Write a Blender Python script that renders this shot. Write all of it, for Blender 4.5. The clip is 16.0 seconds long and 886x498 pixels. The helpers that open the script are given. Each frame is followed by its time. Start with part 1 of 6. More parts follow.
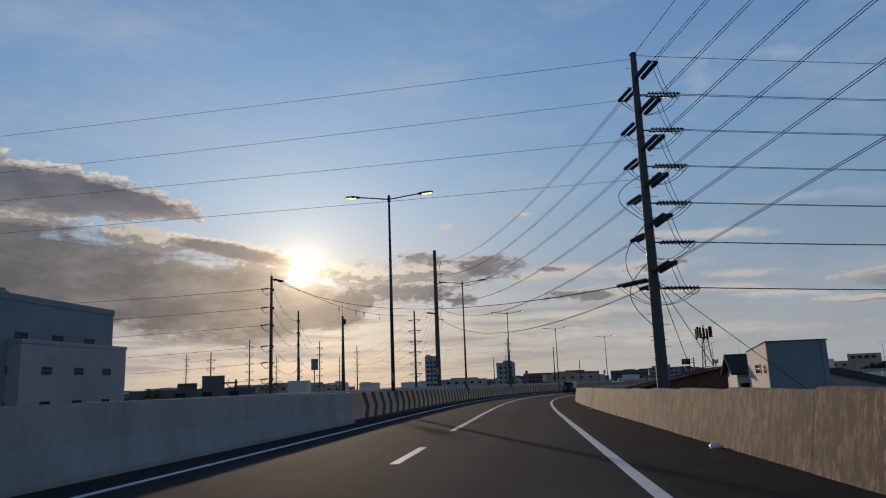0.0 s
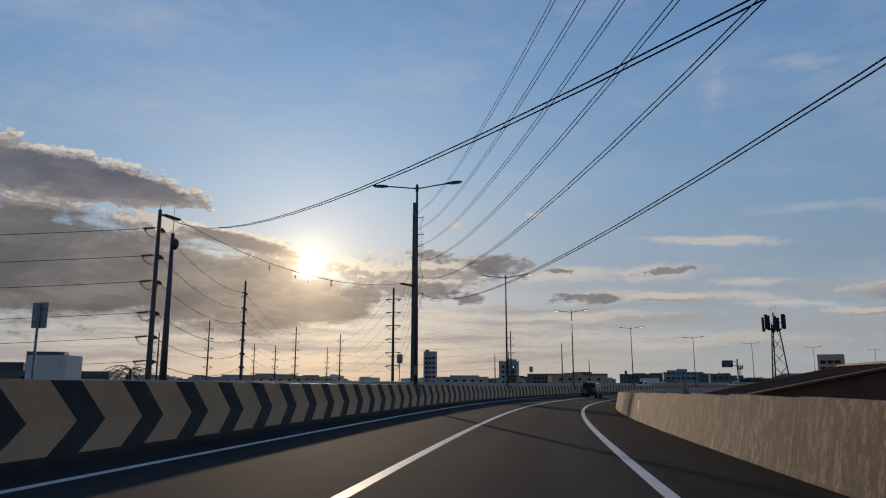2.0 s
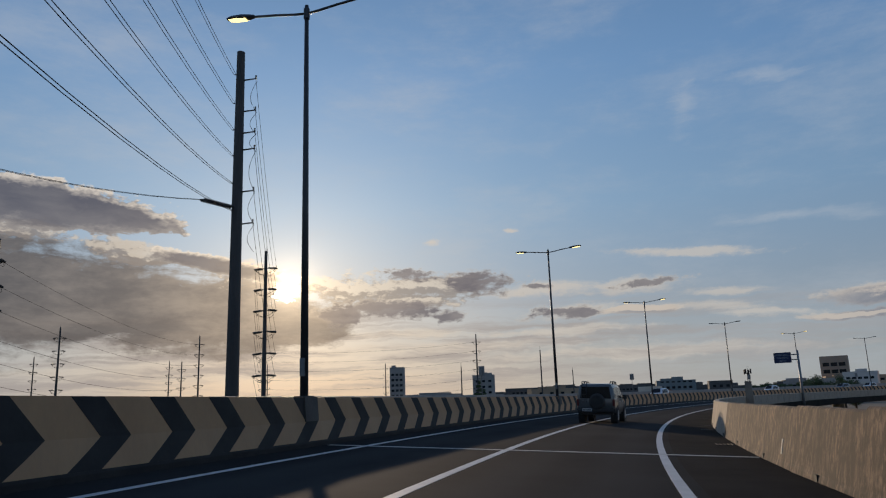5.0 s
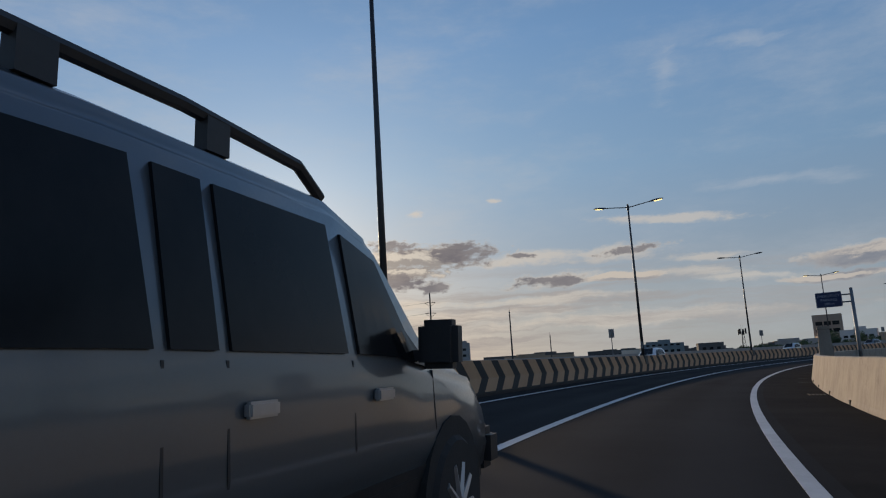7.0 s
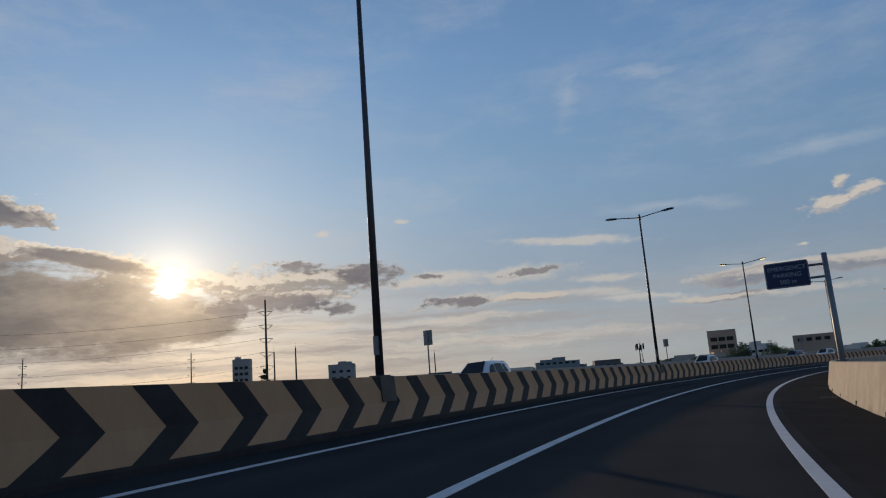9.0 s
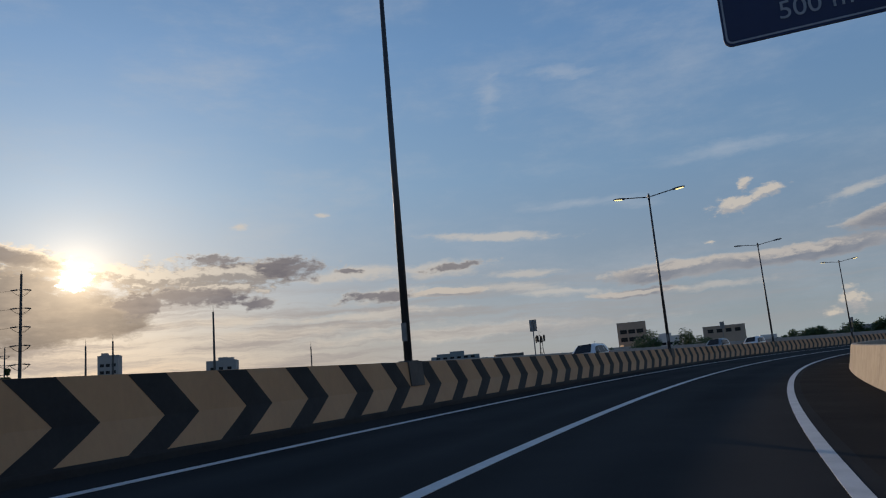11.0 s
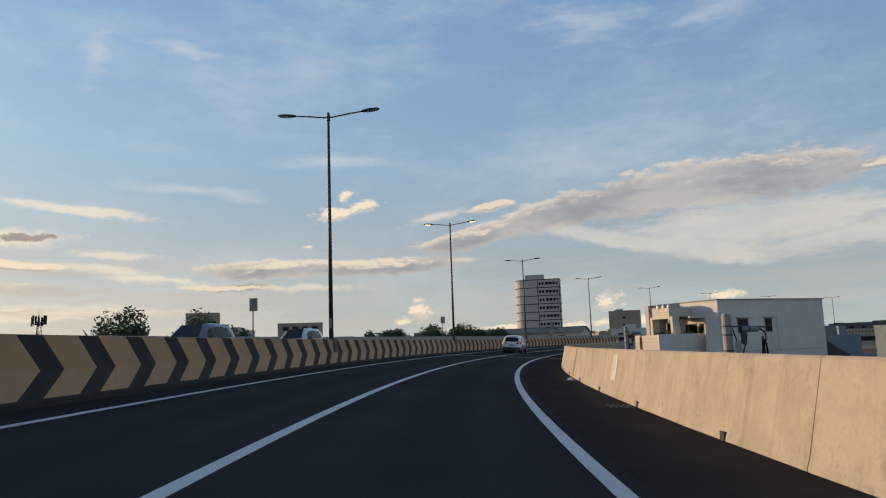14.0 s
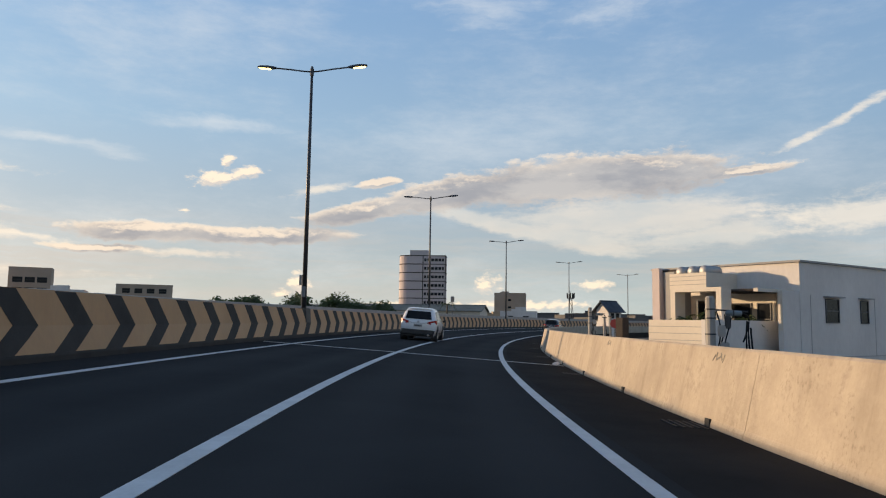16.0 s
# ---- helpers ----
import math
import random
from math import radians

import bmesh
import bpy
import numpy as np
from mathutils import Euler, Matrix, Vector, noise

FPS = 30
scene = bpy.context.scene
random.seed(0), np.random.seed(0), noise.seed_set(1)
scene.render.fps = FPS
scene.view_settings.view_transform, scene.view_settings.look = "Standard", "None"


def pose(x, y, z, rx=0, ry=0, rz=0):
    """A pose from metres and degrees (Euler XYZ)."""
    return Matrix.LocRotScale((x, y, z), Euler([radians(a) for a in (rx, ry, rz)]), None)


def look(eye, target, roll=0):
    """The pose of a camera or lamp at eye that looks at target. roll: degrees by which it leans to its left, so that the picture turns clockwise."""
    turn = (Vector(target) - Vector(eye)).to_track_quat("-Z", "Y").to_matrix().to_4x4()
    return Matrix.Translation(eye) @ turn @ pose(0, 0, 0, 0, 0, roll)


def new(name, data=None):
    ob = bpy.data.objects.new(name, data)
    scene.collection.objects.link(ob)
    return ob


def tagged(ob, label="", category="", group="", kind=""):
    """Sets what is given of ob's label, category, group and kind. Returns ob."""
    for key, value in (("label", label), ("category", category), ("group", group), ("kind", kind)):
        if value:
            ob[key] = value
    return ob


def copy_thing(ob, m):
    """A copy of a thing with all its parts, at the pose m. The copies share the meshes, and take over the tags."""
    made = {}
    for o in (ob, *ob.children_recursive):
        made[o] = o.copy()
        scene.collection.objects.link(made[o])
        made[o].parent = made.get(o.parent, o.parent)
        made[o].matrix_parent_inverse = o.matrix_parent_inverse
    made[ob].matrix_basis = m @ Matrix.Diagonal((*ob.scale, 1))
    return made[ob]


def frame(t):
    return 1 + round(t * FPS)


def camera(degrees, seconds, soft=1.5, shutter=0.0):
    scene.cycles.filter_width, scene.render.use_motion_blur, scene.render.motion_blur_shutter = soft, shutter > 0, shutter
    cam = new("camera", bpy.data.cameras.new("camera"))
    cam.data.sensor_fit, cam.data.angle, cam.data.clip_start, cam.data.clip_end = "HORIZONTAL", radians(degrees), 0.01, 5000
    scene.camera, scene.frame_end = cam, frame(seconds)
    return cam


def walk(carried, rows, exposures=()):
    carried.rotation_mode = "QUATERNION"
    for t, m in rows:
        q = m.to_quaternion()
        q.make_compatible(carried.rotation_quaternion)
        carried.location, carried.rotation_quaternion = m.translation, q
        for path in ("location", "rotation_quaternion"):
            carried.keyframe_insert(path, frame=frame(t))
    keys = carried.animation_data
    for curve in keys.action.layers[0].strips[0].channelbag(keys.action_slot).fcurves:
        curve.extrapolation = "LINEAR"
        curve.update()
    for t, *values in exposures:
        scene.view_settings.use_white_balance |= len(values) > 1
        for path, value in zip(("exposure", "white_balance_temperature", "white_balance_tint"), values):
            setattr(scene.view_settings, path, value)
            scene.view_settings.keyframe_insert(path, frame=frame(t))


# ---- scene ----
cam = camera(63.6, 16.0, soft=1.15)
# seconds, x, y, z, turn about x, roll, yaw
PATH = [
    (0.0, 7.04, -1.36, 1.18, 100.70, 2.10, 6.54),
    (0.5, 6.98, 7.18, 1.09, 100.56, 1.90, 6.44),
    (1.0, 6.94, 15.76, 1.01, 100.81, 1.32, 6.08),
    (1.5, 6.94, 24.35, 0.93, 100.63, 0.48, 6.23),
    (2.0, 7.01, 32.96, 0.84, 100.53, -0.01, 6.84),
    (2.5, 7.16, 41.57, 0.75, 100.89, -0.33, 7.74),
    (3.0, 7.42, 50.20, 0.66, 100.92, -0.22, 8.40),
    (3.5, 7.80, 58.84, 0.57, 100.88, -0.15, 8.09),
    (4.0, 8.31, 67.50, 0.48, 100.97, -0.28, 7.39),
    (4.5, 9.00, 76.17, 0.38, 101.55, 0.74, 6.91),
    (5.0, 9.93, 84.84, 0.29, 101.96, 1.91, 5.43),
    (5.5, 11.04, 93.46, 0.20, 101.66, 2.61, 4.84),
    (6.0, 12.38, 102.02, 0.12, 100.96, 2.99, 4.74),
    (6.5, 13.98, 110.52, 0.07, 100.18, 3.18, 4.72),
    (7.0, 15.85, 118.96, 0.03, 99.63, 3.35, 4.40),
    (7.5, 18.00, 127.32, -0.01, 99.64, 3.63, 3.36),
    (8.0, 20.45, 135.61, -0.04, 100.52, 4.18, 1.22),
    (8.5, 23.21, 143.84, -0.07, 100.85, 4.23, -1.24),
    (9.0, 26.29, 151.98, -0.09, 100.79, 4.28, -3.00),
    (9.5, 29.68, 160.02, -0.11, 100.50, 4.35, -4.37),
    (10.0, 33.39, 167.91, -0.12, 100.15, 4.45, -5.66),
    (10.5, 37.38, 175.61, -0.14, 99.90, 4.61, -7.21),
    (11.0, 41.62, 183.11, -0.16, 99.89, 4.82, -9.31),
    (11.5, 46.09, 190.39, -0.18, 100.29, 5.12, -12.30),
    (12.0, 50.69, 197.50, -0.19, 100.64, 5.34, -16.04),
    (12.5, 55.39, 204.47, -0.20, 99.76, 4.57, -22.73),
    (13.0, 60.27, 211.29, -0.20, 98.46, 3.54, -30.13),
    (13.5, 65.33, 217.93, -0.20, 97.82, 2.87, -36.49),
    (14.0, 70.60, 224.39, -0.20, 97.65, 1.96, -41.32),
    (14.5, 76.09, 230.67, -0.19, 96.92, 0.49, -44.44),
    (15.0, 81.80, 236.74, -0.19, 95.52, -0.62, -45.97),
    (15.5, 87.74, 242.61, -0.19, 95.28, -0.89, -48.04),
    (16.0, 93.89, 248.30, -0.19, 95.75, -0.88, -51.02),
]
walk(cam, [(t, pose(x, y, z, rx, ry, rz)) for t, x, y, z, rx, ry, rz in PATH],
     exposures=[(0.0, -0.14, 6750, 10), (4.0, -0.14, 6900, 10), (8.5, -0.14, 6880, 10), (11.0, -0.16, 6850, 10), (12.0, 0.05, 6620, 10), (12.5, 0.10, 7020, 10), (13.0, 0.22, 7500, 10), (13.5, 0.46, 8000, 10), (14.5, 0.50, 8200, 11), (15.0, 0.44, 8200, 11), (15.5, 0.56, 8250, 12), (16.0, 0.74, 8350, 12)])

# ---- light ----
SUN_AZ, SUN_EL = 17.4, 9.0      # degrees, left of +y and above the horizon


def sky_dir(az, el):
    a, e = radians(az), radians(el)
    return Vector((-math.sin(a) * math.cos(e), math.cos(a) * math.cos(e), math.sin(e)))


SUN_DIR = sky_dir(SUN_AZ, SUN_EL)
lamp_data = bpy.data.lights.new("sun", "SUN")
lamp_data.energy, lamp_data.angle, lamp_data.color = 2.8, radians(0.8), (1.0, 0.78, 0.56)
sun_lamp = new("sun", lamp_data)
sun_lamp.matrix_world = look(SUN_DIR * 50, (0, 0, 0))

world = bpy.data.worlds.new("world")
scene.world = world
world.use_nodes = True
WN, WL = world.node_tree.nodes, world.node_tree.links
WN.clear()


def wnode(kind, **values):
    nd = WN.new(kind)
    for key, value in values.items():
        if key == "op":
            nd.operation = value
        else:
            nd.inputs[int(key[1:])].default_value = value
    return nd


def wmath(op, a, b=None, clamp=False):
    nd = WN.new("ShaderNodeMath")
    nd.operation, nd.use_clamp = op, clamp
    for k, v in enumerate((a, b)):
        if v is None:
            continue
        if isinstance(v, (int, float)):
            nd.inputs[k].default_value = v
        else:
            WL.new(v, nd.inputs[k])
    return nd.outputs[0]


def wmix(fac, a, b, mode="MIX"):
    nd = WN.new("ShaderNodeMix")
    nd.data_type, nd.blend_type = "RGBA", mode
    for sock, v in ((nd.inputs[0], fac), (nd.inputs[6], a), (nd.inputs[7], b)):
        if isinstance(v, (int, float)):
            sock.default_value = v
        elif isinstance(v, tuple):
            sock.default_value = (*v, 1)
        else:
            WL.new(v, sock)
    return nd.outputs[2]


def wrange(v, a, b, lo=0.0, hi=1.0, smooth=True):
    nd = WN.new("ShaderNodeMapRange")
    nd.interpolation_type = "SMOOTHSTEP" if smooth else "LINEAR"
    WL.new(v, nd.inputs[0])
    for k, x in ((1, a), (2, b), (3, lo), (4, hi)):
        nd.inputs[k].default_value = x
    return nd.outputs[0]


sky = WN.new("ShaderNodeTexSky")
sky.sky_type, sky.sun_disc = "NISHITA", False
sky.sun_elevation, sky.sun_rotation = radians(SUN_EL), radians(-SUN_AZ)
sky.air_density, sky.dust_density, sky.ozone_density = 1.0, 1.2, 2.5
coord = WN.new("ShaderNodeTexCoord")
ray_dir = coord.outputs["Generated"]
split = WN.new("ShaderNodeSeparateXYZ")
WL.new(ray_dir, split.inputs[0])
azimuth = wmath("MULTIPLY", wmath("ARCTAN2", wmath("MULTIPLY", split.outputs[0], -1.0), split.outputs[1]), 57.2958)
elevation = wmath("MULTIPLY", wmath("ARCSINE", split.outputs[2]), 57.2958)
flat = WN.new("ShaderNodeCombineXYZ")
WL.new(azimuth, flat.inputs[0])
WL.new(elevation, flat.inputs[1])


def wnoise(vec, scale, detail, rough, stretch=(1, 1, 1)):
    mp = WN.new("ShaderNodeMapping")
    mp.inputs["Scale"].default_value = stretch
    WL.new(vec, mp.inputs[0])
    nz = WN.new("ShaderNodeTexNoise")
    nz.inputs["Scale"].default_value, nz.inputs["Detail"].default_value = scale, detail
    nz.inputs["Roughness"].default_value = rough
    WL.new(mp.outputs[0], nz.inputs["Vector"])
    return nz


def moved(vec, off):
    nd = WN.new("ShaderNodeVectorMath")
    nd.operation = "ADD"
    WL.new(vec, nd.inputs[0])
    nd.inputs[1].default_value = off
    return nd.outputs[0]


class Air:
    """The noises that shape the clouds, read at the sky's coordinates or a little off them."""

    def __init__(self, off=(0, 0, 0)):
        self.flat = moved(flat.outputs[0], off)
        self.warped = self.stirred(self.stirred(self.flat, 0.20, 3, (2.6, 1.2)), 1.3, 4, (0.75, 0.42))
        self.billow = wmath("SUBTRACT", 0.30, self.cells(0.62, 4.0))
        self.puff = wmath("SUBTRACT", 0.30, self.cells(1.5, 3.0))
        self.rough = wmath("SUBTRACT", wnoise(self.warped, 0.42, 9, 0.62, (0.6, 1.4, 1)).outputs["Fac"], 0.5)
        self.streak = wmath("SUBTRACT", wnoise(self.warped, 0.30, 8, 0.62, (0.30, 2.6, 1)).outputs["Fac"], 0.5)
        self.fine = wmath("SUBTRACT", wnoise(self.flat, 1.5, 8, 0.66, (0.7, 1.5, 1)).outputs["Fac"], 0.5)

    def stirred(self, vec, scale, detail, amount):
        sep = WN.new("ShaderNodeSeparateColor")
        WL.new(wnoise(vec, scale, detail, 0.6, (0.7, 1.3, 1)).outputs["Color"], sep.inputs[0])
        mul = WN.new("ShaderNodeCombineXYZ")
        for k in (0, 1):
            WL.new(wmath("MULTIPLY", wmath("SUBTRACT", sep.outputs[k], 0.5), amount[k]), mul.inputs[k])
        add = WN.new("ShaderNodeVectorMath")
        add.operation = "ADD"
        WL.new(vec, add.inputs[0])
        WL.new(mul.outputs[0], add.inputs[1])
        return add.outputs[0]

    def cells(self, scale, detail):
        mp = WN.new("ShaderNodeMapping")
        mp.inputs["Scale"].default_value = (0.7, 1.15, 1)
        WL.new(self.warped, mp.inputs[0])
        vor = WN.new("ShaderNodeTexVoronoi")
        vor.voronoi_dimensions, vor.feature, vor.normalize = "2D", "SMOOTH_F1", True
        for key, value in (("Scale", scale), ("Detail", detail), ("Roughness", 0.55), ("Lacunarity", 2.2), ("Smoothness", 0.5)):
            vor.inputs[key].default_value = value
        WL.new(mp.outputs[0], vor.inputs["Vector"])
        return vor.outputs["Distance"]

    def reach(self, way, start):
        nd = WN.new("ShaderNodeVectorMath")
        nd.operation = "DOT_PRODUCT"
        WL.new(self.warped, nd.inputs[0])
        nd.inputs[1].default_value = way
        return wmath("SUBTRACT", nd.outputs["Value"], start)

    def field(self, blobs):
        """The smooth union of the blobs' fields: 1 in a blob's middle, 0 at its edge. A blob: azimuth, elevation, half widths, tilt."""
        best = None
        for az, el, ha, he, tilt in blobs:
            ca, sa = math.cos(radians(tilt)), math.sin(radians(tilt))
            along = self.reach((ca / ha, sa / ha, 0), (az * ca + el * sa) / ha)
            up = self.reach((-sa / he, ca / he, 0), (el * ca - az * sa) / he)
            fld = wmath("SUBTRACT", 1.0, wmath("SQRT", wmath("ADD", wmath("MULTIPLY", along, along), wmath("MULTIPLY", up, up))))
            if best is None:
                best = fld
            else:
                nd = WN.new("ShaderNodeMath")
                nd.operation = "SMOOTH_MAX"
                WL.new(best, nd.inputs[0])
                WL.new(fld, nd.inputs[1])
                nd.inputs[2].default_value = 0.25
                best = nd.outputs[0]
        return best

    def density(self, blobs, **shares):
        d = wmath("ADD", self.field(blobs), shares.get("bias", 0.0))
        for noise, share in ((self.rough, "rough"), (self.billow, "billow"), (self.puff, "puff"), (self.streak, "streak"), (self.fine, "fine")):
            if share in shares:
                d = wmath("ADD", d, wmath("MULTIPLY", noise, shares[share]))
        return d


here, above = Air(), Air((0.0, 0.45, 0.0))
# heavy, dark clouds: the long one above the bank, and the broken ones beside the sun
DARK = [(37.5, 14.6, 9.5, 1.6, 4), (30.0, 14.2, 4.0, 0.85, 10), (48, 14.6, 10, 2.6, 0), (23.2, 10.8, 4.2, 0.62, 11), (62, 13, 14, 5, 0)]
LUMPS = [(7.2, 10.0, 3.0, 0.62, 3), (2.0, 9.2, 3.4, 1.05, 4), (9.0, 7.3, 4.4, 0.95, 2), (4.4, 6.6, 2.0, 0.42, 2), (13.2, 6.9, 2.2, 1.0, 0), (-10.8, 8.45, 3.2, 0.30, -1), (-4.6, 6.5, 3.0, 0.55, 0), (-2.6, 8.5, 1.3, 0.22, 0)]
# the broad grey bank under them, and the bright broken field round the sun
BANK_GREY = [(40, 8.3, 15, 4.4, 0), (30, 7.6, 12, 3.4, 6), (22.5, 6.6, 9, 2.9, 0), (54, 8.0, 16, 6.0, 0), (68, 8, 14, 6, 0), (16.5, 6.0, 4.0, 1.6, 0)]
BROKEN = [(28.8, 11.5, 4.0, 0.85, 8), (37, 12.6, 7, 0.55, 3), (18.5, 9.6, 4.6, 1.15, 10), (12.2, 8.9, 4.2, 1.25, 0), (6, 9.0, 6.5, 0.9, 0), (8, 8.0, 5.5, 0.7, 0)]
# long clouds, grey below
GREY = [(-28.5, 6.3, 5.5, 0.66, 1), (-36, 6.4, 7.0, 0.62, -3), (-62, 11.2, 10.5, 1.65, -4), (-68, 11.8, 5.0, 1.0, 4), (-51.5, 10.1, 6.5, 1.1, -11), (-45, 8.7, 5.5, 0.8, -13), (-45.6, 10.9, 1.5, 0.35, -10),
        (-25, 5.0, 3.6, 0.30, 0), (-26.5, 6.1, 2.6, 0.5, 0), (-10.5, 6.3, 2.6, 0.35, 0), (-74, 11.5, 3.5, 0.35, -6)]
# pale clouds and streaks
PALE = [(-16.5, 7.3, 4.2, 0.50, 3), (-3.5, 8.2, 6, 0.8, 0), (-10, 8.3, 6, 0.9, 0), (-19.5, 5.5, 5.0, 0.35, 2), (-5, 6.6, 5, 0.9, 0), (-5, 5.0, 8, 0.6, 0), (8, 5.2, 8, 0.6, 0),
        (-15, 6.2, 6.5, 0.6, 4), (-81, 14.6, 8, 0.45, -22), (-41, 10.2, 3.0, 0.5, -12),
        (3, 4.0, 16, 0.7, 0), (-10, 3.1, 18, 0.7, 0), (20, 2.6, 22, 0.7, 0), (-82, 8, 9, 1.6, -4), (-100, 11, 15, 3, 0), (-130, 9, 16, 3, 0),
        (-160, 12, 14, 3, 0), (120, 11, 20, 4, 0), (160, 14, 16, 4, 0), (84, 9, 14, 3, 0), (6.0, 12.5, 1.3, 0.35, 0), (-0.5, 13.2, 0.6, 0.2, 0), (-31, 4.8, 5, 0.4, 0), (-14, 10.6, 7, 0.5, 4)]
# the smooth pale sheet under the long grey cloud
SHEET = [(-55.5, 7.7, 9.5, 0.8, 14), (-66, 8.0, 11, 2.2, 0), (-61.5, 6.6, 5.5, 1.1, 10), (-72, 6.8, 7, 1.0, -6)]
# white heaped clouds, one high, the rest low over the horizon
HEAPED = [(-33.0, 10.7, 2.5, 0.75, -6), (-35.3, 11.3, 1.5, 0.55, -10), (-33.6, 12.2, 0.7, 0.65, 0), (-30.5, 8.1, 0.8, 0.28, 0), (-39.6, 2.7, 0.85, 1.25, -8), (-38.3, 1.9, 1.1, 0.5, 0), (-54.6, 2.9, 1.5, 0.85, 0),
          (-62.8, 2.9, 1.5, 0.6, 0), (-47, 1.2, 6, 0.35, 0), (-57, 1.4, 7, 0.45, 0), (40.5, 17.4, 0.8, 0.6, 0)]
fold_n = wnoise(here.warped, 0.28, 6, 0.58, (0.5, 1.5, 1)).outputs["Fac"]
crisp_n = wnoise(here.warped, 0.9, 8, 0.62, (0.6, 1.5, 1)).outputs["Fac"]
MIX_D = dict(rough=1.1, billow=0.5, puff=0.5, fine=0.6, bias=0.24)
dark_d, dark_up = here.density(DARK, **MIX_D), above.density(DARK, **MIX_D)
MIX_L = dict(rough=2.6, billow=0.7, puff=1.2, fine=1.8, bias=0.14)
lump_d, lump_up = here.density(LUMPS, **MIX_L), above.density(LUMPS, **MIX_L)
MIX_G = dict(rough=0.9, streak=0.9, billow=0.4, puff=0.3, fine=0.5, bias=0.30)
grey_d, grey_up = here.density(GREY, **MIX_G), above.density(GREY, **MIX_G)
MIX_B = dict(rough=2.4, streak=1.0, billow=0.8, puff=1.2, fine=1.2, bias=0.12)
broken_d, broken_up = here.density(BROKEN, **MIX_B), above.density(BROKEN, **MIX_B)
MIX_H = dict(rough=1.6, billow=1.0, puff=1.5, fine=1.0)
heap_d, heap_up = here.density(HEAPED, **MIX_H), above.density(HEAPED, **MIX_H)
bank_d = here.density(BANK_GREY, rough=1.3, streak=0.9, billow=0.5, fine=0.5, bias=0.18)
sheet_d = here.density(SHEET, rough=0.9, streak=1.3, fine=0.5, bias=0.16)
pale_d = here.density(PALE, rough=1.5, streak=1.8, billow=0.3, fine=0.9)


def lit_side(d, up, lo, hi):
    return wrange(wmath("SUBTRACT", d, up), lo, hi)


def rim_lit(d, up, reach, side):
    """Bright where the cloud is thin towards its top, and fainter round its other edges."""
    thin = wrange(d, 0.04, reach, 1.0, 0.0)
    return wmath("MULTIPLY", thin, wmath("ADD", wmath("MULTIPLY", lit_side(d, up, 0.0, side), 0.75), 0.25))


dark_a, dark_lit = wrange(dark_d, 0.0, 0.16), rim_lit(dark_d, dark_up, 0.55, 0.30)
lump_a, lump_lit = wrange(lump_d, 0.0, 0.75), rim_lit(lump_d, lump_up, 0.70, 0.5)
bank_a = wrange(bank_d, 0.0, 0.45)
broken_a, broken_lit = wrange(broken_d, 0.0, 0.50), wrange(wmath("ADD", wmath("MULTIPLY", wmath("SUBTRACT", broken_d, broken_up), 0.5), crisp_n), 0.42, 0.72)
grey_a, grey_lit = wrange(grey_d, 0.0, 0.45), wmath("MAXIMUM", rim_lit(grey_d, grey_up, 0.80, 0.5), wmath("MULTIPLY", lit_side(grey_d, grey_up, 0.30, 0.8), 0.7))
heap_a, heap_lit = wrange(heap_d, 0.02, 0.75), lit_side(heap_d, heap_up, -0.15, 0.45)
pale_a = wrange(pale_d, 0.0, 0.85)
soft_n = wmath("ADD", wmath("MULTIPLY", here.rough, 0.5), wmath("MULTIPLY", here.streak, 0.5))
fine_n = here.fine
# thin high veil
veil_n = wnoise(here.flat, 0.07, 8, 0.66, (0.6, 1.7, 1)).outputs["Fac"]
veil_a = wmath("MULTIPLY", wrange(veil_n, 0.43, 0.78), 0.42)
wisp_d = wmath("ADD", here.field([(-15.2, 21.4, 1.9, 3.2, 12), (-21, 22.6, 7, 0.8, 4), (-55, 24.3, 9, 2.2, 10), (-64, 24, 8, 2.0, -10), (-33, 15, 9, 1.0, 0), (-22, 12.2, 9, 0.7, 4)]), wmath("MULTIPLY", soft_n, 3.2))
veil_a = wmath("MAXIMUM", veil_a, wmath("MULTIPLY", wrange(wisp_d, 0.1, 1.3), 0.42))
# how near the sun
dotn = WN.new("ShaderNodeVectorMath")
dotn.operation = "DOT_PRODUCT"
WL.new(ray_dir, dotn.inputs[0])
dotn.inputs[1].default_value = SUN_DIR
angle = wmath("MULTIPLY", wmath("ARCCOSINE", wmath("MINIMUM", dotn.outputs["Value"], 0.999999)), 57.2958)
near_sun = wmath("POWER", 2.718, wmath("MULTIPLY", angle, -0.17))
mid_sun = wmath("POWER", 2.718, wmath("MULTIPLY", angle, -0.035))
# clear sky: the sky model, held to the evening's blue
ramp = WN.new("ShaderNodeValToRGB")
cr = ramp.color_ramp
STOPS = ((0.0, (0.36, 0.44, 0.50)), (0.10, (0.31, 0.44, 0.60)), (0.20, (0.255, 0.45, 0.70)), (0.34, (0.19, 0.385, 0.70)), (0.6, (0.09, 0.21, 0.45)), (1.0, (0.05, 0.13, 0.32)))
cr.elements[0].position, cr.elements[0].color = STOPS[0][0], (*STOPS[0][1], 1)
cr.elements[1].position, cr.elements[1].color = STOPS[-1][0], (*STOPS[-1][1], 1)
for pos, col in STOPS[1:-1]:
    cr.elements.new(pos).color = (*col, 1)
WL.new(wmath("DIVIDE", elevation, 75.0, True), ramp.inputs[0])
clear = wmix(0.8, wmix(1.0, sky.outputs[0], (0.05, 0.05, 0.05), "MULTIPLY"), ramp.outputs[0])
far_sun = wmath("POWER", 2.718, wmath("MULTIPLY", angle, -0.03))
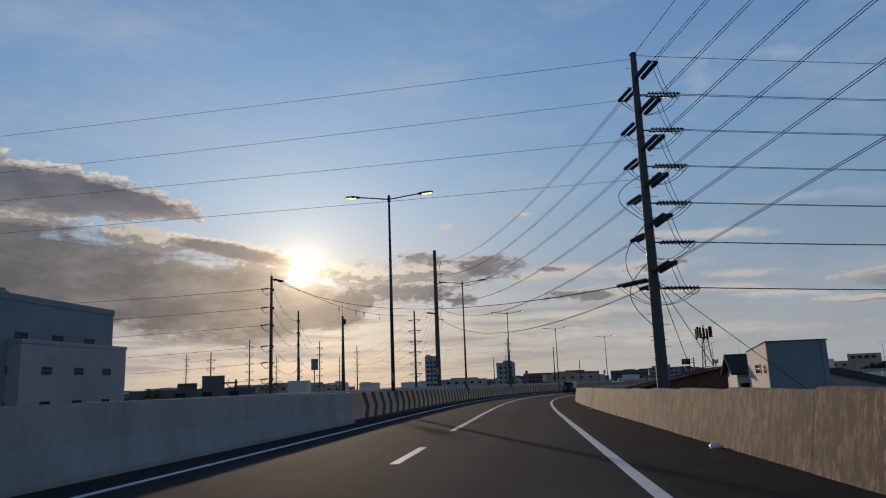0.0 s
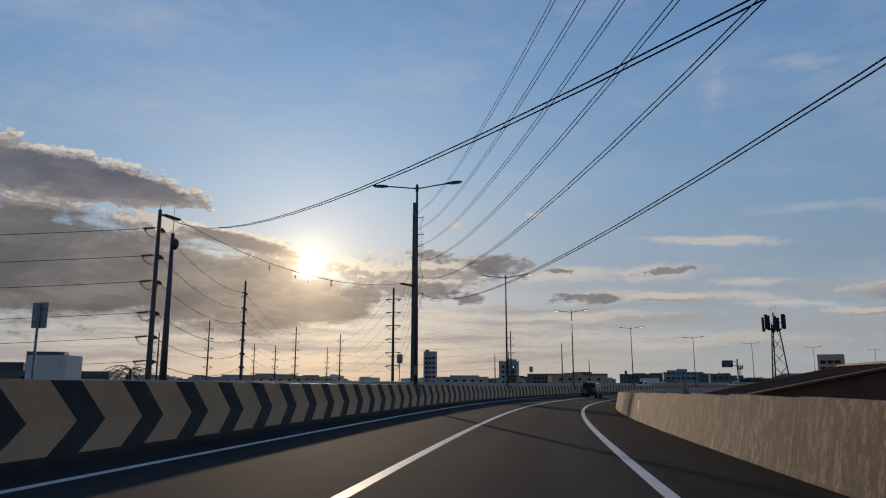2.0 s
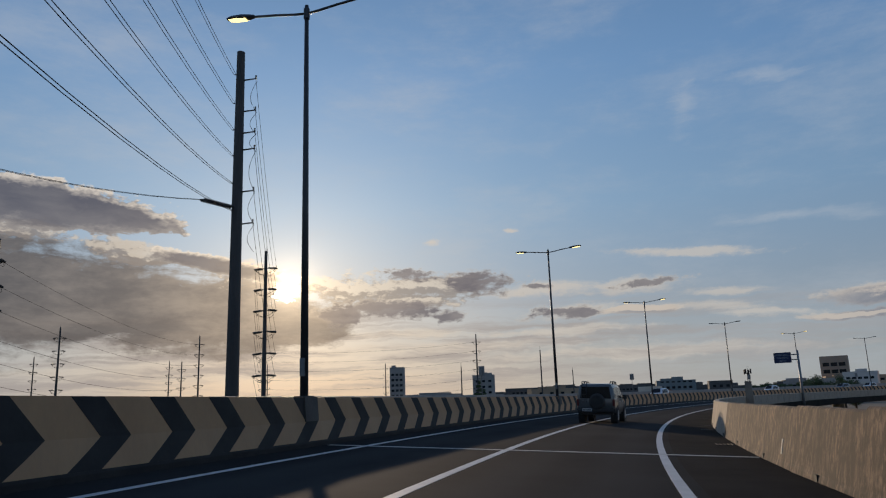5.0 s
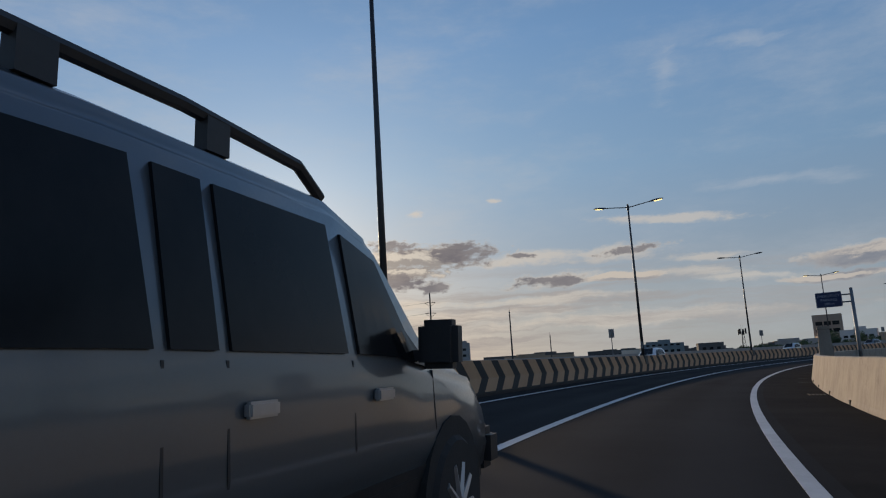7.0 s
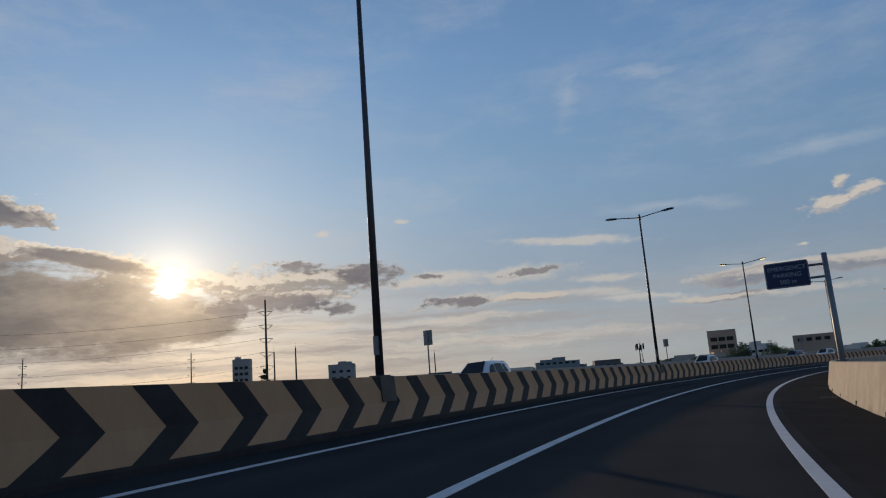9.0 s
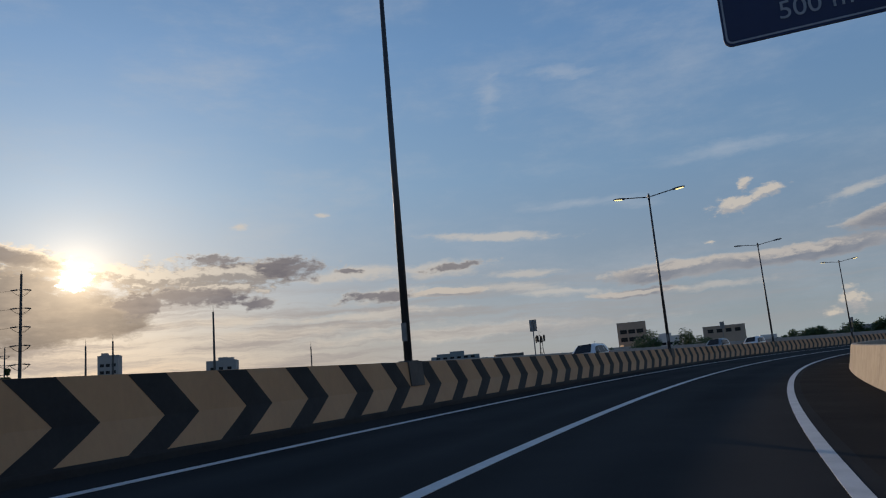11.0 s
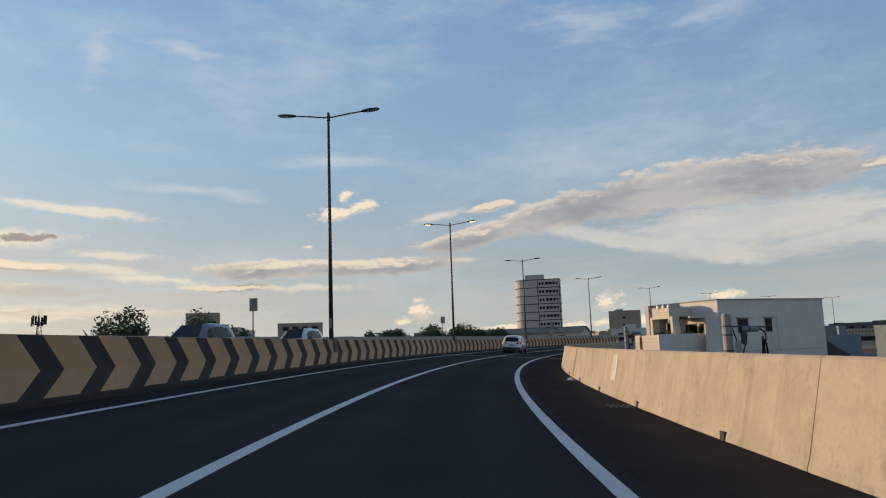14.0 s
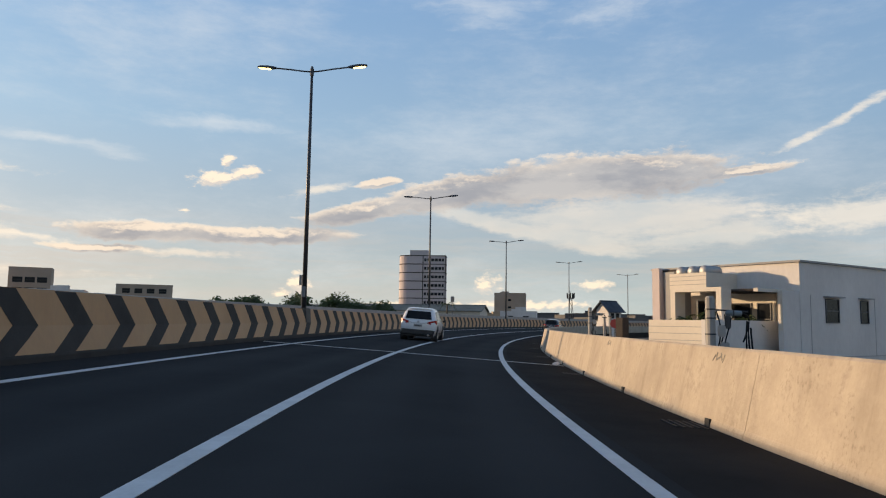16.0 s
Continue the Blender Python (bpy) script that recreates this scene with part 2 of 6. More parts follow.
clear = wmix(1.0, clear, wmix(far_sun, (0.61, 0.655, 0.73), (1.38, 1.33, 1.27)), "MULTIPLY")
haze_a = wmath("MULTIPLY", wmath("POWER", 2.718, wmath("MULTIPLY", wmath("ABSOLUTE", elevation), -0.20)), 0.74)
haze_col = wmix(mid_sun, (0.28, 0.40, 0.47), (0.84, 0.57, 0.37))
base = wmix(haze_a, clear, haze_col)
base = wmix(veil_a, base, wmix(mid_sun, (0.44, 0.53, 0.66), (0.66, 0.62, 0.58)))
base = wmix(wmath("MULTIPLY", pale_a, 0.66), base, wmix(mid_sun, (0.52, 0.54, 0.56), (0.82, 0.68, 0.53)))
base = wmix(wmath("MULTIPLY", wrange(sheet_d, 0.0, 0.70), 0.50), base, wmix(wrange(fold_n, 0.35, 0.65), (0.47, 0.50, 0.53), (0.58, 0.57, 0.56)))
# level streaks low over the horizon
low_n = wnoise(here.warped, 0.5, 8, 0.64, (0.12, 1.7, 1)).outputs["Fac"]
low_a = wmath("MULTIPLY", wrange(elevation, 0.2, 1.8), wrange(elevation, 4.5, 9.0, 1.0, 0.0))
low_a = wmath("MULTIPLY", low_a, wrange(low_n, 0.42, 0.62))
low_a = wmath("MULTIPLY", low_a, wrange(mid_sun, 0.12, 0.50, 0.3, 0.8))
base = wmix(low_a, base, wmix(mid_sun, (0.36, 0.37, 0.40), (0.40, 0.33, 0.30)))
heap_col = wmix(heap_lit, wmix(mid_sun, (0.46, 0.46, 0.48), (0.5, 0.42, 0.36)), wmix(mid_sun, (0.70, 0.63, 0.55), (0.92, 0.78, 0.60)))
base = wmix(wmath("MULTIPLY", heap_a, 0.70), base, heap_col)
grey_shade = wmix(wrange(fold_n, 0.35, 0.65), wmix(mid_sun, (0.20, 0.235, 0.31), (0.24, 0.21, 0.21)), wmix(mid_sun, (0.31, 0.345, 0.41), (0.40, 0.35, 0.32)))
base = wmix(wmath("MULTIPLY", grey_a, 0.9), base, wmix(grey_lit, grey_shade, wmix(mid_sun, (0.60, 0.57, 0.545), (0.92, 0.76, 0.58))))
bank_lit = wrange(wmath("ADD", fold_n, wmath("MULTIPLY", fine_n, 0.25)), 0.34, 0.72)
bank_col = wmix(bank_lit, wmix(near_sun, (0.092, 0.089, 0.098), (0.37, 0.29, 0.23)), wmix(near_sun, (0.185, 0.174, 0.176), (0.78, 0.60, 0.43)))
base = wmix(wmath("MULTIPLY", bank_a, 0.92), base, bank_col)
broken_col = wmix(broken_lit, wmix(near_sun, (0.25, 0.235, 0.24), (0.62, 0.48, 0.34)), wmix(near_sun, (0.56, 0.52, 0.48), (1.30, 1.08, 0.80)))
base = wmix(wmath("MULTIPLY", broken_a, 0.85), base, broken_col)
lump_col = wmix(lump_lit, wmix(wrange(fold_n, 0.35, 0.65), wmix(near_sun, (0.132, 0.134, 0.172), (0.24, 0.19, 0.17)), wmix(near_sun, (0.235, 0.228, 0.252), (0.46, 0.36, 0.29))), wmix(near_sun, (0.58, 0.53, 0.49), (1.30, 1.06, 0.76)))
base = wmix(wmath("MULTIPLY", lump_a, 0.92), base, lump_col)
dark_col = wmix(dark_lit, wmix(wrange(fold_n, 0.33, 0.68), wmix(near_sun, (0.092, 0.098, 0.138), (0.22, 0.175, 0.15)), wmix(near_sun, (0.165, 0.168, 0.20), (0.42, 0.33, 0.26))), wmix(near_sun, (0.78, 0.73, 0.68), (1.35, 1.08, 0.75)))
base = wmix(wmath("MULTIPLY", dark_a, 0.95), base, dark_col)
core_sun = wmath("POWER", 2.718, wmath("MULTIPLY", angle, -0.80))
glow = wmix(1.0, wmix(near_sun, (0, 0, 0), (0.19, 0.15, 0.105)), wmix(core_sun, (0, 0, 0), (1.45, 1.15, 0.78)), "ADD")
disc = wrange(wmath("ADD", angle, wmath("ADD", wmath("MULTIPLY", fine_n, 3.6), wmath("MULTIPLY", here.rough, 2.0))), 0.1, 1.15, 1.0, 0.0)
glow2 = wmix(disc, glow, (8.0, 7.0, 5.2))
total = wmix(1.0, base, glow2, "ADD")
back = WN.new("ShaderNodeBackground")
back.inputs[1].default_value = 1.0
WL.new(total, back.inputs[0])
world_out = WN.new("ShaderNodeOutputWorld")
WL.new(back.outputs[0], world_out.inputs[0])

# ---- materials ----


def surface(name, a, b, rough=0.8, metal=0.0, big=0.6, small=14.0, stretch=(1, 1, 1), bump=0.15, mixing=0.8, spec=0.5, per_piece=False):
    """A surface of two colours that vary at two sizes, with fine relief."""
    m = bpy.data.materials.new(name)
    m.use_nodes = True
    nt = m.node_tree
    N, L = nt.nodes, nt.links
    bsdf = N["Principled BSDF"]
    tc = N.new("ShaderNodeTexCoord")
    mp = N.new("ShaderNodeMapping")
    mp.inputs["Scale"].default_value = stretch
    L.new(tc.outputs["Object"], mp.inputs[0])
    if per_piece:
        info = N.new("ShaderNodeObjectInfo")
        mul = N.new("ShaderNodeMath")
        mul.operation = "MULTIPLY"
        mul.inputs[1].default_value = 90.0
        L.new(info.outputs["Random"], mul.inputs[0])
        L.new(mul.outputs[0], mp.inputs["Location"])
    n1, n2 = N.new("ShaderNodeTexNoise"), N.new("ShaderNodeTexNoise")
    n1.inputs["Scale"].default_value, n1.inputs["Detail"].default_value, n1.inputs["Roughness"].default_value = big, 5, 0.6
    n2.inputs["Scale"].default_value, n2.inputs["Detail"].default_value, n2.inputs["Roughness"].default_value = small, 4, 0.6
    L.new(mp.outputs[0], n1.inputs["Vector"])
    L.new(mp.outputs[0], n2.inputs["Vector"])
    add = N.new("ShaderNodeMath")
    add.operation = "MULTIPLY_ADD"
    add.inputs[1].default_value = 0.45
    L.new(n2.outputs["Fac"], add.inputs[0])
    L.new(n1.outputs["Fac"], add.inputs[2])
    rng = N.new("ShaderNodeMapRange")
    rng.inputs[1].default_value, rng.inputs[2].default_value = 0.72 - 0.3 * mixing, 0.72 + 0.3 * mixing
    L.new(add.outputs[0], rng.inputs[0])
    mix = N.new("ShaderNodeMix")
    mix.data_type = "RGBA"
    mix.inputs[6].default_value, mix.inputs[7].default_value = (*a, 1), (*b, 1)
    L.new(rng.outputs[0], mix.inputs[0])
    L.new(mix.outputs[2], bsdf.inputs["Base Color"])
    rr = N.new("ShaderNodeMapRange")
    rr.inputs[3].default_value, rr.inputs[4].default_value = max(rough - 0.1, 0.02), min(rough + 0.1, 1)
    L.new(n2.outputs["Fac"], rr.inputs[0])
    L.new(rr.outputs[0], bsdf.inputs["Roughness"])
    bsdf.inputs["Metallic"].default_value = metal
    bsdf.inputs["Specular IOR Level"].default_value = spec
    if bump:
        bp = N.new("ShaderNodeBump")
        bp.inputs["Strength"].default_value, bp.inputs["Distance"].default_value = bump, 0.02
        L.new(n2.outputs["Fac"], bp.inputs["Height"])
        L.new(bp.outputs[0], bsdf.inputs["Normal"])
    return m


def glowing(name, colour, strength):
    m = bpy.data.materials.new(name)
    m.use_nodes = True
    b = m.node_tree.nodes["Principled BSDF"]
    b.inputs["Base Color"].default_value = (0.8, 0.75, 0.6, 1)
    b.inputs["Emission Color"].default_value, b.inputs["Emission Strength"].default_value = (*colour, 1), strength
    return m


ASPHALT = surface("asphalt", (0.034, 0.0335, 0.033), (0.054, 0.053, 0.052), 0.92, big=0.25, small=60, bump=0.15, spec=0.008)
wn, wl = ASPHALT.node_tree.nodes, ASPHALT.node_tree.links
w_at = wn.new("ShaderNodeAttribute")
w_at.attribute_name = "worn"
w_nz = wn.new("ShaderNodeTexNoise")
w_nz.inputs["Scale"].default_value, w_nz.inputs["Detail"].default_value = 0.12, 5
w_tc = wn.new("ShaderNodeTexCoord")
wl.new(w_tc.outputs["Object"], w_nz.inputs["Vector"])
w_mul = wn.new("ShaderNodeMath")
w_mul.operation = "MULTIPLY"
wl.new(w_at.outputs["Fac"], w_mul.inputs[0])
wl.new(w_nz.outputs["Fac"], w_mul.inputs[1])
w_mix = wn.new("ShaderNodeMix")
w_mix.data_type = "RGBA"
w_mix.inputs[7].default_value = (0.068, 0.066, 0.064, 1)
w_base = wn["Principled BSDF"].inputs["Base Color"]
wl.new(w_mul.outputs[0], w_mix.inputs[0])
wl.new(w_base.links[0].from_socket, w_mix.inputs[6])
wl.new(w_mix.outputs[2], w_base)
SHOULDER = surface("shoulder_asphalt", (0.028, 0.026, 0.024), (0.050, 0.045, 0.040), 0.92, big=0.5, small=50, bump=0.3, spec=0.01)
LINE_PAINT = surface("line_paint", (0.52, 0.51, 0.49), (0.70, 0.69, 0.67), 0.6, big=2.0, small=30, bump=0.1)


def stained_concrete(name, pale, tan, stain, marks):
    """Cast concrete: mottled, with drips from the top edge and dark spots."""
    m = surface(name, tan, pale, 0.88, big=2.2, small=22, bump=0.25, per_piece=True)
    N, L = m.node_tree.nodes, m.node_tree.links
    bsdf = N["Principled BSDF"]
    mp = next(n for n in N if n.bl_idname == "ShaderNodeMapping")
    before = bsdf.inputs["Base Color"].links[0].from_socket
    for scale, stretch, lo, hi, share, *patch in marks:
        m2 = N.new("ShaderNodeMapping")
        m2.inputs["Scale"].default_value = stretch
        L.new(mp.outputs[0], m2.inputs[0])
        nz = N.new("ShaderNodeTexNoise")
        nz.inputs["Scale"].default_value, nz.inputs["Detail"].default_value, nz.inputs["Roughness"].default_value = scale, 6, 0.65
        L.new(m2.outputs[0], nz.inputs["Vector"])
        rg = N.new("ShaderNodeMapRange")
        rg.inputs[1].default_value, rg.inputs[2].default_value, rg.inputs[4].default_value = lo, hi, share
        L.new(nz.outputs["Fac"], rg.inputs[0])
        amount = rg.outputs[0]
        if patch:
            pn, pr, pm = N.new("ShaderNodeTexNoise"), N.new("ShaderNodeMapRange"), N.new("ShaderNodeMath")
            pn.inputs["Scale"].default_value, pn.inputs["Detail"].default_value = patch[0], 4
            pr.inputs[1].default_value, pr.inputs[2].default_value = 0.48, 0.62
            pm.operation = "MULTIPLY"
            L.new(mp.outputs[0], pn.inputs["Vector"])
            L.new(pn.outputs["Fac"], pr.inputs[0])
            L.new(pr.outputs[0], pm.inputs[0])
            L.new(amount, pm.inputs[1])
            amount = pm.outputs[0]
        mx = N.new("ShaderNodeMix")
        mx.data_type = "RGBA"
        mx.inputs[7].default_value = (*stain, 1)
        L.new(amount, mx.inputs[0])
        L.new(before, mx.inputs[6])
        before = mx.outputs[2]
    L.new(before, bsdf.inputs["Base Color"])
    return m


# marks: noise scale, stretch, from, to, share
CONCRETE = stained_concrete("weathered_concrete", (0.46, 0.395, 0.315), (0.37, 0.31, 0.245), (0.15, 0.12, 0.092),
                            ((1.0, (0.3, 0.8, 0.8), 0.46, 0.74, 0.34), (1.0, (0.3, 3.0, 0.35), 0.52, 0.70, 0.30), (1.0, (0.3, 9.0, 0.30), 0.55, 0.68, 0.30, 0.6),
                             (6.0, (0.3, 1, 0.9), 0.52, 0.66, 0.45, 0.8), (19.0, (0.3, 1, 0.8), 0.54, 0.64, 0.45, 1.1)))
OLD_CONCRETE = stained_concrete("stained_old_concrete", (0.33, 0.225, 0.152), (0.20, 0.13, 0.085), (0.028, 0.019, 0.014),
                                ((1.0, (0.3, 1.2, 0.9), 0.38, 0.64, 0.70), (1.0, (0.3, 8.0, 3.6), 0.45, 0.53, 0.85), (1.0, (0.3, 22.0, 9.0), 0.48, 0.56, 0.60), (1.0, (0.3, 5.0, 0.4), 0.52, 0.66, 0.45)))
GREY_CONCRETE = surface("grey_concrete", (0.26, 0.25, 0.23), (0.40, 0.38, 0.35), 0.85, big=0.7, small=9, stretch=(1, 1, 0.4), bump=0.2)
JOINT_GREY = surface("joint_grey", (0.42, 0.41, 0.39), (0.58, 0.57, 0.54), 0.8, big=0.8, small=12, bump=0.1)
TAN_PAINT = surface("tan_paint", (0.43, 0.235, 0.112), (0.54, 0.305, 0.150), 0.6, big=0.8, small=12, stretch=(1, 1, 0.5), bump=0.06)
BLACK_PAINT = surface("black_paint", (0.026, 0.025, 0.025), (0.048, 0.045, 0.043), 0.7, big=1.5, small=14, bump=0.06, per_piece=True, spec=0.2)
POST_CONCRETE = surface("column_concrete", (0.20, 0.165, 0.13), (0.32, 0.265, 0.21), 0.85, big=1.2, small=14, stretch=(1, 1, 0.4), bump=0.2)
HAUNCH = surface("haunch_concrete", (0.075, 0.065, 0.058), (0.14, 0.12, 0.10), 0.8, big=2, small=14, bump=0.15)
STEEL = surface("galvanised_steel", (0.16, 0.17, 0.18), (0.24, 0.25, 0.26), 0.5, 0.6, big=1, small=20, bump=0.03)
DARK_STEEL = surface("dark_steel", (0.05, 0.055, 0.06), (0.09, 0.09, 0.095), 0.5, 0.5, big=1, small=20, bump=0.03)
POLE_CONCRETE = surface("pole_steel", (0.055, 0.056, 0.056), (0.105, 0.10, 0.095), 0.75, 0.1, big=0.5, small=10, stretch=(1, 1, 0.3), bump=0.05)
PORCELAIN = surface("insulator_porcelain", (0.050, 0.045, 0.042), (0.085, 0.078, 0.07), 0.45, big=3, small=20, bump=0)
WIRE = surface("wire", (0.018, 0.018, 0.02), (0.03, 0.03, 0.03), 0.9, big=1, small=5, bump=0, spec=0.05)
LENS_LIT = glowing("lamp_lens_lit", (1.0, 0.78, 0.32), 2.2)
LENS_OFF = surface("lamp_lens", (0.35, 0.35, 0.33), (0.45, 0.45, 0.42), 0.3, big=2, small=9, bump=0)
# backlit overhead sign: its shade is put into the blue
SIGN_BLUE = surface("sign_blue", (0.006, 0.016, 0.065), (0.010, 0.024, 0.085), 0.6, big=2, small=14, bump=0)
SIGN_WHITE = surface("sign_white", (0.70, 0.70, 0.70), (0.8, 0.8, 0.8), 0.5, big=2, small=14, bump=0)
# white lettering and border, greyed in colour for the sign's shaded face
SIGN_LETTER_SHADED = surface("sign_letter_white_shaded", (0.24, 0.27, 0.32), (0.32, 0.35, 0.40), 0.6, big=2, small=14, bump=0)
SIGN_BACK = surface("sign_back", (0.20, 0.21, 0.22), (0.30, 0.31, 0.32), 0.5, 0.5, big=2, small=14, bump=0.02)
GROUND = surface("ground", (0.07, 0.065, 0.05), (0.13, 0.12, 0.10), 0.95, big=0.02, small=0.6, bump=0.3)
WHITE_WALL = surface("white_wall", (0.56, 0.53, 0.505), (0.70, 0.665, 0.63), 0.85, big=0.35, small=5, stretch=(1, 1, 0.5), bump=0.08)
PINK_WALL = surface("pale_tower_wall", (0.52, 0.44, 0.43), (0.62, 0.54, 0.52), 0.85, big=0.05, small=1, bump=0.05)
BROWN_WALL = surface("brown_concrete_wall", (0.35, 0.26, 0.195), (0.45, 0.345, 0.265), 0.85, big=0.1, small=2, bump=0.05)
TAN_WALL = surface("tan_wall", (0.34, 0.25, 0.17), (0.44, 0.33, 0.23), 0.85, big=0.1, small=2, bump=0.05)
GREY_WALL = surface("grey_wall", (0.28, 0.27, 0.26), (0.40, 0.39, 0.37), 0.85, big=0.1, small=2, bump=0.05)
BLUE_WALL = surface("blue_grey_wall", (0.17, 0.215, 0.23), (0.235, 0.28, 0.295), 0.85, big=0.3, small=5, bump=0.05)
# cream walls, and sunlit faces of the white house with warm light coloured in
CREAM_AND_SUNLIT_WALL = surface("cream_and_sunlit_wall", (0.60, 0.54, 0.46), (0.70, 0.64, 0.55), 0.85, big=0.3, small=5, bump=0.05)
DARK_ROOF = surface("dark_roof", (0.040, 0.033, 0.030), (0.075, 0.063, 0.056), 0.9, big=0.4, small=6, bump=0.15, spec=0.15)
GREEN_ROOF = surface("grey_green_roof", (0.10, 0.12, 0.11), (0.16, 0.18, 0.165), 0.8, big=0.4, small=6, bump=0.1, spec=0.2)
SLATE_ROOF = surface("slate_roof", (0.05, 0.06, 0.075), (0.09, 0.105, 0.125), 0.85, big=0.4, small=6, bump=0.1, spec=0.2)
MAST_DARK = surface("mast_dark", (0.022, 0.022, 0.024), (0.04, 0.04, 0.042), 0.7, big=1, small=20, bump=0.02, spec=0.2)
RUST_ROOF = surface("rust_roof", (0.10, 0.035, 0.022), (0.17, 0.07, 0.04), 0.75, 0.1, big=0.3, small=4, stretch=(4, 1, 1), bump=0.15)
FAR_WALL = surface("far_wall", (0.075, 0.075, 0.075), (0.15, 0.145, 0.14), 0.9, big=0.02, small=0.3, bump=0)
GLASS_DARK = surface("window_glass", (0.008, 0.009, 0.010), (0.02, 0.021, 0.023), 0.15, big=1, small=4, bump=0, spec=0.14)
LEAF = surface("leaves", (0.030, 0.055, 0.014), (0.075, 0.11, 0.03), 0.7, big=0.5, small=4, bump=0.1)
BARK = surface("bark", (0.10, 0.075, 0.05), (0.17, 0.13, 0.09), 0.9, big=1, small=8, bump=0.3)
RUBBER = surface("tyre_rubber", (0.018, 0.018, 0.018), (0.035, 0.034, 0.033), 0.8, big=3, small=30, bump=0.1)
PLASTIC = surface("black_plastic", (0.02, 0.02, 0.021), (0.04, 0.04, 0.04), 0.55, big=3, small=40, bump=0.05)
ALLOY = surface("alloy", (0.42, 0.42, 0.43), (0.55, 0.55, 0.55), 0.42, 0.8, big=3, small=20, bump=0)
RED_LENS = surface("red_lens", (0.34, 0.012, 0.012), (0.48, 0.022, 0.02), 0.25, big=5, small=20, bump=0)
CLEAR_LENS = surface("clear_lens", (0.55, 0.55, 0.55), (0.7, 0.7, 0.7), 0.1, big=5, small=20, bump=0)
TANK_STEEL = surface("tank_steel", (0.36, 0.36, 0.355), (0.48, 0.475, 0.46), 0.6, 0.8, big=2, small=10, bump=0.02)


def car_paint(name, a, rough=0.25, metal=0.4):
    m = surface(name, tuple(v * 0.9 for v in a), tuple(v * 1.05 for v in a), rough, metal, big=0.8, small=60, bump=0)
    b = m.node_tree.nodes["Principled BSDF"]
    b.inputs["Coat Weight"].default_value, b.inputs["Coat Roughness"].default_value = 0.7, 0.08
    return m


# ---- shapes ----


class Shape:
    """Gathers faces for one mesh."""

    def __init__(self):
        self.v, self.f = [], []

    def add(self, verts, faces):
        k = len(self.v)
        self.v += [tuple(p) for p in verts]
        self.f += [tuple(i + k for i in face) for face in faces]
        return self

    def box(self, x0, y0, z0, x1, y1, z1, m=None):
        c = [Vector((x, y, z)) for z in (z0, z1) for y in (y0, y1) for x in (x0, x1)]
        if m:
            c = [m @ p for p in c]
        return self.add(c, [(0, 2, 3, 1), (4, 5, 7, 6), (0, 1, 5, 4), (2, 6, 7, 3), (0, 4, 6, 2), (1, 3, 7, 5)])

    def tube(self, a, b, r0, r1=None, n=8, caps=True):
        a, b, r1 = Vector(a), Vector(b), r0 if r1 is None else r1
        d = (b - a).normalized()
        e = d.orthogonal().normalized()
        g = d.cross(e)
        ring = [math.cos(2 * math.pi * i / n) * e + math.sin(2 * math.pi * i / n) * g for i in range(n)]
        verts = [a + q * r0 for q in ring] + [b + q * r1 for q in ring]
        faces = [(i, (i + 1) % n, n + (i + 1) % n, n + i) for i in range(n)]
        if caps:
            faces += [tuple(range(n - 1, -1, -1)), tuple(range(n, 2 * n))]
        return self.add(verts, faces)

    def line(self, pts, r, n=5):
        pts = [Vector(q) for q in pts]
        verts, faces = [], []
        for k, q in enumerate(pts):
            d = (pts[min(k + 1, len(pts) - 1)] - pts[max(k - 1, 0)]).normalized()
            e = d.cross(Vector((0, 0, 1)))
            e = e.normalized() if e.length > 1e-4 else Vector((1, 0, 0))
            g = e.cross(d)
            verts += [q + r * (math.cos(2 * math.pi * i / n) * e + math.sin(2 * math.pi * i / n) * g) for i in range(n)]
            if k:
                faces += [((k - 1) * n + i, (k - 1) * n + (i + 1) % n, k * n + (i + 1) % n, k * n + i) for i in range(n)]
        faces += [tuple(range(n - 1, -1, -1)), tuple(range(len(verts) - n, len(verts)))]
        return self.add(verts, faces)

    def lathe(self, a, b, prof, n=10):
        """prof: (share of the way from a to b, radius)."""
        a, b = Vector(a), Vector(b)
        d = (b - a).normalized()
        e = d.orthogonal().normalized()
        g = d.cross(e)
        verts, faces = [], []
        for k, (w, r) in enumerate(prof):
            c = a.lerp(b, w)
            verts += [c + r * (math.cos(2 * math.pi * i / n) * e + math.sin(2 * math.pi * i / n) * g) for i in range(n)]
            if k:
                faces += [((k - 1) * n + i, (k - 1) * n + (i + 1) % n, k * n + (i + 1) % n, k * n + i) for i in range(n)]
        faces += [tuple(range(n - 1, -1, -1)), tuple(range(len(verts) - n, len(verts)))]
        return self.add(verts, faces)

    def loft(self, rings, closed=True, caps=True):
        n = len(rings[0])
        verts = [q for ring in rings for q in ring]
        faces = []
        for k in range(1, len(rings)):
            for i in range(n if closed else n - 1):
                j = (i + 1) % n
                faces.append(((k - 1) * n + i, (k - 1) * n + j, k * n + j, k * n + i))
        if caps and closed:
            faces += [tuple(range(n - 1, -1, -1)), tuple(range(len(verts) - n, len(verts)))]
        return self.add(verts, faces)

    def mesh(self, name, material, smooth=False, bevel=0.0):
        me = bpy.data.meshes.new(name)
        me.from_pydata(self.v, [], self.f)
        bm = bmesh.new()
        bm.from_mesh(me)
        bmesh.ops.recalc_face_normals(bm, faces=bm.faces)
        if bevel:
            bmesh.ops.bevel(bm, geom=[e for e in bm.edges if len(e.link_faces) == 2 and e.calc_face_angle(0) > 0.6],
                            offset=bevel, segments=2, affect="EDGES", clamp_overlap=True)
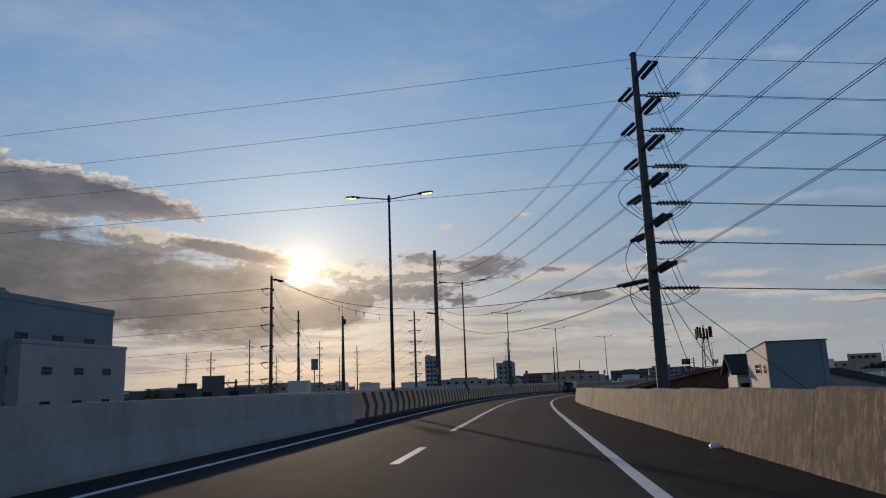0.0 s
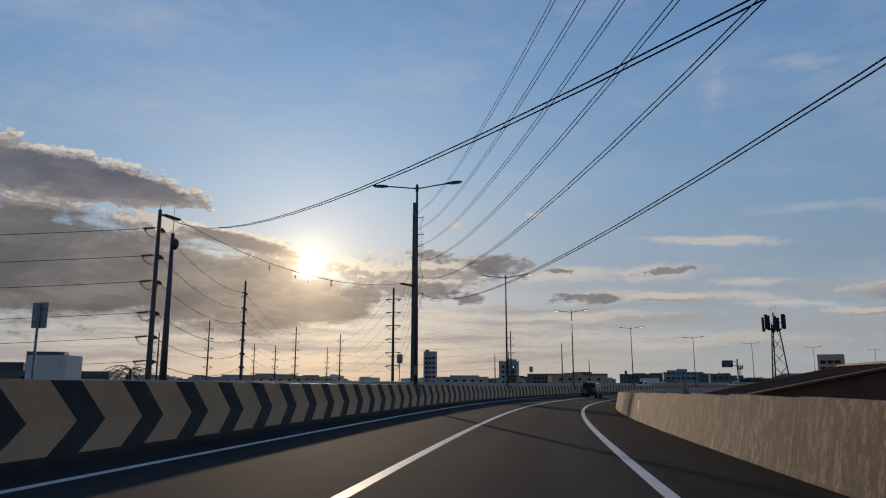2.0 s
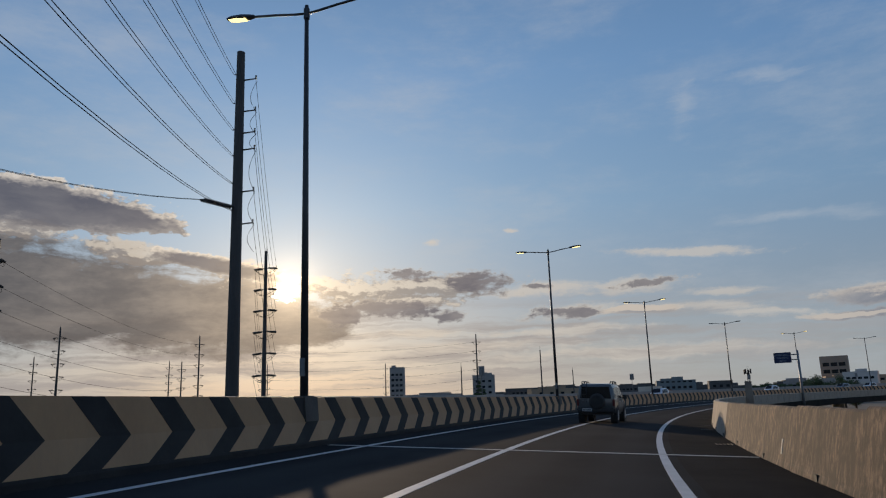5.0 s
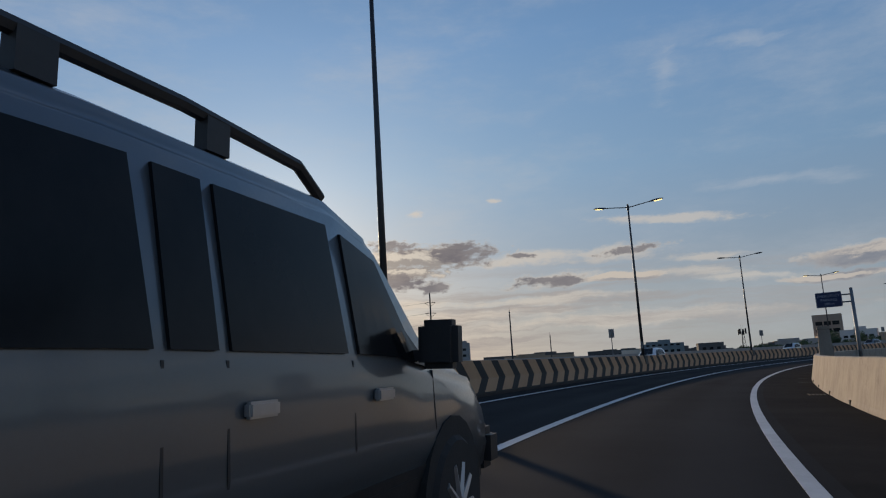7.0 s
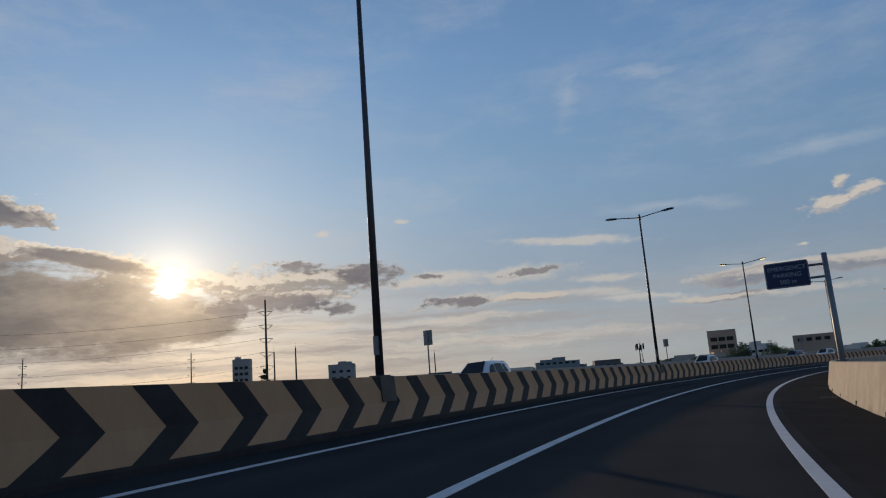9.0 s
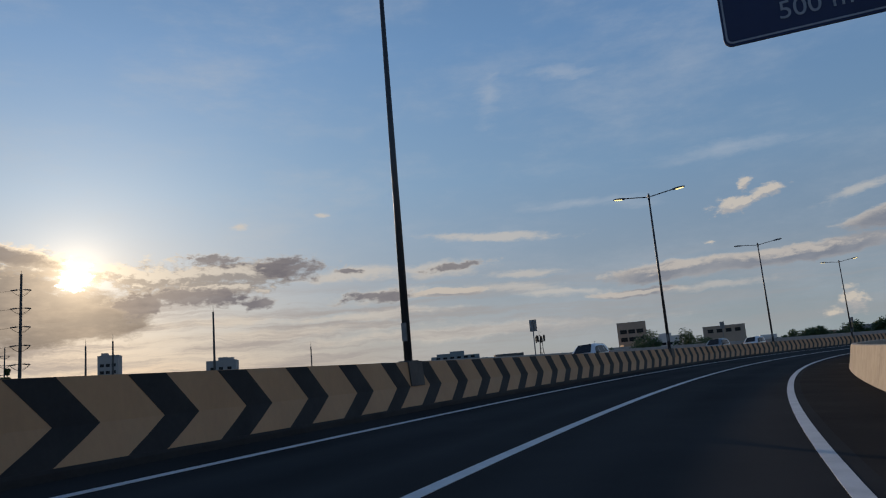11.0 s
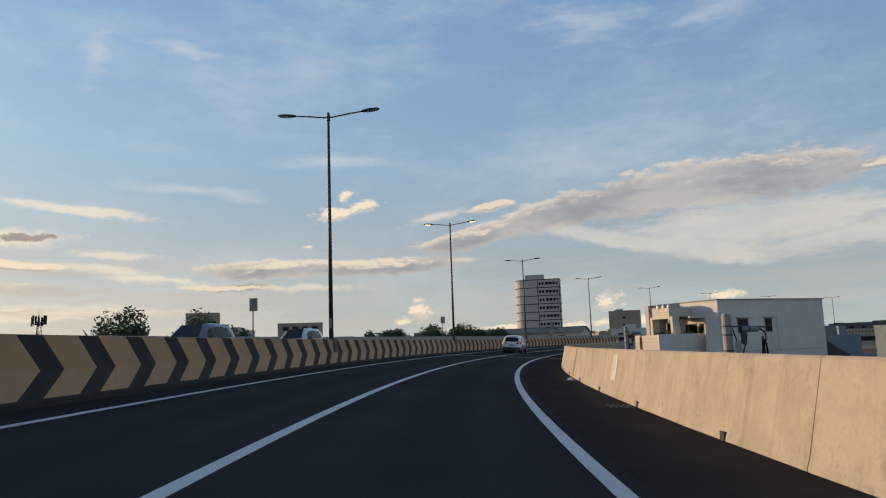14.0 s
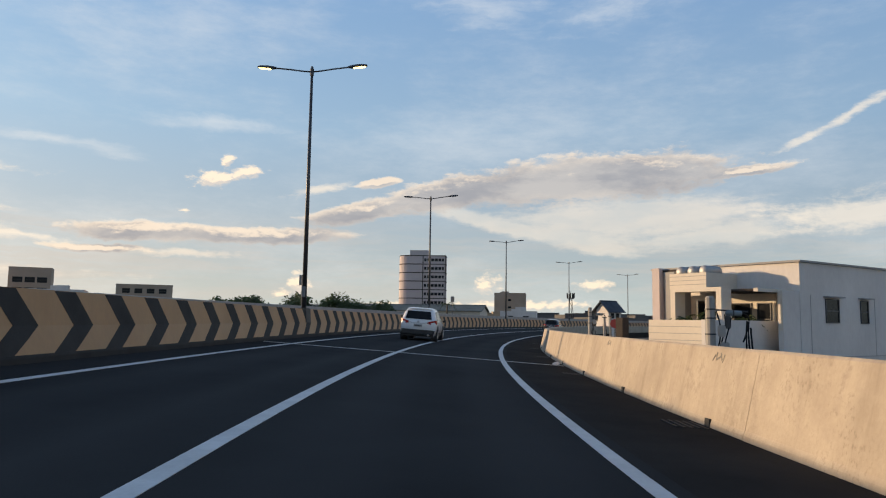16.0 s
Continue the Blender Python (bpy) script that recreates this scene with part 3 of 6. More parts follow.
        if smooth:
            for face in bm.faces:
                face.smooth = True
        bm.to_mesh(me)
        bm.free()
        me.materials.append(material)
        return me


def part(name, shape, material, parent, label="", smooth=False, bevel=0.0, m=None):
    ob = new(name, shape.mesh(name, material, smooth, bevel) if isinstance(shape, Shape) else shape)
    ob.parent = parent
    if m is not None:
        ob.matrix_basis = m
    if label:
        ob["label"] = label
    return ob


def thing(name, label, category, m=None, group="", kind=""):
    ob = new(name)
    if m is not None:
        ob.matrix_basis = m
    return tagged(ob, label, category, group, kind)


def solid(name, shape, material, label, category="", kind="", group="", smooth=False, bevel=0.0, m=None):
    ob = new(name, shape.mesh(name, material, smooth, bevel))
    if m is not None:
        ob.matrix_basis = m
    return tagged(ob, label, category, group, kind)


# ---- the road's line: u runs to the right of the median, s along it ----
S_GRID = np.arange(-260.0, 641.0, 1.0)
BEND = np.interp(S_GRID, np.arange(-60, 541, 40), [0.11, 0.11, 0.11, 1.83, 3.78, 3.94, 4.15, 3.54, 4.0, 3.76, 4.0, 4.03, 3.78, 3.59, 3.59, 3.59]) * 1e-3
GRADE = np.interp(S_GRID, np.arange(-60, 501, 80), [-0.86, -0.68, -0.63, -0.1, 0.1, -0.04, -0.21, -0.21]) * 0.01
BANK = np.tan(np.radians(np.interp(S_GRID, np.arange(-60, 501, 80), [-1.66, 0.13, 2.46, 2.35, 3.08, 4.14, 3.76, 3.59])))
ORIGIN = 260
HEAD = np.cumsum(BEND)
HEAD -= HEAD[ORIGIN]
ROAD_X, ROAD_Y, ROAD_Z = np.cumsum(np.sin(HEAD)), np.cumsum(np.cos(HEAD)), np.cumsum(GRADE)
ROAD_X, ROAD_Y, ROAD_Z = ROAD_X - ROAD_X[ORIGIN], ROAD_Y - ROAD_Y[ORIGIN], ROAD_Z - ROAD_Z[ORIGIN]


def heading(s):
    return float(np.interp(s, S_GRID, HEAD))


def at(s, u=0.0, dz=0.0):
    h = heading(s)
    return Vector((float(np.interp(s, S_GRID, ROAD_X)) + u * math.cos(h), float(np.interp(s, S_GRID, ROAD_Y)) - u * math.sin(h),
                   float(np.interp(s, S_GRID, ROAD_Z)) - u * float(np.interp(s, S_GRID, BANK)) + dz))


def placed(s, u=0.0, dz=0.0, turn=0.0, banked=True):
    """A pose on the road: x to the right, y ahead."""
    tilt = math.degrees(math.atan(float(np.interp(s, S_GRID, BANK)))) if banked else 0
    return Matrix.Translation(at(s, u, dz)) @ Matrix.Rotation(-heading(s) + radians(turn), 4, "Z") @ Matrix.Rotation(radians(tilt), 4, "Y")


def sweep(profile, s0, s1, step=2.0):
    n = max(2, int(round((s1 - s0) / step)) + 1)
    return Shape().loft([[at(s, u, z) for u, z in profile] for s in np.linspace(s0, s1, n)])


GROUND_Z = -6.5
# ---- setting ----
sheet = Shape().add([(-4500, -4500, GROUND_Z), (4500, -4500, GROUND_Z), (4500, 4500, GROUND_Z), (-4500, 4500, GROUND_Z)], [(0, 1, 2, 3)])
solid("ground", sheet, GROUND, "flat dusty ground under the elevated road", "ground", "structure")
TOP_U = [-8.6 + 0.43 * i for i in range(41)]
ROAD_PROFILE = [(u, 0) for u in TOP_U] + [(8.6, -0.9), (5, -1.6), (-5, -1.6), (-8.6, -0.9)]
road = solid("road", sweep(ROAD_PROFILE, -250, 630), ASPHALT, "dark asphalt deck of a curving elevated expressway", "road", "structure")
worn = road.data.attributes.new("worn", "FLOAT", "POINT")
wheel_paths = [max(math.exp(-((abs(u) - c) / 0.38) ** 2) for c in (2.3, 3.9, 5.8, 7.5)) for u, z in ROAD_PROFILE]
worn.data.foreach_set("value", np.tile(wheel_paths, len(road.data.vertices) // len(ROAD_PROFILE)))
for name, u0, u1 in (("shoulder_right", 8.6, 11.0), ("shoulder_left", -11.0, -8.6)):
    solid(name, sweep([(u0, 0), (u1, 0), (u1, -0.9), (u0, -0.9)], -250, 630), SHOULDER, "dusty dark asphalt shoulder beside the barrier", "shoulder", "structure")
for k, s in enumerate(range(-230, 640, 35)):
    h = at(s, 0, -1.6)
    pier = Shape().tube((h.x, h.y, GROUND_Z), (h.x, h.y, h.z), 1.1, 1.1, 12)
    tagged(solid("pier", pier, GREY_CONCRETE, "round concrete pier under the elevated road", "pier", group="bridge piers", smooth=False))


def stripe(name, u, s0, s1, w=0.16, label="white painted line on the asphalt"):
    solid(name, sweep([(u - w / 2, 0.004), (u + w / 2, 0.004), (u + w / 2, -0.02), (u - w / 2, -0.02)], s0, s1), LINE_PAINT, label, "lane line", "structure")


stripe("edge_line_left", 1.36, -250, 630, 0.15)
stripe("edge_line_right", 8.34, -250, 630, 0.17)
stripe("lane_line", 4.86, 21.2, 630, 0.17)
for s in range(-26, 20, 9):
    stripe("lane_dash", 4.83, s + 9.5 - 9, s + 12.8 - 9)
for u in (-1.36, -4.86, -8.34):
    stripe("far_lane_line", u, -250, 630, 0.16)
for s in (103.2, 303.3, 403.0):
    for k, (u0, u1) in enumerate(((0.4, 10.3), (-10.3, -0.4))):
        j = Shape().loft([[at(s + d, u, z) for d, z in ((-0.10, 0.006), (0.10, 0.006), (0.10, -0.05), (-0.10, -0.05))] for u in (u0, (u0 + u1) / 2, u1)])
        solid("expansion_joint", j, JOINT_GREY, "pale expansion joint strip across the deck", "expansion joint", "structure")

# median barrier: plain concrete, then tan paint with black chevrons
HB, HR = 1.16, 1.09
MEDIAN = [(-0.32, -0.05), (-0.32, 0.08), (-0.20, 0.58), (-0.15, HB), (0.15, HB), (0.20, 0.58), (0.32, 0.08), (0.32, -0.05)]
CHEV0, PITCH = 26.5, 1.75
solid("median_barrier_plain", sweep(MEDIAN, -250, CHEV0), GREY_CONCRETE, "plain grey concrete median barrier", "barrier", "structure")
painted = solid("median_barrier", sweep(MEDIAN, CHEV0, 630), TAN_PAINT, "tan painted concrete median barrier with black chevrons", "barrier", "structure")


def chevron(s, side=1):
    rings = []
    for z, u, shift in ((0.13, 0.308, -0.16), (0.37, 0.252, 0.26), (0.58, 0.203, 0.60), (0.87, 0.178, 0.30), (HB - 0.004, 0.155, 0.0)):
        rings.append([at(s + shift + d, side * (u + e), z) for d, e in ((0, 0.004), (0.68, 0.004), (0.68, -0.02), (0, -0.02))])
    return Shape().loft(rings)


rest = Shape()
for k in range(0, 342):
    s = CHEV0 + 1.2 + PITCH * k
    s += float(np.interp(s, (26, 51, 90, 160, 211, 228, 247, 265, 291, 330), (0.7, 0.71, 0.45, 0.72, 1.28, 1.11, 0.81, 0.88, 1.27, 1.3)))
    if s < 430:
        part("chevron", chevron(s), BLACK_PAINT, painted)
    elif s < 626:
        c = chevron(s)
        rest.add(c.v, c.f)
tagged(part("chevrons_far", rest, BLACK_PAINT, painted), kind="stuff")
# dark strip along the barrier's foot, same colour as the chevrons
part("base_band", sweep([(0.30, -0.02), (0.326, -0.02), (0.326, 0.09), (0.316, 0.135), (0.29, 0.135)], CHEV0, 628), BLACK_PAINT, painted, "dark band along the foot")

# outer parapets in panels
PANEL = 4.0


def parapet(name, u, side, material, aged, label):
    prof = [(0.0, -0.05), (0.015, 0.06), (0.035, 0.12), (0.19, HR - 0.03), (0.22, HR), (0.42, HR), (0.45, HR - 0.03), (0.45, -0.6), (0.0, -0.6)]
    length = PANEL - 0.035
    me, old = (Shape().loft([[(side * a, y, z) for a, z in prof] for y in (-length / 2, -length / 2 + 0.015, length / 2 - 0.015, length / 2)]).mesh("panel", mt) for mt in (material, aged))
    root = thing(name, label, "barrier", kind="structure")
    for s in np.arange(-238, 628, PANEL):
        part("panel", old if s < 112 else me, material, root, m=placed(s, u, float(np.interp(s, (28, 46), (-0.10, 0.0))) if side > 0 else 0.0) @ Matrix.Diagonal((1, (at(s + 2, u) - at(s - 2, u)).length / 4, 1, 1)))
    core = sweep([(u + side * 0.24, -0.5), (u + side * 0.32, HR - 0.22), (u + side * 0.40, HR - 0.22), (u + side * 0.40, -0.5)], -240, 628)
    part("core", core, SHOULDER, root, "dark joint filler")


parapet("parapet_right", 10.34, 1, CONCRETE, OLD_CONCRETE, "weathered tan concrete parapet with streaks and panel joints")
# drain holes and grates at the foot of the right-hand parapet, old paint patches on its face
for s in list(np.arange(74.4, 200, 4.75)) + list(np.arange(239.4, 330, 4.98)):
    solid("drain_hole", Shape().box(0.0, -0.08, 0.0, 0.08, 0.08, 0.11), RUBBER, "small dark drain hole at the parapet foot", "drain hole", "structure", m=placed(s, 10.335))
    if int(s) % 2:
        g = Shape()
        for k in range(5):
            g.box(-0.24 + k * 0.1, -0.35, 0.004, -0.20 + k * 0.1, 0.35, 0.016)
        solid("drain_grate", g, MAST_DARK, "rusty drain grate beside the parapet", "drain grate", "structure", m=placed(s, 10.05))
PATCH_WHITE = surface("patch_white", (0.50, 0.48, 0.43), (0.66, 0.63, 0.57), 0.8, big=2, small=14, bump=0.05)
PATCH_GREEN = surface("patch_green", (0.16, 0.26, 0.10), (0.24, 0.34, 0.14), 0.8, big=2, small=14, bump=0.05)
for s, z, w, h, mt, words in ((35.6, 0.42, 0.10, 0.26, PATCH_WHITE, "small white marker plate on the parapet"), (63.6, 0.62, 0.34, 0.36, PATCH_WHITE, "pale square patch on the parapet"), (101.0, 0.36, 0.10, 0.28, PATCH_WHITE, "small white marker plate on the parapet"),
                              (246.5, 0.92, 0.22, 0.14, PATCH_GREEN, "small green painted patch on the parapet"), (262.5, 0.66, 0.62, 0.60, JOINT_GREY, "grey upright repair patch on the parapet"), (313.5, 0.5, 0.1, 0.28, PATCH_WHITE, "small white marker plate on the parapet")):
    inset = 0.035 + 0.165 * (z - 0.12)
    lean = Matrix.Translation((inset, 0, z)) @ Matrix.Rotation(math.atan(0.165), 4, "Y")
    solid("wall_patch", Shape().box(-0.010, -w / 2, -h / 2, 0.03, w / 2, h / 2), mt, words, "wall patch", "structure", m=placed(s, 10.34) @ lean)
MARK_GREY = surface("sprayed_mark", (0.13, 0.125, 0.11), (0.20, 0.19, 0.165), 0.85, big=4, small=30, bump=0)
for s in (251.4, 285.2, 289.3, 296.6):
    for k in range(5):
        z = 0.93 + 0.02 * (k % 2)
        lean = Matrix.Translation((0.035 + 0.165 * (z - 0.12), 0.085 * k - 0.17, z)) @ Matrix.Rotation(math.atan(0.165), 4, "Y") @ Matrix.Rotation(radians((20, -35, 70, 0, 45)[k]), 4, "X")
        solid("paint_mark", Shape().box(-0.004, -0.012, -0.06, 0.01, 0.012, 0.06), MARK_GREY, "short grey sprayed stroke on the parapet", "paint mark", "structure", m=placed(s, 10.34) @ lean)
rnd = random.Random(8)
for k, (s, u) in enumerate(((304.0, 10.15), (303.6, 10.05), (11.8, 10.2), (36.0, 10.1), (270.0, 10.1))):
    bag = Shape()
    n = 7
    for j in range(4):
        r0 = (0.09, 0.11, 0.08, 0.02)[j]
        if j == 0:
            rings = []
        rings.append([(r0 * math.cos(2 * math.pi * i / n) * rnd.uniform(0.8, 1.4), r0 * math.sin(2 * math.pi * i / n) * rnd.uniform(0.7, 1.1), 0.03 * j) for i in range(n)])
    bag.loft(rings)
    solid("litter", bag, SIGN_WHITE, "crumpled pale litter on the shoulder", "litter", group="litter", m=placed(s, u, 0.002))
parapet("parapet_left", -10.34, -1, GREY_CONCRETE, GREY_CONCRETE, "grey concrete parapet on the far carriageway")


# ---- street lamps on the median ----
def street_lamp(lit):
    root = thing("street_lamp", "tall grey steel double-arm street lamp standing on the median barrier", "street lamp", group="street lamps on the median")
    part("base_plate", Shape().box(-0.17, -0.22, 0, 0.17, 0.22, 0.03), DARK_STEEL, root, bevel=0.005)
    part("haunch", Shape().loft([[(-0.235, -0.36, -0.58), (0.235, -0.36, -0.58), (0.235, 0.36, -0.58), (-0.235, 0.36, -0.58)],
                                 [(-0.19, -0.36, 0.006), (0.19, -0.36, 0.006), (0.19, 0.36, 0.006), (-0.19, 0.36, 0.006)]]), HAUNCH, root, "dark grey concrete haunch round the foot of the pole")
    part("pole", Shape().tube((0, 0, 0.03), (0, 0, 10.6), 0.105, 0.055, 12), DARK_STEEL, root, smooth=True)
    part("hatch", Shape().box(-0.07, -0.125, 0.5, 0.07, -0.095, 0.95), STEEL, root, bevel=0.008)
    part("collar", Shape().tube((0, 0, 10.2), (0, 0, 10.5), 0.085, 0.085, 12), DARK_STEEL, root)
    for side in (-1, 1):
        arm = Shape().line([(0, 0, 10.36), (side * 0.35, 0, 10.39), (side * 0.9, 0, 10.47), (side * 1.7, 0, 10.56)], 0.035, 8)
        part("arm", arm, DARK_STEEL, root, smooth=True)
        rings = []
        for x, w, z0, z1 in ((1.6, 0.05, 10.52, 10.60), (1.75, 0.10, 10.51, 10.63), (2.0, 0.15, 10.53, 10.66), (2.3, 0.14, 10.56, 10.67), (2.45, 0.07, 10.59, 10.65)):
            rings.append([(side * x, -w, z0 + 0.03), (side * x, -w * 0.6, z0), (side * x, w * 0.6, z0), (side * x, w, z0 + 0.03), (side * x, w * 0.5, z1), (side * x, -w * 0.5, z1)])
        head = part("luminaire", Shape().loft(rings), DARK_STEEL, root, "flat grey lamp head", smooth=False)
        part("lens", Shape().loft([[(side * x, -w, z), (side * x, w, z), (side * x, w, z - 0.025), (side * x, -w, z - 0.025)] for x, w, z in ((1.85, 0.08, 10.525), (2.15, 0.10, 10.55), (2.38, 0.07, 10.58))]),
             LENS_LIT if lit else LENS_OFF, head, "glowing yellow lens" if lit else "clear lens")
    return root


LAMPS = [2.0, 36.2, 69.7, 102.6, 138.1, 172.75, 209.1, 243.1, 277.4, 309.8, 342.5, 377.8, 412.5, 447.2, 481.1, 516, 551, 586]
UNLIT = {2.0, 69.7, 209.1, 277.4, 342.5, 377.8, 412.5, 447.2, 481.1, 516, 551, 586}
lamp_lit, lamp_dark = street_lamp(True), street_lamp(False)
lamp_lit.matrix_basis, lamp_dark.matrix_basis = placed(36.2, 0, HB, banked=False), placed(2.0, 0, HB, banked=False)
for s in LAMPS:
    if s not in (2.0, 36.2):
        copy_thing(lamp_dark if s in UNLIT else lamp_lit, placed(s, 0, HB, banked=False))


# ---- overhead lines ----
def insulator(p0, p1, sheds=14, r=0.13):
    """A string of porcelain sheds from p0 to p1."""
    prof = [(0.0, 0.03)]
    for i in range(sheds):
        w = (i + 0.5) / sheds
        prof += [(w - 0.34 / sheds, 0.035), (w - 0.10 / sheds, r * 0.6), (w, r), (w + 0.10 / sheds, r * 0.9), (w + 0.16 / sheds, 0.04)]
    prof.append((1.0, 0.03))
    return Shape().lathe(p0, p1, prof, 9)


def sagged(p, q, sag, n=18):
    p, q = Vector(p), Vector(q)
    return [p.lerp(q, k / n) + Vector((0, 0, -4 * sag * (k / n) * (1 - k / n))) for k in range(n + 1)]


def cable(p, q, sag, r=0.016, n=18, label="thin dark overhead power cable between poles"):
    ob = new("overhead_cable", Shape().line(sagged(p, q, sag, n), r, 5).mesh("overhead_cable", WIRE))
    return tagged(ob, label, "power cable", "overhead power cables")


def cable_pair(p, q, sag, gap=0.085, r=0.016):
    d = (Vector(q) - Vector(p)).cross(Vector((0, 0, 1))).normalized() * gap
    cable(Vector(p) + d, Vector(q) + d, sag, r)
    cable(Vector(p) - d, Vector(q) - d, sag, r)


def shaft(root, x, y, z1, r0, r1, n=10):
    part("shaft", Shape().tube((x, y, GROUND_Z), (x, y, z1), r0, r1, n), POLE_CONCRETE, root)


def arm_with_string(root, base, way, reach, string, drop=0.1, twin=True, sheds=14, r=0.13, gap=0.17):
    """A short steel arm from the pole and one or two insulator strings beyond it. Gives the outer end."""
    base, way = Vector(base), Vector(way).normalized()
    a = base + way * reach
    e = a + way * string + Vector((0, 0, -drop))
    side = way.cross(Vector((0, 0, 1))).normalized() * gap
    part("crossarm", Shape().tube(base, a, 0.05, 0.04, 6), DARK_STEEL, root)
    if string:
        for sg in ((-1, 1) if twin else (0,)):
            part("insulator", insulator(a + side * sg, e + side * sg, sheds, r), PORCELAIN, root, "string of dark porcelain insulator discs")
        part("yoke", Shape().tube(e - side * 1.3, e + side * 1.3, 0.035, 0.035, 6), DARK_STEEL, root)
    return e


# the tall pole by the parapet
TX, TY, TZ = 14.15, 37.75, 19.25
TOWER_LEVELS = (17.3, 15.2, 13.1, 11.0, 8.8, 6.3)
MX, MY, MZ = -9.1, 133.0, 26.5
M_LEVELS = (24.2, 21.7, 20.0, 18.7, 15.5, 13.1)
M_TIES = (24.7, 22.4, 20.3, 18.3, 16.2, 14.2)    # where the cables from the tall pole tie on
tower = thing("transmission_pole", "tall dark steel transmission pole crowded with insulators and jumper loops", "transmission pole", group="transmission poles")
shaft(tower, TX, TY, TZ, 0.38, 0.17, 12)
part("cap", Shape().tube((TX, TY, TZ), (TX, TY, TZ + 0.12), 0.22, 0.12, 12), DARK_STEEL, tower)
for z in (2.0, 4.2, 7.6, 10.0, 12.0, 14.2, 16.2):
    part("band", Shape().tube((TX, TY, z), (TX, TY, z + 0.12), 0.40 - 0.0082 * (z + 6.5), 0.40 - 0.0082 * (z + 6.5), 12), DARK_STEEL, tower)
for k in range(30):
    z = 1.5 + k * 0.58
    part("step_bolt", Shape().tube((TX - 0.55 * (k % 2) + 0.02, TY - 0.3, z), (TX + 0.55 - 0.55 * (k % 2), TY - 0.3, z), 0.012, 0.012, 5), DARK_STEEL, tower)
for k, z in enumerate(TOWER_LEVELS):
    o = Vector((TX, TY, z))
    to_m = Vector((MX - 0.42, MY, M_TIES[k])) - o if k < 5 else Vector((-42.75, 59.55, 3.0))
    e1 = arm_with_string(tower, o, to_m, 0.30, 2.3 if k == 5 else 1.8, 0.15, sheds=15, r=0.11, gap=0.20)
    e2 = arm_with_string(tower, o + Vector((0, 0, -0.5)), (1.0, 0.12, 0.0), 0.55, 1.8, 0.05, sheds=9, r=0.12, gap=0.20)
    e3 = arm_with_string(tower, o + Vector((0, 0, 0.3)), (0.335, -0.93, 0.142), 0.35, 1.7, 0.0, sheds=11, r=0.135, gap=0.21)
    if k < 5:
        cable_pair(e1, (MX - 0.42, MY, M_TIES[k]), 3.2)
    else:
        cable_pair(e1, (-27.4, 95.7, 16.5), 2.5)
        e4 = arm_with_string(tower, o + Vector((0.2, 0, -0.35)), Vector((MX - 0.42, MY, M_TIES[k])) - o, 0.3, 1.6, 0.1, sheds=11, r=0.12, gap=0.2)
        cable_pair(e4, (MX - 0.42, MY, M_TIES[k]), 3.0)
    cable_pair(e2, (150, 62, z + 1.5), 2.0)
    cable_pair(e3, e3 + Vector((0.335, -0.93, 0.15)) * 112, 0.5)
    for a, b, drop in ((e1, e2, 1.0), (e2, e3, 0.9)):
        for sg in (-0.14, 0.14):
            pts = [a.lerp(b, w) + Vector((sg, sg * 0.3, -4 * drop * w * (1 - w))) for w in np.linspace(0, 1, 13)]
            part("jumper", Shape().line(pts, 0.016, 5), WIRE, tower, "slack jumper cable")
# slack leads hanging from the pole
for z0, out, z1 in ((12.2, -1.7, 9.4), (9.5, -1.6, 4.9), (7.4, -1.5, 3.6)):
    pts = [Vector((TX + out * math.sin(math.pi * w) * 0.9, TY - 0.4 * math.sin(math.pi * w), z0 + (z1 - z0) * w)) for w in np.linspace(0, 1, 14)]
    part("lead", Shape().line(pts, 0.022, 5), WIRE, tower, "thick black hanging lead")
for z, zz in ((19.0, 19.6), (16.6, 16.4), (14.2, 15.2), (11.9, 13.0)):
    cable((TX, TY, z), (-120, 52, zz + 2.0), 0.7, 0.012, 24, "thin dark service wire across the road")
cable((TX, TY, 19.2), (TX + 28, -70, 31), 1.0)
cable((TX, TY, 19.2), (150, 62, 20.5), 2.0)
for dx, zg in ((6.0, 2.8), (9.0, 3.0), (16.0, 3.3)):
    cable((TX + 0.2, TY, 6.2), (TX + dx, TY + 14, GROUND_Z + zg), 0.1, 0.02, 8, "taut steel guy wire beside the tall pole")

# the pole beyond the far carriageway
mpole = thing("transmission_pole", "thick tall steel transmission pole with short arms along one side", "transmission pole", group="transmission poles")
shaft(mpole, MX, MY, MZ, 0.52, 0.30, 10)
for k, z in enumerate(M_LEVELS):
    part("crossarm", Shape().tube((MX, MY, z), (MX + 1.2, MY, z + 0.08), 0.07, 0.045, 6), DARK_STEEL, mpole)
    part("post_insulator", insulator((MX + 1.2, MY, z), (MX + 1.2, MY, z + 0.35), 4, 0.08), PORCELAIN, mpole)
    pts = [Vector((MX + 1.2 - 0.5 * math.sin(math.pi * w), MY + 0.3, z - (z - (M_LEVELS[k + 1] if k < 5 else z - 2)) * w)) for w in np.linspace(0, 1, 9)]
    part("drop_lead", Shape().line(pts, 0.018, 4), WIRE, mpole)
for z in M_TIES:
    part("tie", Shape().tube((MX - 0.2, MY, z), (MX - 0.46, MY - 0.05, z), 0.05, 0.04, 6), DARK_STEEL, mpole)
side_end = arm_with_string(mpole, (MX, MY, 14.3), (-19.5, -36, 0), 0.4, 2.6, 0.0)


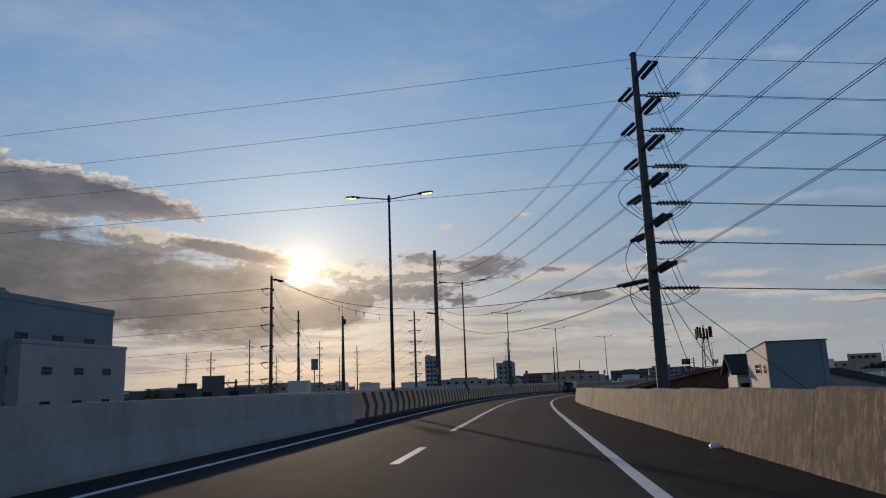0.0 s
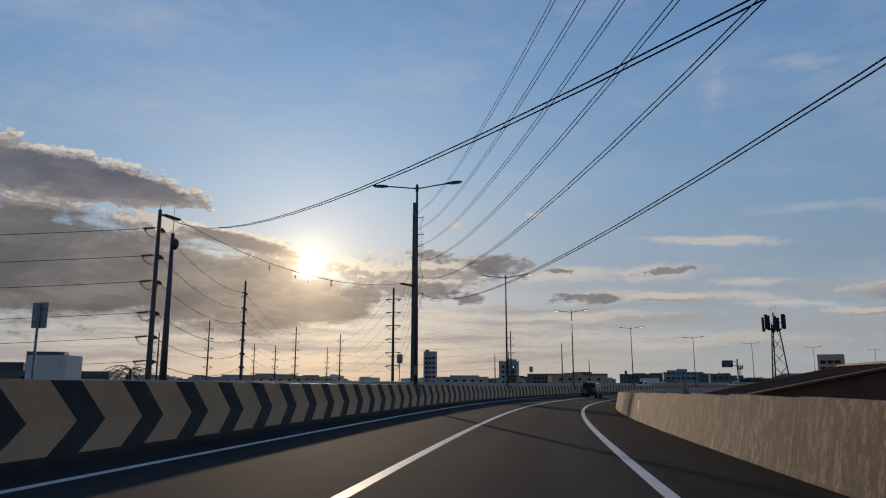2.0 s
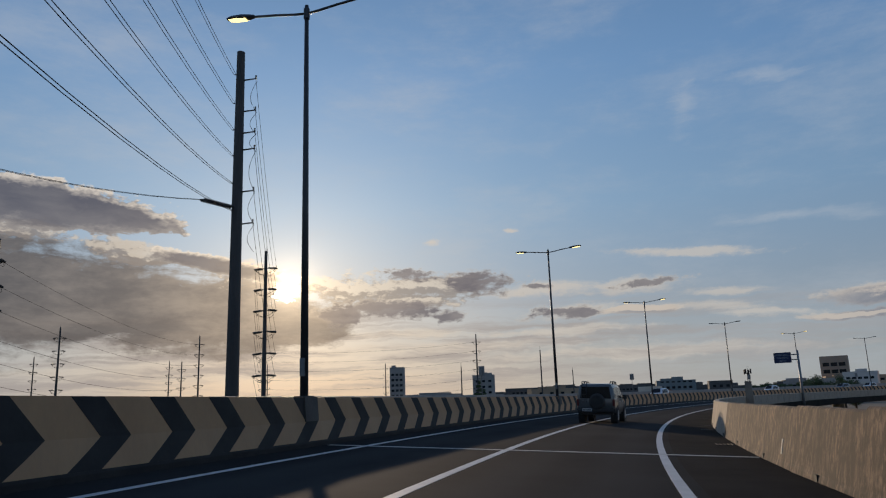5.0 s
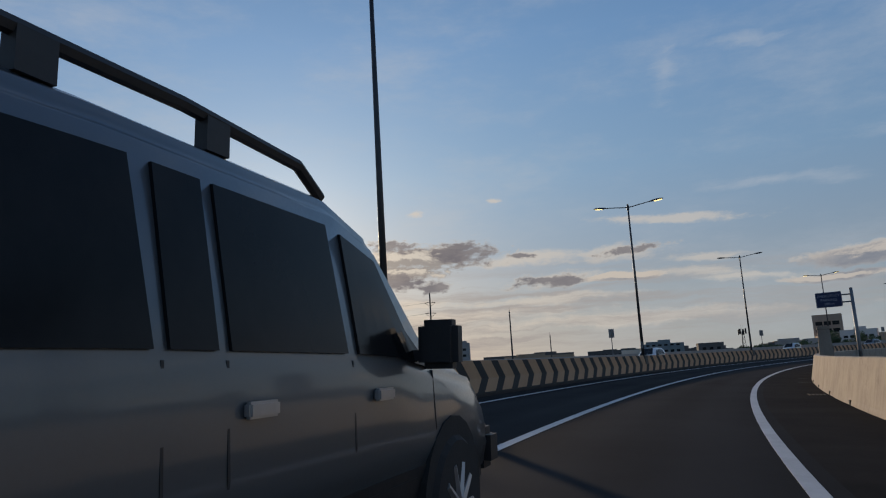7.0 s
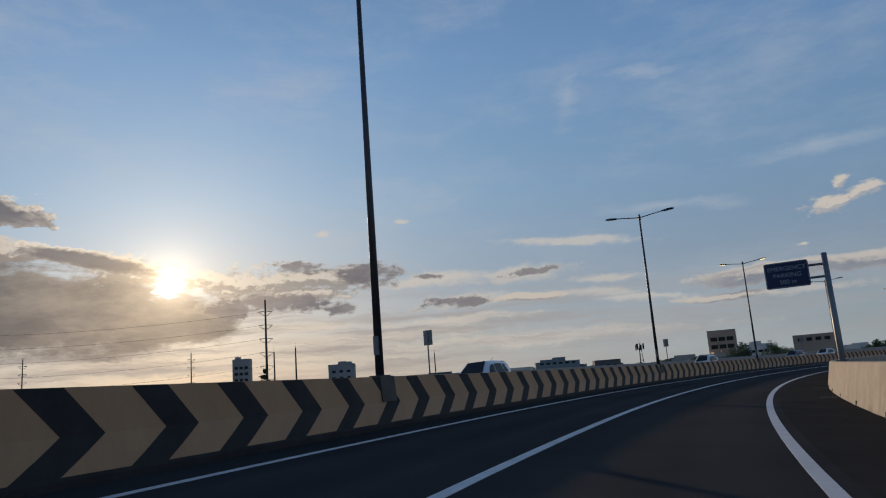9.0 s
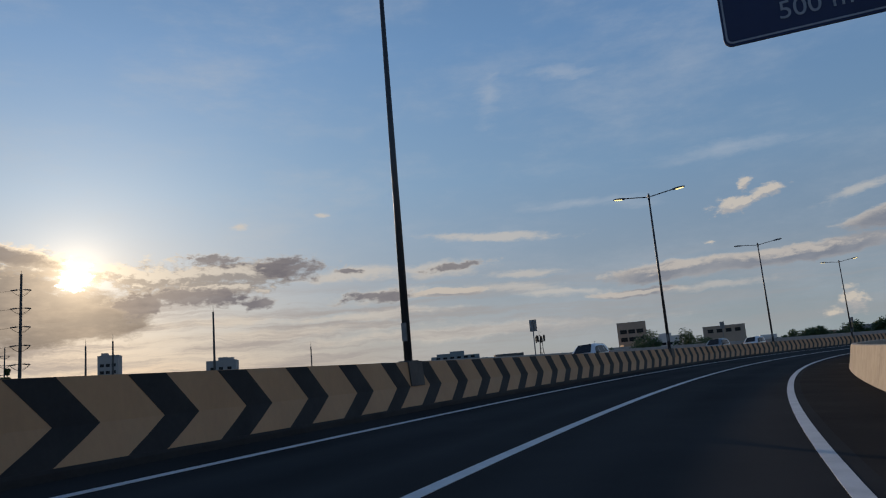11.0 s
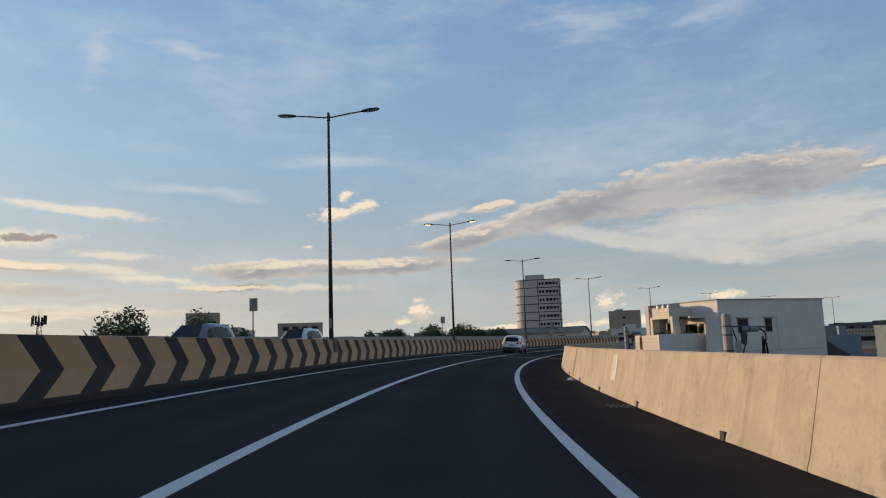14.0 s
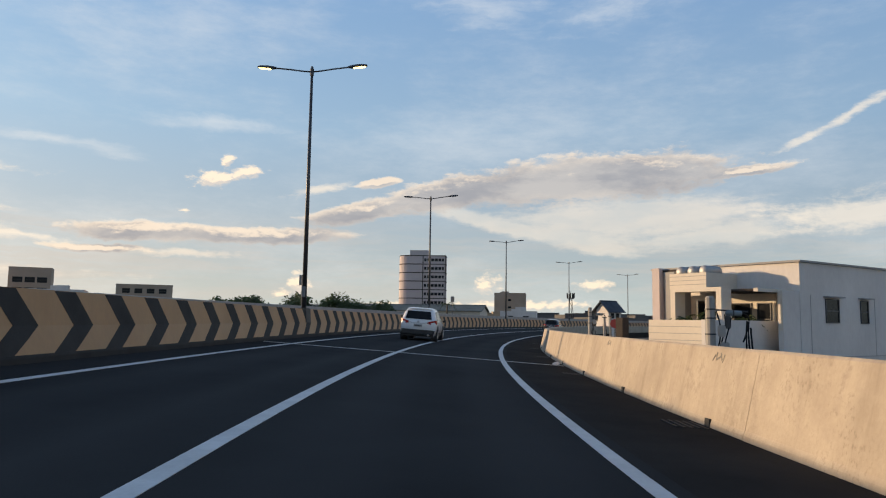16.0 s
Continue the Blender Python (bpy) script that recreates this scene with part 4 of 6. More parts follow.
def line_pole(x, y, z1, levels, ways, r0=0.34, r1=0.18, string=1.0):
    """A pole of the far line with strings at each level. Gives their outer ends, level by level and way by way."""
    root = thing("transmission_pole", "slim grey transmission pole with insulators at many levels", "transmission pole", group="transmission poles")
    shaft(root, x, y, z1, r0, r1, 8)
    part("tip", Shape().tube((x, y, z1), (x, y, z1 + 0.5), 0.03, 0.02, 5), DARK_STEEL, root)
    ends = []
    for z in levels:
        tips = [arm_with_string(root, (x, y, z), w, 0.45, string, 0.1, twin=True, sheds=7, r=0.13) for w in ways]
        side = Vector(ways[0]).cross(Vector((0, 0, 1))).normalized() * (r0 + 0.25)
        for sg in (-1, 1):
            pts = [tips[0].lerp(tips[1], w) + side * sg * math.sin(math.pi * w) + Vector((0, 0, -0.75 * math.sin(math.pi * w))) for w in np.linspace(0, 1, 9)]
            part("jumper", Shape().line(pts, 0.024, 4), WIRE, root, "slack jumper cable")
        ends.append(tips)
    return root, ends


P1 = (-28.6, 97.3, 17.4)
P2 = (-42.4, 152.8, 18.3)
QP = (-18.4, 166.0, 18.4)
LV = (15.6, 12.9, 10.4, 7.4, 5.1, 2.8)
way12 = (P2[0] - P1[0], P2[1] - P1[1], 0)
p1, ends1 = line_pole(*P1, LV, [(-1, -0.15, 0), way12])
p2, ends2 = line_pole(*P2, [z + 0.6 for z in LV], [(P1[0] - P2[0], P1[1] - P2[1], 0), (-28, 110, 0)])
top_end = arm_with_string(p1, (P1[0], P1[1], 17.0), (19.5, 36, -2), 0.4, 1.8, 0.1)
cable_pair(top_end, side_end, 2.2)
across_way = (side_end - top_end).cross(Vector((0, 0, 1))).normalized()
for k in (6, 8, 9, 11):
    c = sagged(top_end, side_end, 2.2)[k]
    pts = [c + across_way * 0.085 * math.cos(a) + Vector((0, 0, -0.8 * math.sin(a))) for a in np.linspace(0, math.pi, 11)]
    tagged(new("cable_spacer", Shape().line(pts, 0.028, 5).mesh("cable_spacer", WIRE)), "small looped spacer hanging from a power cable", "cable spacer", "cable spacers")
part("yoke_arm", Shape().tube((P1[0], P1[1], 16.6), (-27.4, 95.7, 16.5), 0.05, 0.05, 6), DARK_STEEL, p1)
for k in range(6):
    cable_pair(ends1[k][0], (-150, 80, LV[k] + 1), 2.0)
    cable_pair(ends1[k][1], ends2[k][0], 1.4)
R_POLES = [(-69.8, 263.9, 18.7), (-60.6, 285.9, 17.6), (-84.5, 285.5, 13.7), (0.4, 291.2, 18.6), (-81.1, 222.9, 17.5), (-86.0, 205.0, 13.0),
           (-110, 330, 17), (-95, 390, 18), (-140, 300, 18), (-45, 400, 17)]
for x, y, z in R_POLES:
    line_pole(x, y, z, [z - 2.2 - 2.6 * i for i in range(6)], [(1, 0.2, 0), (-1, -0.2, 0)], 0.30, 0.16, 0.8)
q, endsq = line_pole(*QP, [16.3 - 2.5 * i for i in range(6)], [(1, -0.2, 0), (-1, 0.2, 0)])
for k in range(6):
    cable((MX + 1.2, MY, M_LEVELS[k]), endsq[k][0], 0.9)
    cable(ends2[k][1], (-69.8, 263.9, 16.5 - 2.6 * k), 2.0, 0.02)
    cable(endsq[k][1], (-60.6, 285.9, 15.4 - 2.6 * k), 2.0, 0.02)
    cable((0.4, 291.2, 16.4 - 2.6 * k), (-60.6, 285.9, 15.4 - 2.6 * k), 1.2, 0.02)
for x, y, z in ((20.2, 333.8, 16.1), (-2, 345, 12.5), (-8, 347, 12.0), (38, 420, 12)):
    root = thing("slim_mast", "slim plain dark mast behind the road", "mast", group="slim masts")
    part("shaft", Shape().tube((x, y, GROUND_Z), (x, y, z), 0.30, 0.17, 8), POLE_CONCRETE, root)
    part("tip", Shape().tube((x, y, z), (x, y, z + 1.4), 0.06, 0.03, 6), DARK_STEEL, root)

# watch camera on a tapered pole by the far parapet
cc = thing("camera_pole", "tapered dark pole with a small watch camera on top", "camera pole")
b = at(64.2, -10.75, -1.0)
part("shaft", Shape().tube(b, b + Vector((0, 0, 9.0)), 0.20, 0.09, 10), DARK_STEEL, cc, smooth=True)
part("camera_dome", Shape().lathe(b + Vector((0.12, 0, 8.2)), b + Vector((0.12, 0, 8.75)), [(0, 0.10), (0.3, 0.20), (0.8, 0.20), (1, 0.05)], 10), PLASTIC, cc)
part("rod", Shape().tube(b + Vector((0, 0, 9.0)), b + Vector((0, 0, 10.3)), 0.02, 0.008, 6), DARK_STEEL, cc)
cab = b + Vector((-3.2, -3.2, 1.0))
solid("equipment_cabinet", Shape().box(cab.x - 0.9, cab.y - 0.6, GROUND_Z, cab.x + 0.9, cab.y + 0.6, cab.z + 2.1), WHITE_WALL, "tall pale equipment cabinet beside the camera pole", "cabinet", bevel=0.05)

# small signs on the far parapet, seen from behind
def post_sign():
    root = thing("road_sign", "small road sign on a steel post, seen from its grey back", "road sign", group="signs on the far parapet")
    part("post", Shape().tube((0, 0, 0.4), (0, 0, 3.7), 0.045, 0.045, 8), STEEL, root)
    part("panel", Shape().box(-0.30, 0.05, 2.85, 0.30, 0.075, 3.75), SIGN_BACK, root, bevel=0.008)
    for z in (3.05, 3.5):
        part("bracket", Shape().box(-0.28, 0.02, z, 0.28, 0.05, z + 0.05), STEEL, root)
    return root


sg = post_sign()
SIGNS = [55.8, 101.8, 150.6, 196.5, 245.2, 292.8, 339.5, 385.5]
for k, s in enumerate(SIGNS):
    m = placed(s, -10.6, 0, banked=False)
    if k == 0:
        sg.matrix_basis = m
    else:
        copy_thing(sg, m)

# ---- overhead direction sign ----
gantry = thing("overhead_sign", "blue overhead sign on a grey cantilever post beside the parapet", "overhead sign", placed(203.2, 0, 0, banked=False))
gz = at(203.2, 11.0).z - at(203.2, 0).z
part("post", Shape().tube((11.15, 0, gz - 2.5), (11.15, 0, gz + 7.0), 0.19, 0.15, 12), STEEL, gantry, smooth=True)
part("base_plate", Shape().box(10.85, -0.3, gz + 1.05, 11.45, 0.3, gz + 1.12), STEEL, gantry)
for z in (5.7, 6.4):
    part("arm", Shape().tube((11.15, 0, gz + z), (8.2, 0, gz + z), 0.07, 0.06, 8), STEEL, gantry)
for x in (8.3, 9.1, 9.9):
    part("bracket", Shape().box(x, -0.06, gz + 5.4, x + 0.06, 0.0, gz + 6.75), STEEL, gantry)
BX0, BX1, BZ0, BZ1 = 8.02, 10.30, gz + 5.30, gz + 6.76


def rounded(inset, radius):
    ring = []
    for cx, cz, a0 in ((BX1, BZ1, 0), (BX0, BZ1, 90), (BX0, BZ0, 180), (BX1, BZ0, 270)):
        px, pz = cx + (-1 if cx == BX1 else 1) * (inset + radius), cz + (-1 if cz == BZ1 else 1) * (inset + radius)
        ring += [(px + radius * math.cos(radians(a0 + a)), pz + radius * math.sin(radians(a0 + a))) for a in (0, 30, 60, 90)]
    return ring


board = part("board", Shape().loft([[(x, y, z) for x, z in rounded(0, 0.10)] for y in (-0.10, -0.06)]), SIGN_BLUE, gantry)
inner, outer = rounded(0.055, 0.06), rounded(0.03, 0.08)
rim = Shape()
for k in range(len(inner)):
    a, b = k, (k + 1) % len(inner)
    rim.add([(p[0], y, p[1]) for y in (-0.104, -0.10) for p in (inner[a], outer[a], outer[b], inner[b])], [(0, 1, 2, 3), (4, 7, 6, 5), (0, 4, 5, 1), (2, 6, 7, 3), (0, 3, 7, 4), (1, 5, 6, 2)])
part("border", rim, SIGN_LETTER_SHADED, board, "thin white border, coloured as in shade")


def lettering(text, size, x, z, parent):
    """A word in the built-in font, each letter a part of its own."""
    cu = bpy.data.curves.new("word", "FONT")
    cu.body, cu.size, cu.align_x, cu.extrude = text, size, "CENTER", 0.003
    tmp = new("word", cu)
    me = bpy.data.meshes.new_from_object(tmp.evaluated_get(bpy.context.evaluated_depsgraph_get()))
    bpy.data.objects.remove(tmp)
    bm = bmesh.new()
    bm.from_mesh(me)
    bmesh.ops.remove_doubles(bm, verts=bm.verts, dist=1e-5)
    left = set(bm.faces)
    while left:
        stack = [left.pop()]
        island = list(stack)
        while stack:
            for e in stack.pop().edges:
                for f in e.link_faces:
                    if f in left:
                        left.remove(f)
                        stack.append(f)
                        island.append(f)
        keep = Shape()
        for f in island:
            keep.add([v.co for v in f.verts], [tuple(range(len(f.verts)))])
        part("letter", keep, SIGN_LETTER_SHADED, parent, "white letter of the sign, coloured as in shade", m=pose(x, -0.106, z, 90, 0, 0))
    bm.free()


for text, z in (("EMERGENCY", 6.28), ("PARKING", 5.89), ("500 m", 5.51)):
    lettering(text, 0.35, 9.17, gz + z, board)


# ---- buildings ----
def window_on(root, o, ax, w, h, frame_mat=DARK_STEEL, rail=True):
    """A window with frame, pane and sill on a wall: o is its lower middle, ax the wall's level direction; the wall's outside is to the right of ax."""
    ax = Vector(ax).normalized()
    out = ax.cross(Vector((0, 0, 1)))
    m = Matrix((( ax.x, out.x, 0, o[0]), (ax.y, out.y, 0, o[1]), (0, 0, 1, o[2]), (0, 0, 0, 1)))
    t = min(0.06, w * 0.08)
    fr = Shape()
    for x0, z0, x1, z1 in ((-w / 2, 0, w / 2, t), (-w / 2, h - t, w / 2, h), (-w / 2, t, -w / 2 + t, h - t), (w / 2 - t, t, w / 2, h - t)):
        fr.box(x0, -0.05, z0, x1, 0.05, z1, m)
    if rail:
        fr.box(-w / 2 + t, -0.03, h * 0.48, w / 2 - t, 0.03, h * 0.48 + t, m)
    win = part("window", fr, frame_mat, root)
    part("pane", Shape().box(-w / 2 + t, -0.02, t, w / 2 - t, 0.008, h - t, m), GLASS_DARK, win)
    return win


def block(name, label, x, y, w, d, turn, z1, wall, category="building", group="", windows=(), parapet=0.4, roof=None, extra=True, seed=0):
    """A flat-roofed building with parapet. windows: (side 0..3, columns, rows, width, height, first sill, storey)."""
    root = thing(name, label, category, pose(x, y, 0, 0, 0, turn), group)
    part("wall", Shape().box(-w / 2, -d / 2, GROUND_Z, w / 2, d / 2, z1 - parapet), wall, root)
    t = 0.2
    rim = Shape()
    rim.box(-w / 2 - 0.06, -d / 2 - 0.06, z1 - parapet, w / 2 + 0.06, -d / 2 + t, z1)
    rim.box(-w / 2 - 0.06, d / 2 - t, z1 - parapet, w / 2 + 0.06, d / 2 + 0.06, z1)
    rim.box(-w / 2 - 0.06, -d / 2 + t, z1 - parapet, -w / 2 + t, d / 2 - t, z1)
    rim.box(w / 2 - t, -d / 2 + t, z1 - parapet, w / 2 + 0.06, d / 2 - t, z1)
    part("roof_parapet", rim, wall, root)
    part("roof", Shape().box(-w / 2 + t, -d / 2 + t, z1 - parapet, w / 2 - t, d / 2 - t, z1 - parapet + 0.05), roof or DARK_ROOF, root)
    if extra:
        r = random.Random(seed)
        for k in range(2):
            a, b2 = r.uniform(0.08, 0.2) * w, r.uniform(0.1, 0.25) * d
            cx, cy = r.uniform(-0.3, 0.3) * w, r.uniform(-0.25, 0.25) * d
            part("roof_house", Shape().box(cx - a, cy - b2, z1 - parapet + 0.05, cx + a, cy + b2, z1 + r.uniform(0.6, 2.0)), wall, root)
    for side, cols, rows, ww, wh, z0, step in windows:
        ax = ((1, 0, 0), (0, 1, 0), (-1, 0, 0), (0, -1, 0))[side]
        half, off = (w / 2, d / 2) if side % 2 == 0 else (d / 2, w / 2)
        out = Vector(ax).cross(Vector((0, 0, 1)))
        for i in range(cols):
            for j in range(rows):
                c = Vector(ax) * ((i + 0.5) / cols * 2 - 1) * half * 0.86 + out * off
                window_on(root, (c.x, c.y, z0 + j * step), ax, ww, wh)
    return root


def gable(name, label, x, y, w, d, turn, z_eave, z_ridge, wall, roof, category="house", group="", windows=()):
    """A house with a ridged roof; the ridge runs along its own x."""
    root = thing(name, label, category, pose(x, y, 0, 0, 0, turn), group)
    part("wall", Shape().add([(-w / 2, -d / 2, GROUND_Z), (w / 2, -d / 2, GROUND_Z), (w / 2, d / 2, GROUND_Z), (-w / 2, d / 2, GROUND_Z),
                              (-w / 2, -d / 2, z_eave), (w / 2, -d / 2, z_eave), (w / 2, d / 2, z_eave), (-w / 2, d / 2, z_eave),
                              (-w / 2, 0, z_ridge - 0.1), (w / 2, 0, z_ridge - 0.1)],
                             [(0, 3, 2, 1), (0, 1, 5, 4), (2, 3, 7, 6), (1, 2, 6, 9, 5), (3, 0, 4, 8, 7), (4, 5, 9, 8), (6, 7, 8, 9)]), wall, root)
    over, th = 0.5, 0.12
    for sgn in (-1, 1):
        slope = (z_ridge - z_eave) / (d / 2)
        e = (d / 2 + over)
        pts = [(-w / 2 - over, 0, z_ridge), (w / 2 + over, 0, z_ridge), (w / 2 + over, sgn * e, z_ridge - slope * e), (-w / 2 - over, sgn * e, z_ridge - slope * e)]
        part("roof", Shape().loft([pts, [(a, b2, c + th) for a, b2, c in pts]]), roof, root)
        for k in range(int(w / 0.9)):
            xx = -w / 2 + 0.45 + k * 0.9
            part("roof_rib", Shape().tube((xx, sgn * 0.1, z_ridge + th - slope * 0.1), (xx, sgn * e, z_ridge - slope * e + th), 0.04, 0.04, 5), roof, root)
    part("ridge_cap", Shape().tube((-w / 2 - over, 0, z_ridge + th), (w / 2 + over, 0, z_ridge + th), 0.12, 0.12, 6), roof, root)
    for side, cols, rows, ww, wh, z0, step in windows:
        ax = ((1, 0, 0), (0, 1, 0), (-1, 0, 0), (0, -1, 0))[side]
        half, off = (w / 2, d / 2) if side % 2 == 0 else (d / 2, w / 2)
        out = Vector(ax).cross(Vector((0, 0, 1)))
        for i in range(cols):
            c = Vector(ax) * ((i + 0.5) / cols * 2 - 1) * half * 0.8 + out * off
            window_on(root, (c.x, c.y, z0), ax, ww, wh)
    return root


# the white house by the parapet; its own x runs along the shaded side wall
house = thing("white_house", "white rendered two-storey house with a framed porch and roof tanks", "house", pose(132.7, 256.9, 0, 0, 0, -18))
part("wall", Shape().box(0, 0, GROUND_Z, 13.6, 9.2, 3.02), WHITE_WALL, house)
part("roof_edge", Shape().box(-0.12, -0.12, 3.02, 13.75, 0.12, 3.12), GREY_WALL, house, "thin grey roof edge")
part("roof_edge", Shape().box(-0.12, 0.12, 3.02, 0.12, 9.3, 3.12), GREY_WALL, house, "thin grey roof edge")
part("plaster_joint", Shape().box(0.9, -0.012, -1.75, 13.0, 0, -1.71), GREY_WALL, house)
for xx in (0.9, 7.2):
    part("plaster_joint", Shape().box(xx, -0.012, -1.71, xx + 0.04, 0, 1.4), GREY_WALL, house)
for xx, ww, z0, hh in ((2.9, 1.3, 0.0, 1.25), (6.1, 0.85, 0.0, 1.25), (3.0, 1.2, -4.9, 1.2), (6.1, 0.9, -4.9, 1.2)):
    window_on(house, (xx, 0, z0), (1, 0, 0), ww, hh)
    part("hood", Shape().box(xx - ww / 2 - 0.15, -0.3, z0 + hh + 0.06, xx + ww / 2 + 0.15, 0, z0 + hh + 0.13), GREY_WALL, house)
# porch faces towards the sun wear cream: sunlight tint put into white render
PX = -3.7
TX0 = -6.1
part("porch_base", Shape().box(TX0 + 0.02, 1.02, GROUND_Z, 0, 4.3, -1.2), WHITE_WALL, house)
part("porch_base", Shape().box(PX, 4.304, GROUND_Z, 0, 7.7, -1.2), WHITE_WALL, house)
part("side_parapet", Shape().box(TX0, 1.0, -1.2, -0.02, 1.2, 0.06), WHITE_WALL, house)
part("front_parapet", Shape().box(TX0, 1.2, -1.2, TX0 + 0.2, 4.3, 0.03), CREAM_AND_SUNLIT_WALL, house, "white clad parapet with level grooves, coloured as sunlit")
part("inner_parapet", Shape().box(TX0 + 0.2, 4.1, -1.2, PX, 4.3, 0.0), WHITE_WALL, house)
for z in (-0.3, -0.62, -0.94, -1.5, -1.9, -2.3):
    part("groove", Shape().box(TX0 - 0.012, 1.2, z, TX0, 4.3, z + 0.03), GREY_WALL, house)
part("lower_front", Shape().box(TX0, 1.0, GROUND_Z, TX0 + 0.2, 4.3, -1.204), CREAM_AND_SUNLIT_WALL, house)
part("corner_pillar", Shape().box(-1.45, 0.03, GROUND_Z, 0, 0.30, 1.55), WHITE_WALL, house)
# thin sheet that paints the pillar's sunlit front
part("sunlit_pillar_face", Shape().box(-1.474, 0.05, -0.4, -1.45, 0.28, 1.55), CREAM_AND_SUNLIT_WALL, house)
part("porch_beam", Shape().box(-3.0, 0.32, 1.45, -0.02, 0.55, 1.62), CREAM_AND_SUNLIT_WALL, house)
part("porch_slab", Shape().box(-2.9, 0.55, 1.5, 0, 3.4, 1.6), DARK_ROOF, house, "thin dark porch roof slab")
part("inner_wall", Shape().box(-0.3, 1.1, -1.2, -0.02, 8.6, 1.45), CREAM_AND_SUNLIT_WALL, house)
for yy, ww in ((1.75, 0.8), (3.2, 1.5)):
    window_on(house, (-0.3, yy, -0.7), (0, -1, 0), ww, 1.7)
window_on(house, (-1.6, 4.4, -0.9), (1, 0, 0), 1.2, 2.0)
part("portal_frame", Shape().box(PX, 1.84, 1.49, PX + 0.8, 4.91, 1.69), CREAM_AND_SUNLIT_WALL, house, "square white portal frame, coloured as sunlit")
for yy in (1.84, 4.61):
    part("portal_leg", Shape().box(PX, yy, -1.2, PX + 0.8, yy + 0.30, 1.49), CREAM_AND_SUNLIT_WALL, house)
part("upper_box", Shape().box(-2.6, 3.5, 1.70, -0.004, 5.85, 2.54), CREAM_AND_SUNLIT_WALL, house, "clad upper box")
for z in (1.92, 2.14, 2.36):
    part("groove", Shape().box(-2.612, 3.5, z, -2.6, 5.85, z + 0.025), GREY_WALL, house)
part("fin", Shape().box(-2.2, 6.9, GROUND_Z, -1.3, 7.4, 2.95), PINK_WALL, house, "tall pale fin wall")
part("fin", Shape().box(-2.0, 6.02, -1.2, -0.6, 6.7, 2.72), GREY_WALL, house, "grey panelled fin wall")
part("fin_cap", Shape().box(-1.9, 5.2, 2.73, -0.2, 7.2, 2.86), DARK_ROOF, house)
for yy in (3.95, 4.7, 5.45):
    part("roof_tank", Shape().lathe((-2.3, yy, 2.66), (-0.9, yy, 2.66), [(0, 0.08), (0.05, 0.26), (0.12, 0.30), (0.88, 0.30), (0.95, 0.26), (1, 0.08)], 14), TANK_STEEL, house, "shiny steel water tank", smooth=True)
    part("tank_stand", Shape().box(-2.0, yy - 0.24, 2.54, -1.2, yy + 0.24, 2.60), DARK_STEEL, house)
    part("tank_pipe", Shape().tube((-2.1, yy - 0.1, 2.9), (-1.0, yy - 0.1, 3.0), 0.02, 0.02, 5), STEEL, house)
part("gate_pillar", Shape().box(PX - 0.4, 7.9, GROUND_Z, PX + 0.1, 8.4, 0.15), DARK_ROOF, house)


def leaves(centre, radii, count, size, seed):
    """Many small leaf quads in an uneven crown."""
    r = random.Random(seed)
    sh = Shape()
    clumps = []
    while len(clumps) < 34:
        q = Vector((r.uniform(-1, 1), r.uniform(-1, 1), r.uniform(-0.9, 1)))
        if q.length < 0.95:
            clumps.append((q * 0.82, r.uniform(0.20, 0.40)))
    for k in range(count):
        c, cr = clumps[k % len(clumps)]
        d = Vector((r.gauss(0, 1), r.gauss(0, 1), r.gauss(0, 1))).normalized() * cr * r.uniform(0.35, 1.08)
        q = c + d
        q = Vector(centre) + Vector((q.x * radii[0], q.y * radii[1], q.z * radii[2]))
        a = Vector((r.gauss(0, 1), r.gauss(0, 1), r.gauss(0, 1))).normalized()
        b2 = a.orthogonal().normalized()
        s = size * r.uniform(0.6, 1.3)
        sh.add([q - a * s, q + b2 * s * 0.5, q + a * s, q - b2 * s * 0.5], [(0, 1, 2, 3)])
    return sh


def tree(x, y, z_top, spread, seed, label="broad green tree with a ragged dark crown", count=11000, size=0.17, crown=None):
    root = thing("tree", label, "tree", group="trees beside the road")
    r = random.Random(seed)
    base, h = Vector((x, y, GROUND_Z)), z_top - GROUND_Z
    fork = base + Vector((r.uniform(-0.3, 0.3), r.uniform(-0.3, 0.3), h * 0.45))
    part("trunk", Shape().tube(base, fork, 0.32, 0.22, 9), BARK, root)
    for k in range(6):
        a = k * 1.05 + r.uniform(-0.3, 0.3)
        tip = fork + Vector((math.cos(a) * spread * 0.6, math.sin(a) * spread * 0.6, h * r.uniform(0.25, 0.42)))
        mid = fork.lerp(tip, 0.5) + Vector((0, 0, 0.3))
        part("limb", Shape().tube(fork, mid, 0.15, 0.10, 6).tube(mid, tip, 0.10, 0.03, 6), BARK, root)
    ch = crown or h * 0.42
    part("crown", leaves((x, y, z_top - ch * 0.95), (spread, spread, ch), count, size, seed + 9), LEAF, root)
    return root


tree(88.5, 283.5, 3.5, 3.9, 11)
tree(95.5, 282.5, 3.3, 3.6, 12)
tree(100.5, 288.0, 2.2, 2.6, 13)
for k, (x, y, z) in enumerate(((176, 362, 4.6), (183, 357, 5.0), (190, 352, 4.4), (171, 366, 3.8), (196, 347, 3.6))):
    tree(x, y, z, 5.5, 20 + k, "far dense green tree behind the barrier", 9000, 0.33)
for k, (x, y, z) in enumerate(((-31, 70, 1.7), (-36, 78, 1.9), (-40, 86, 1.6), (-47, 95, 1.8), (-36, 100, 1.5))):
    tree(x, y, z, 2.6, 40 + k, "low bushy tree behind the far parapet", 2600, 0.24)


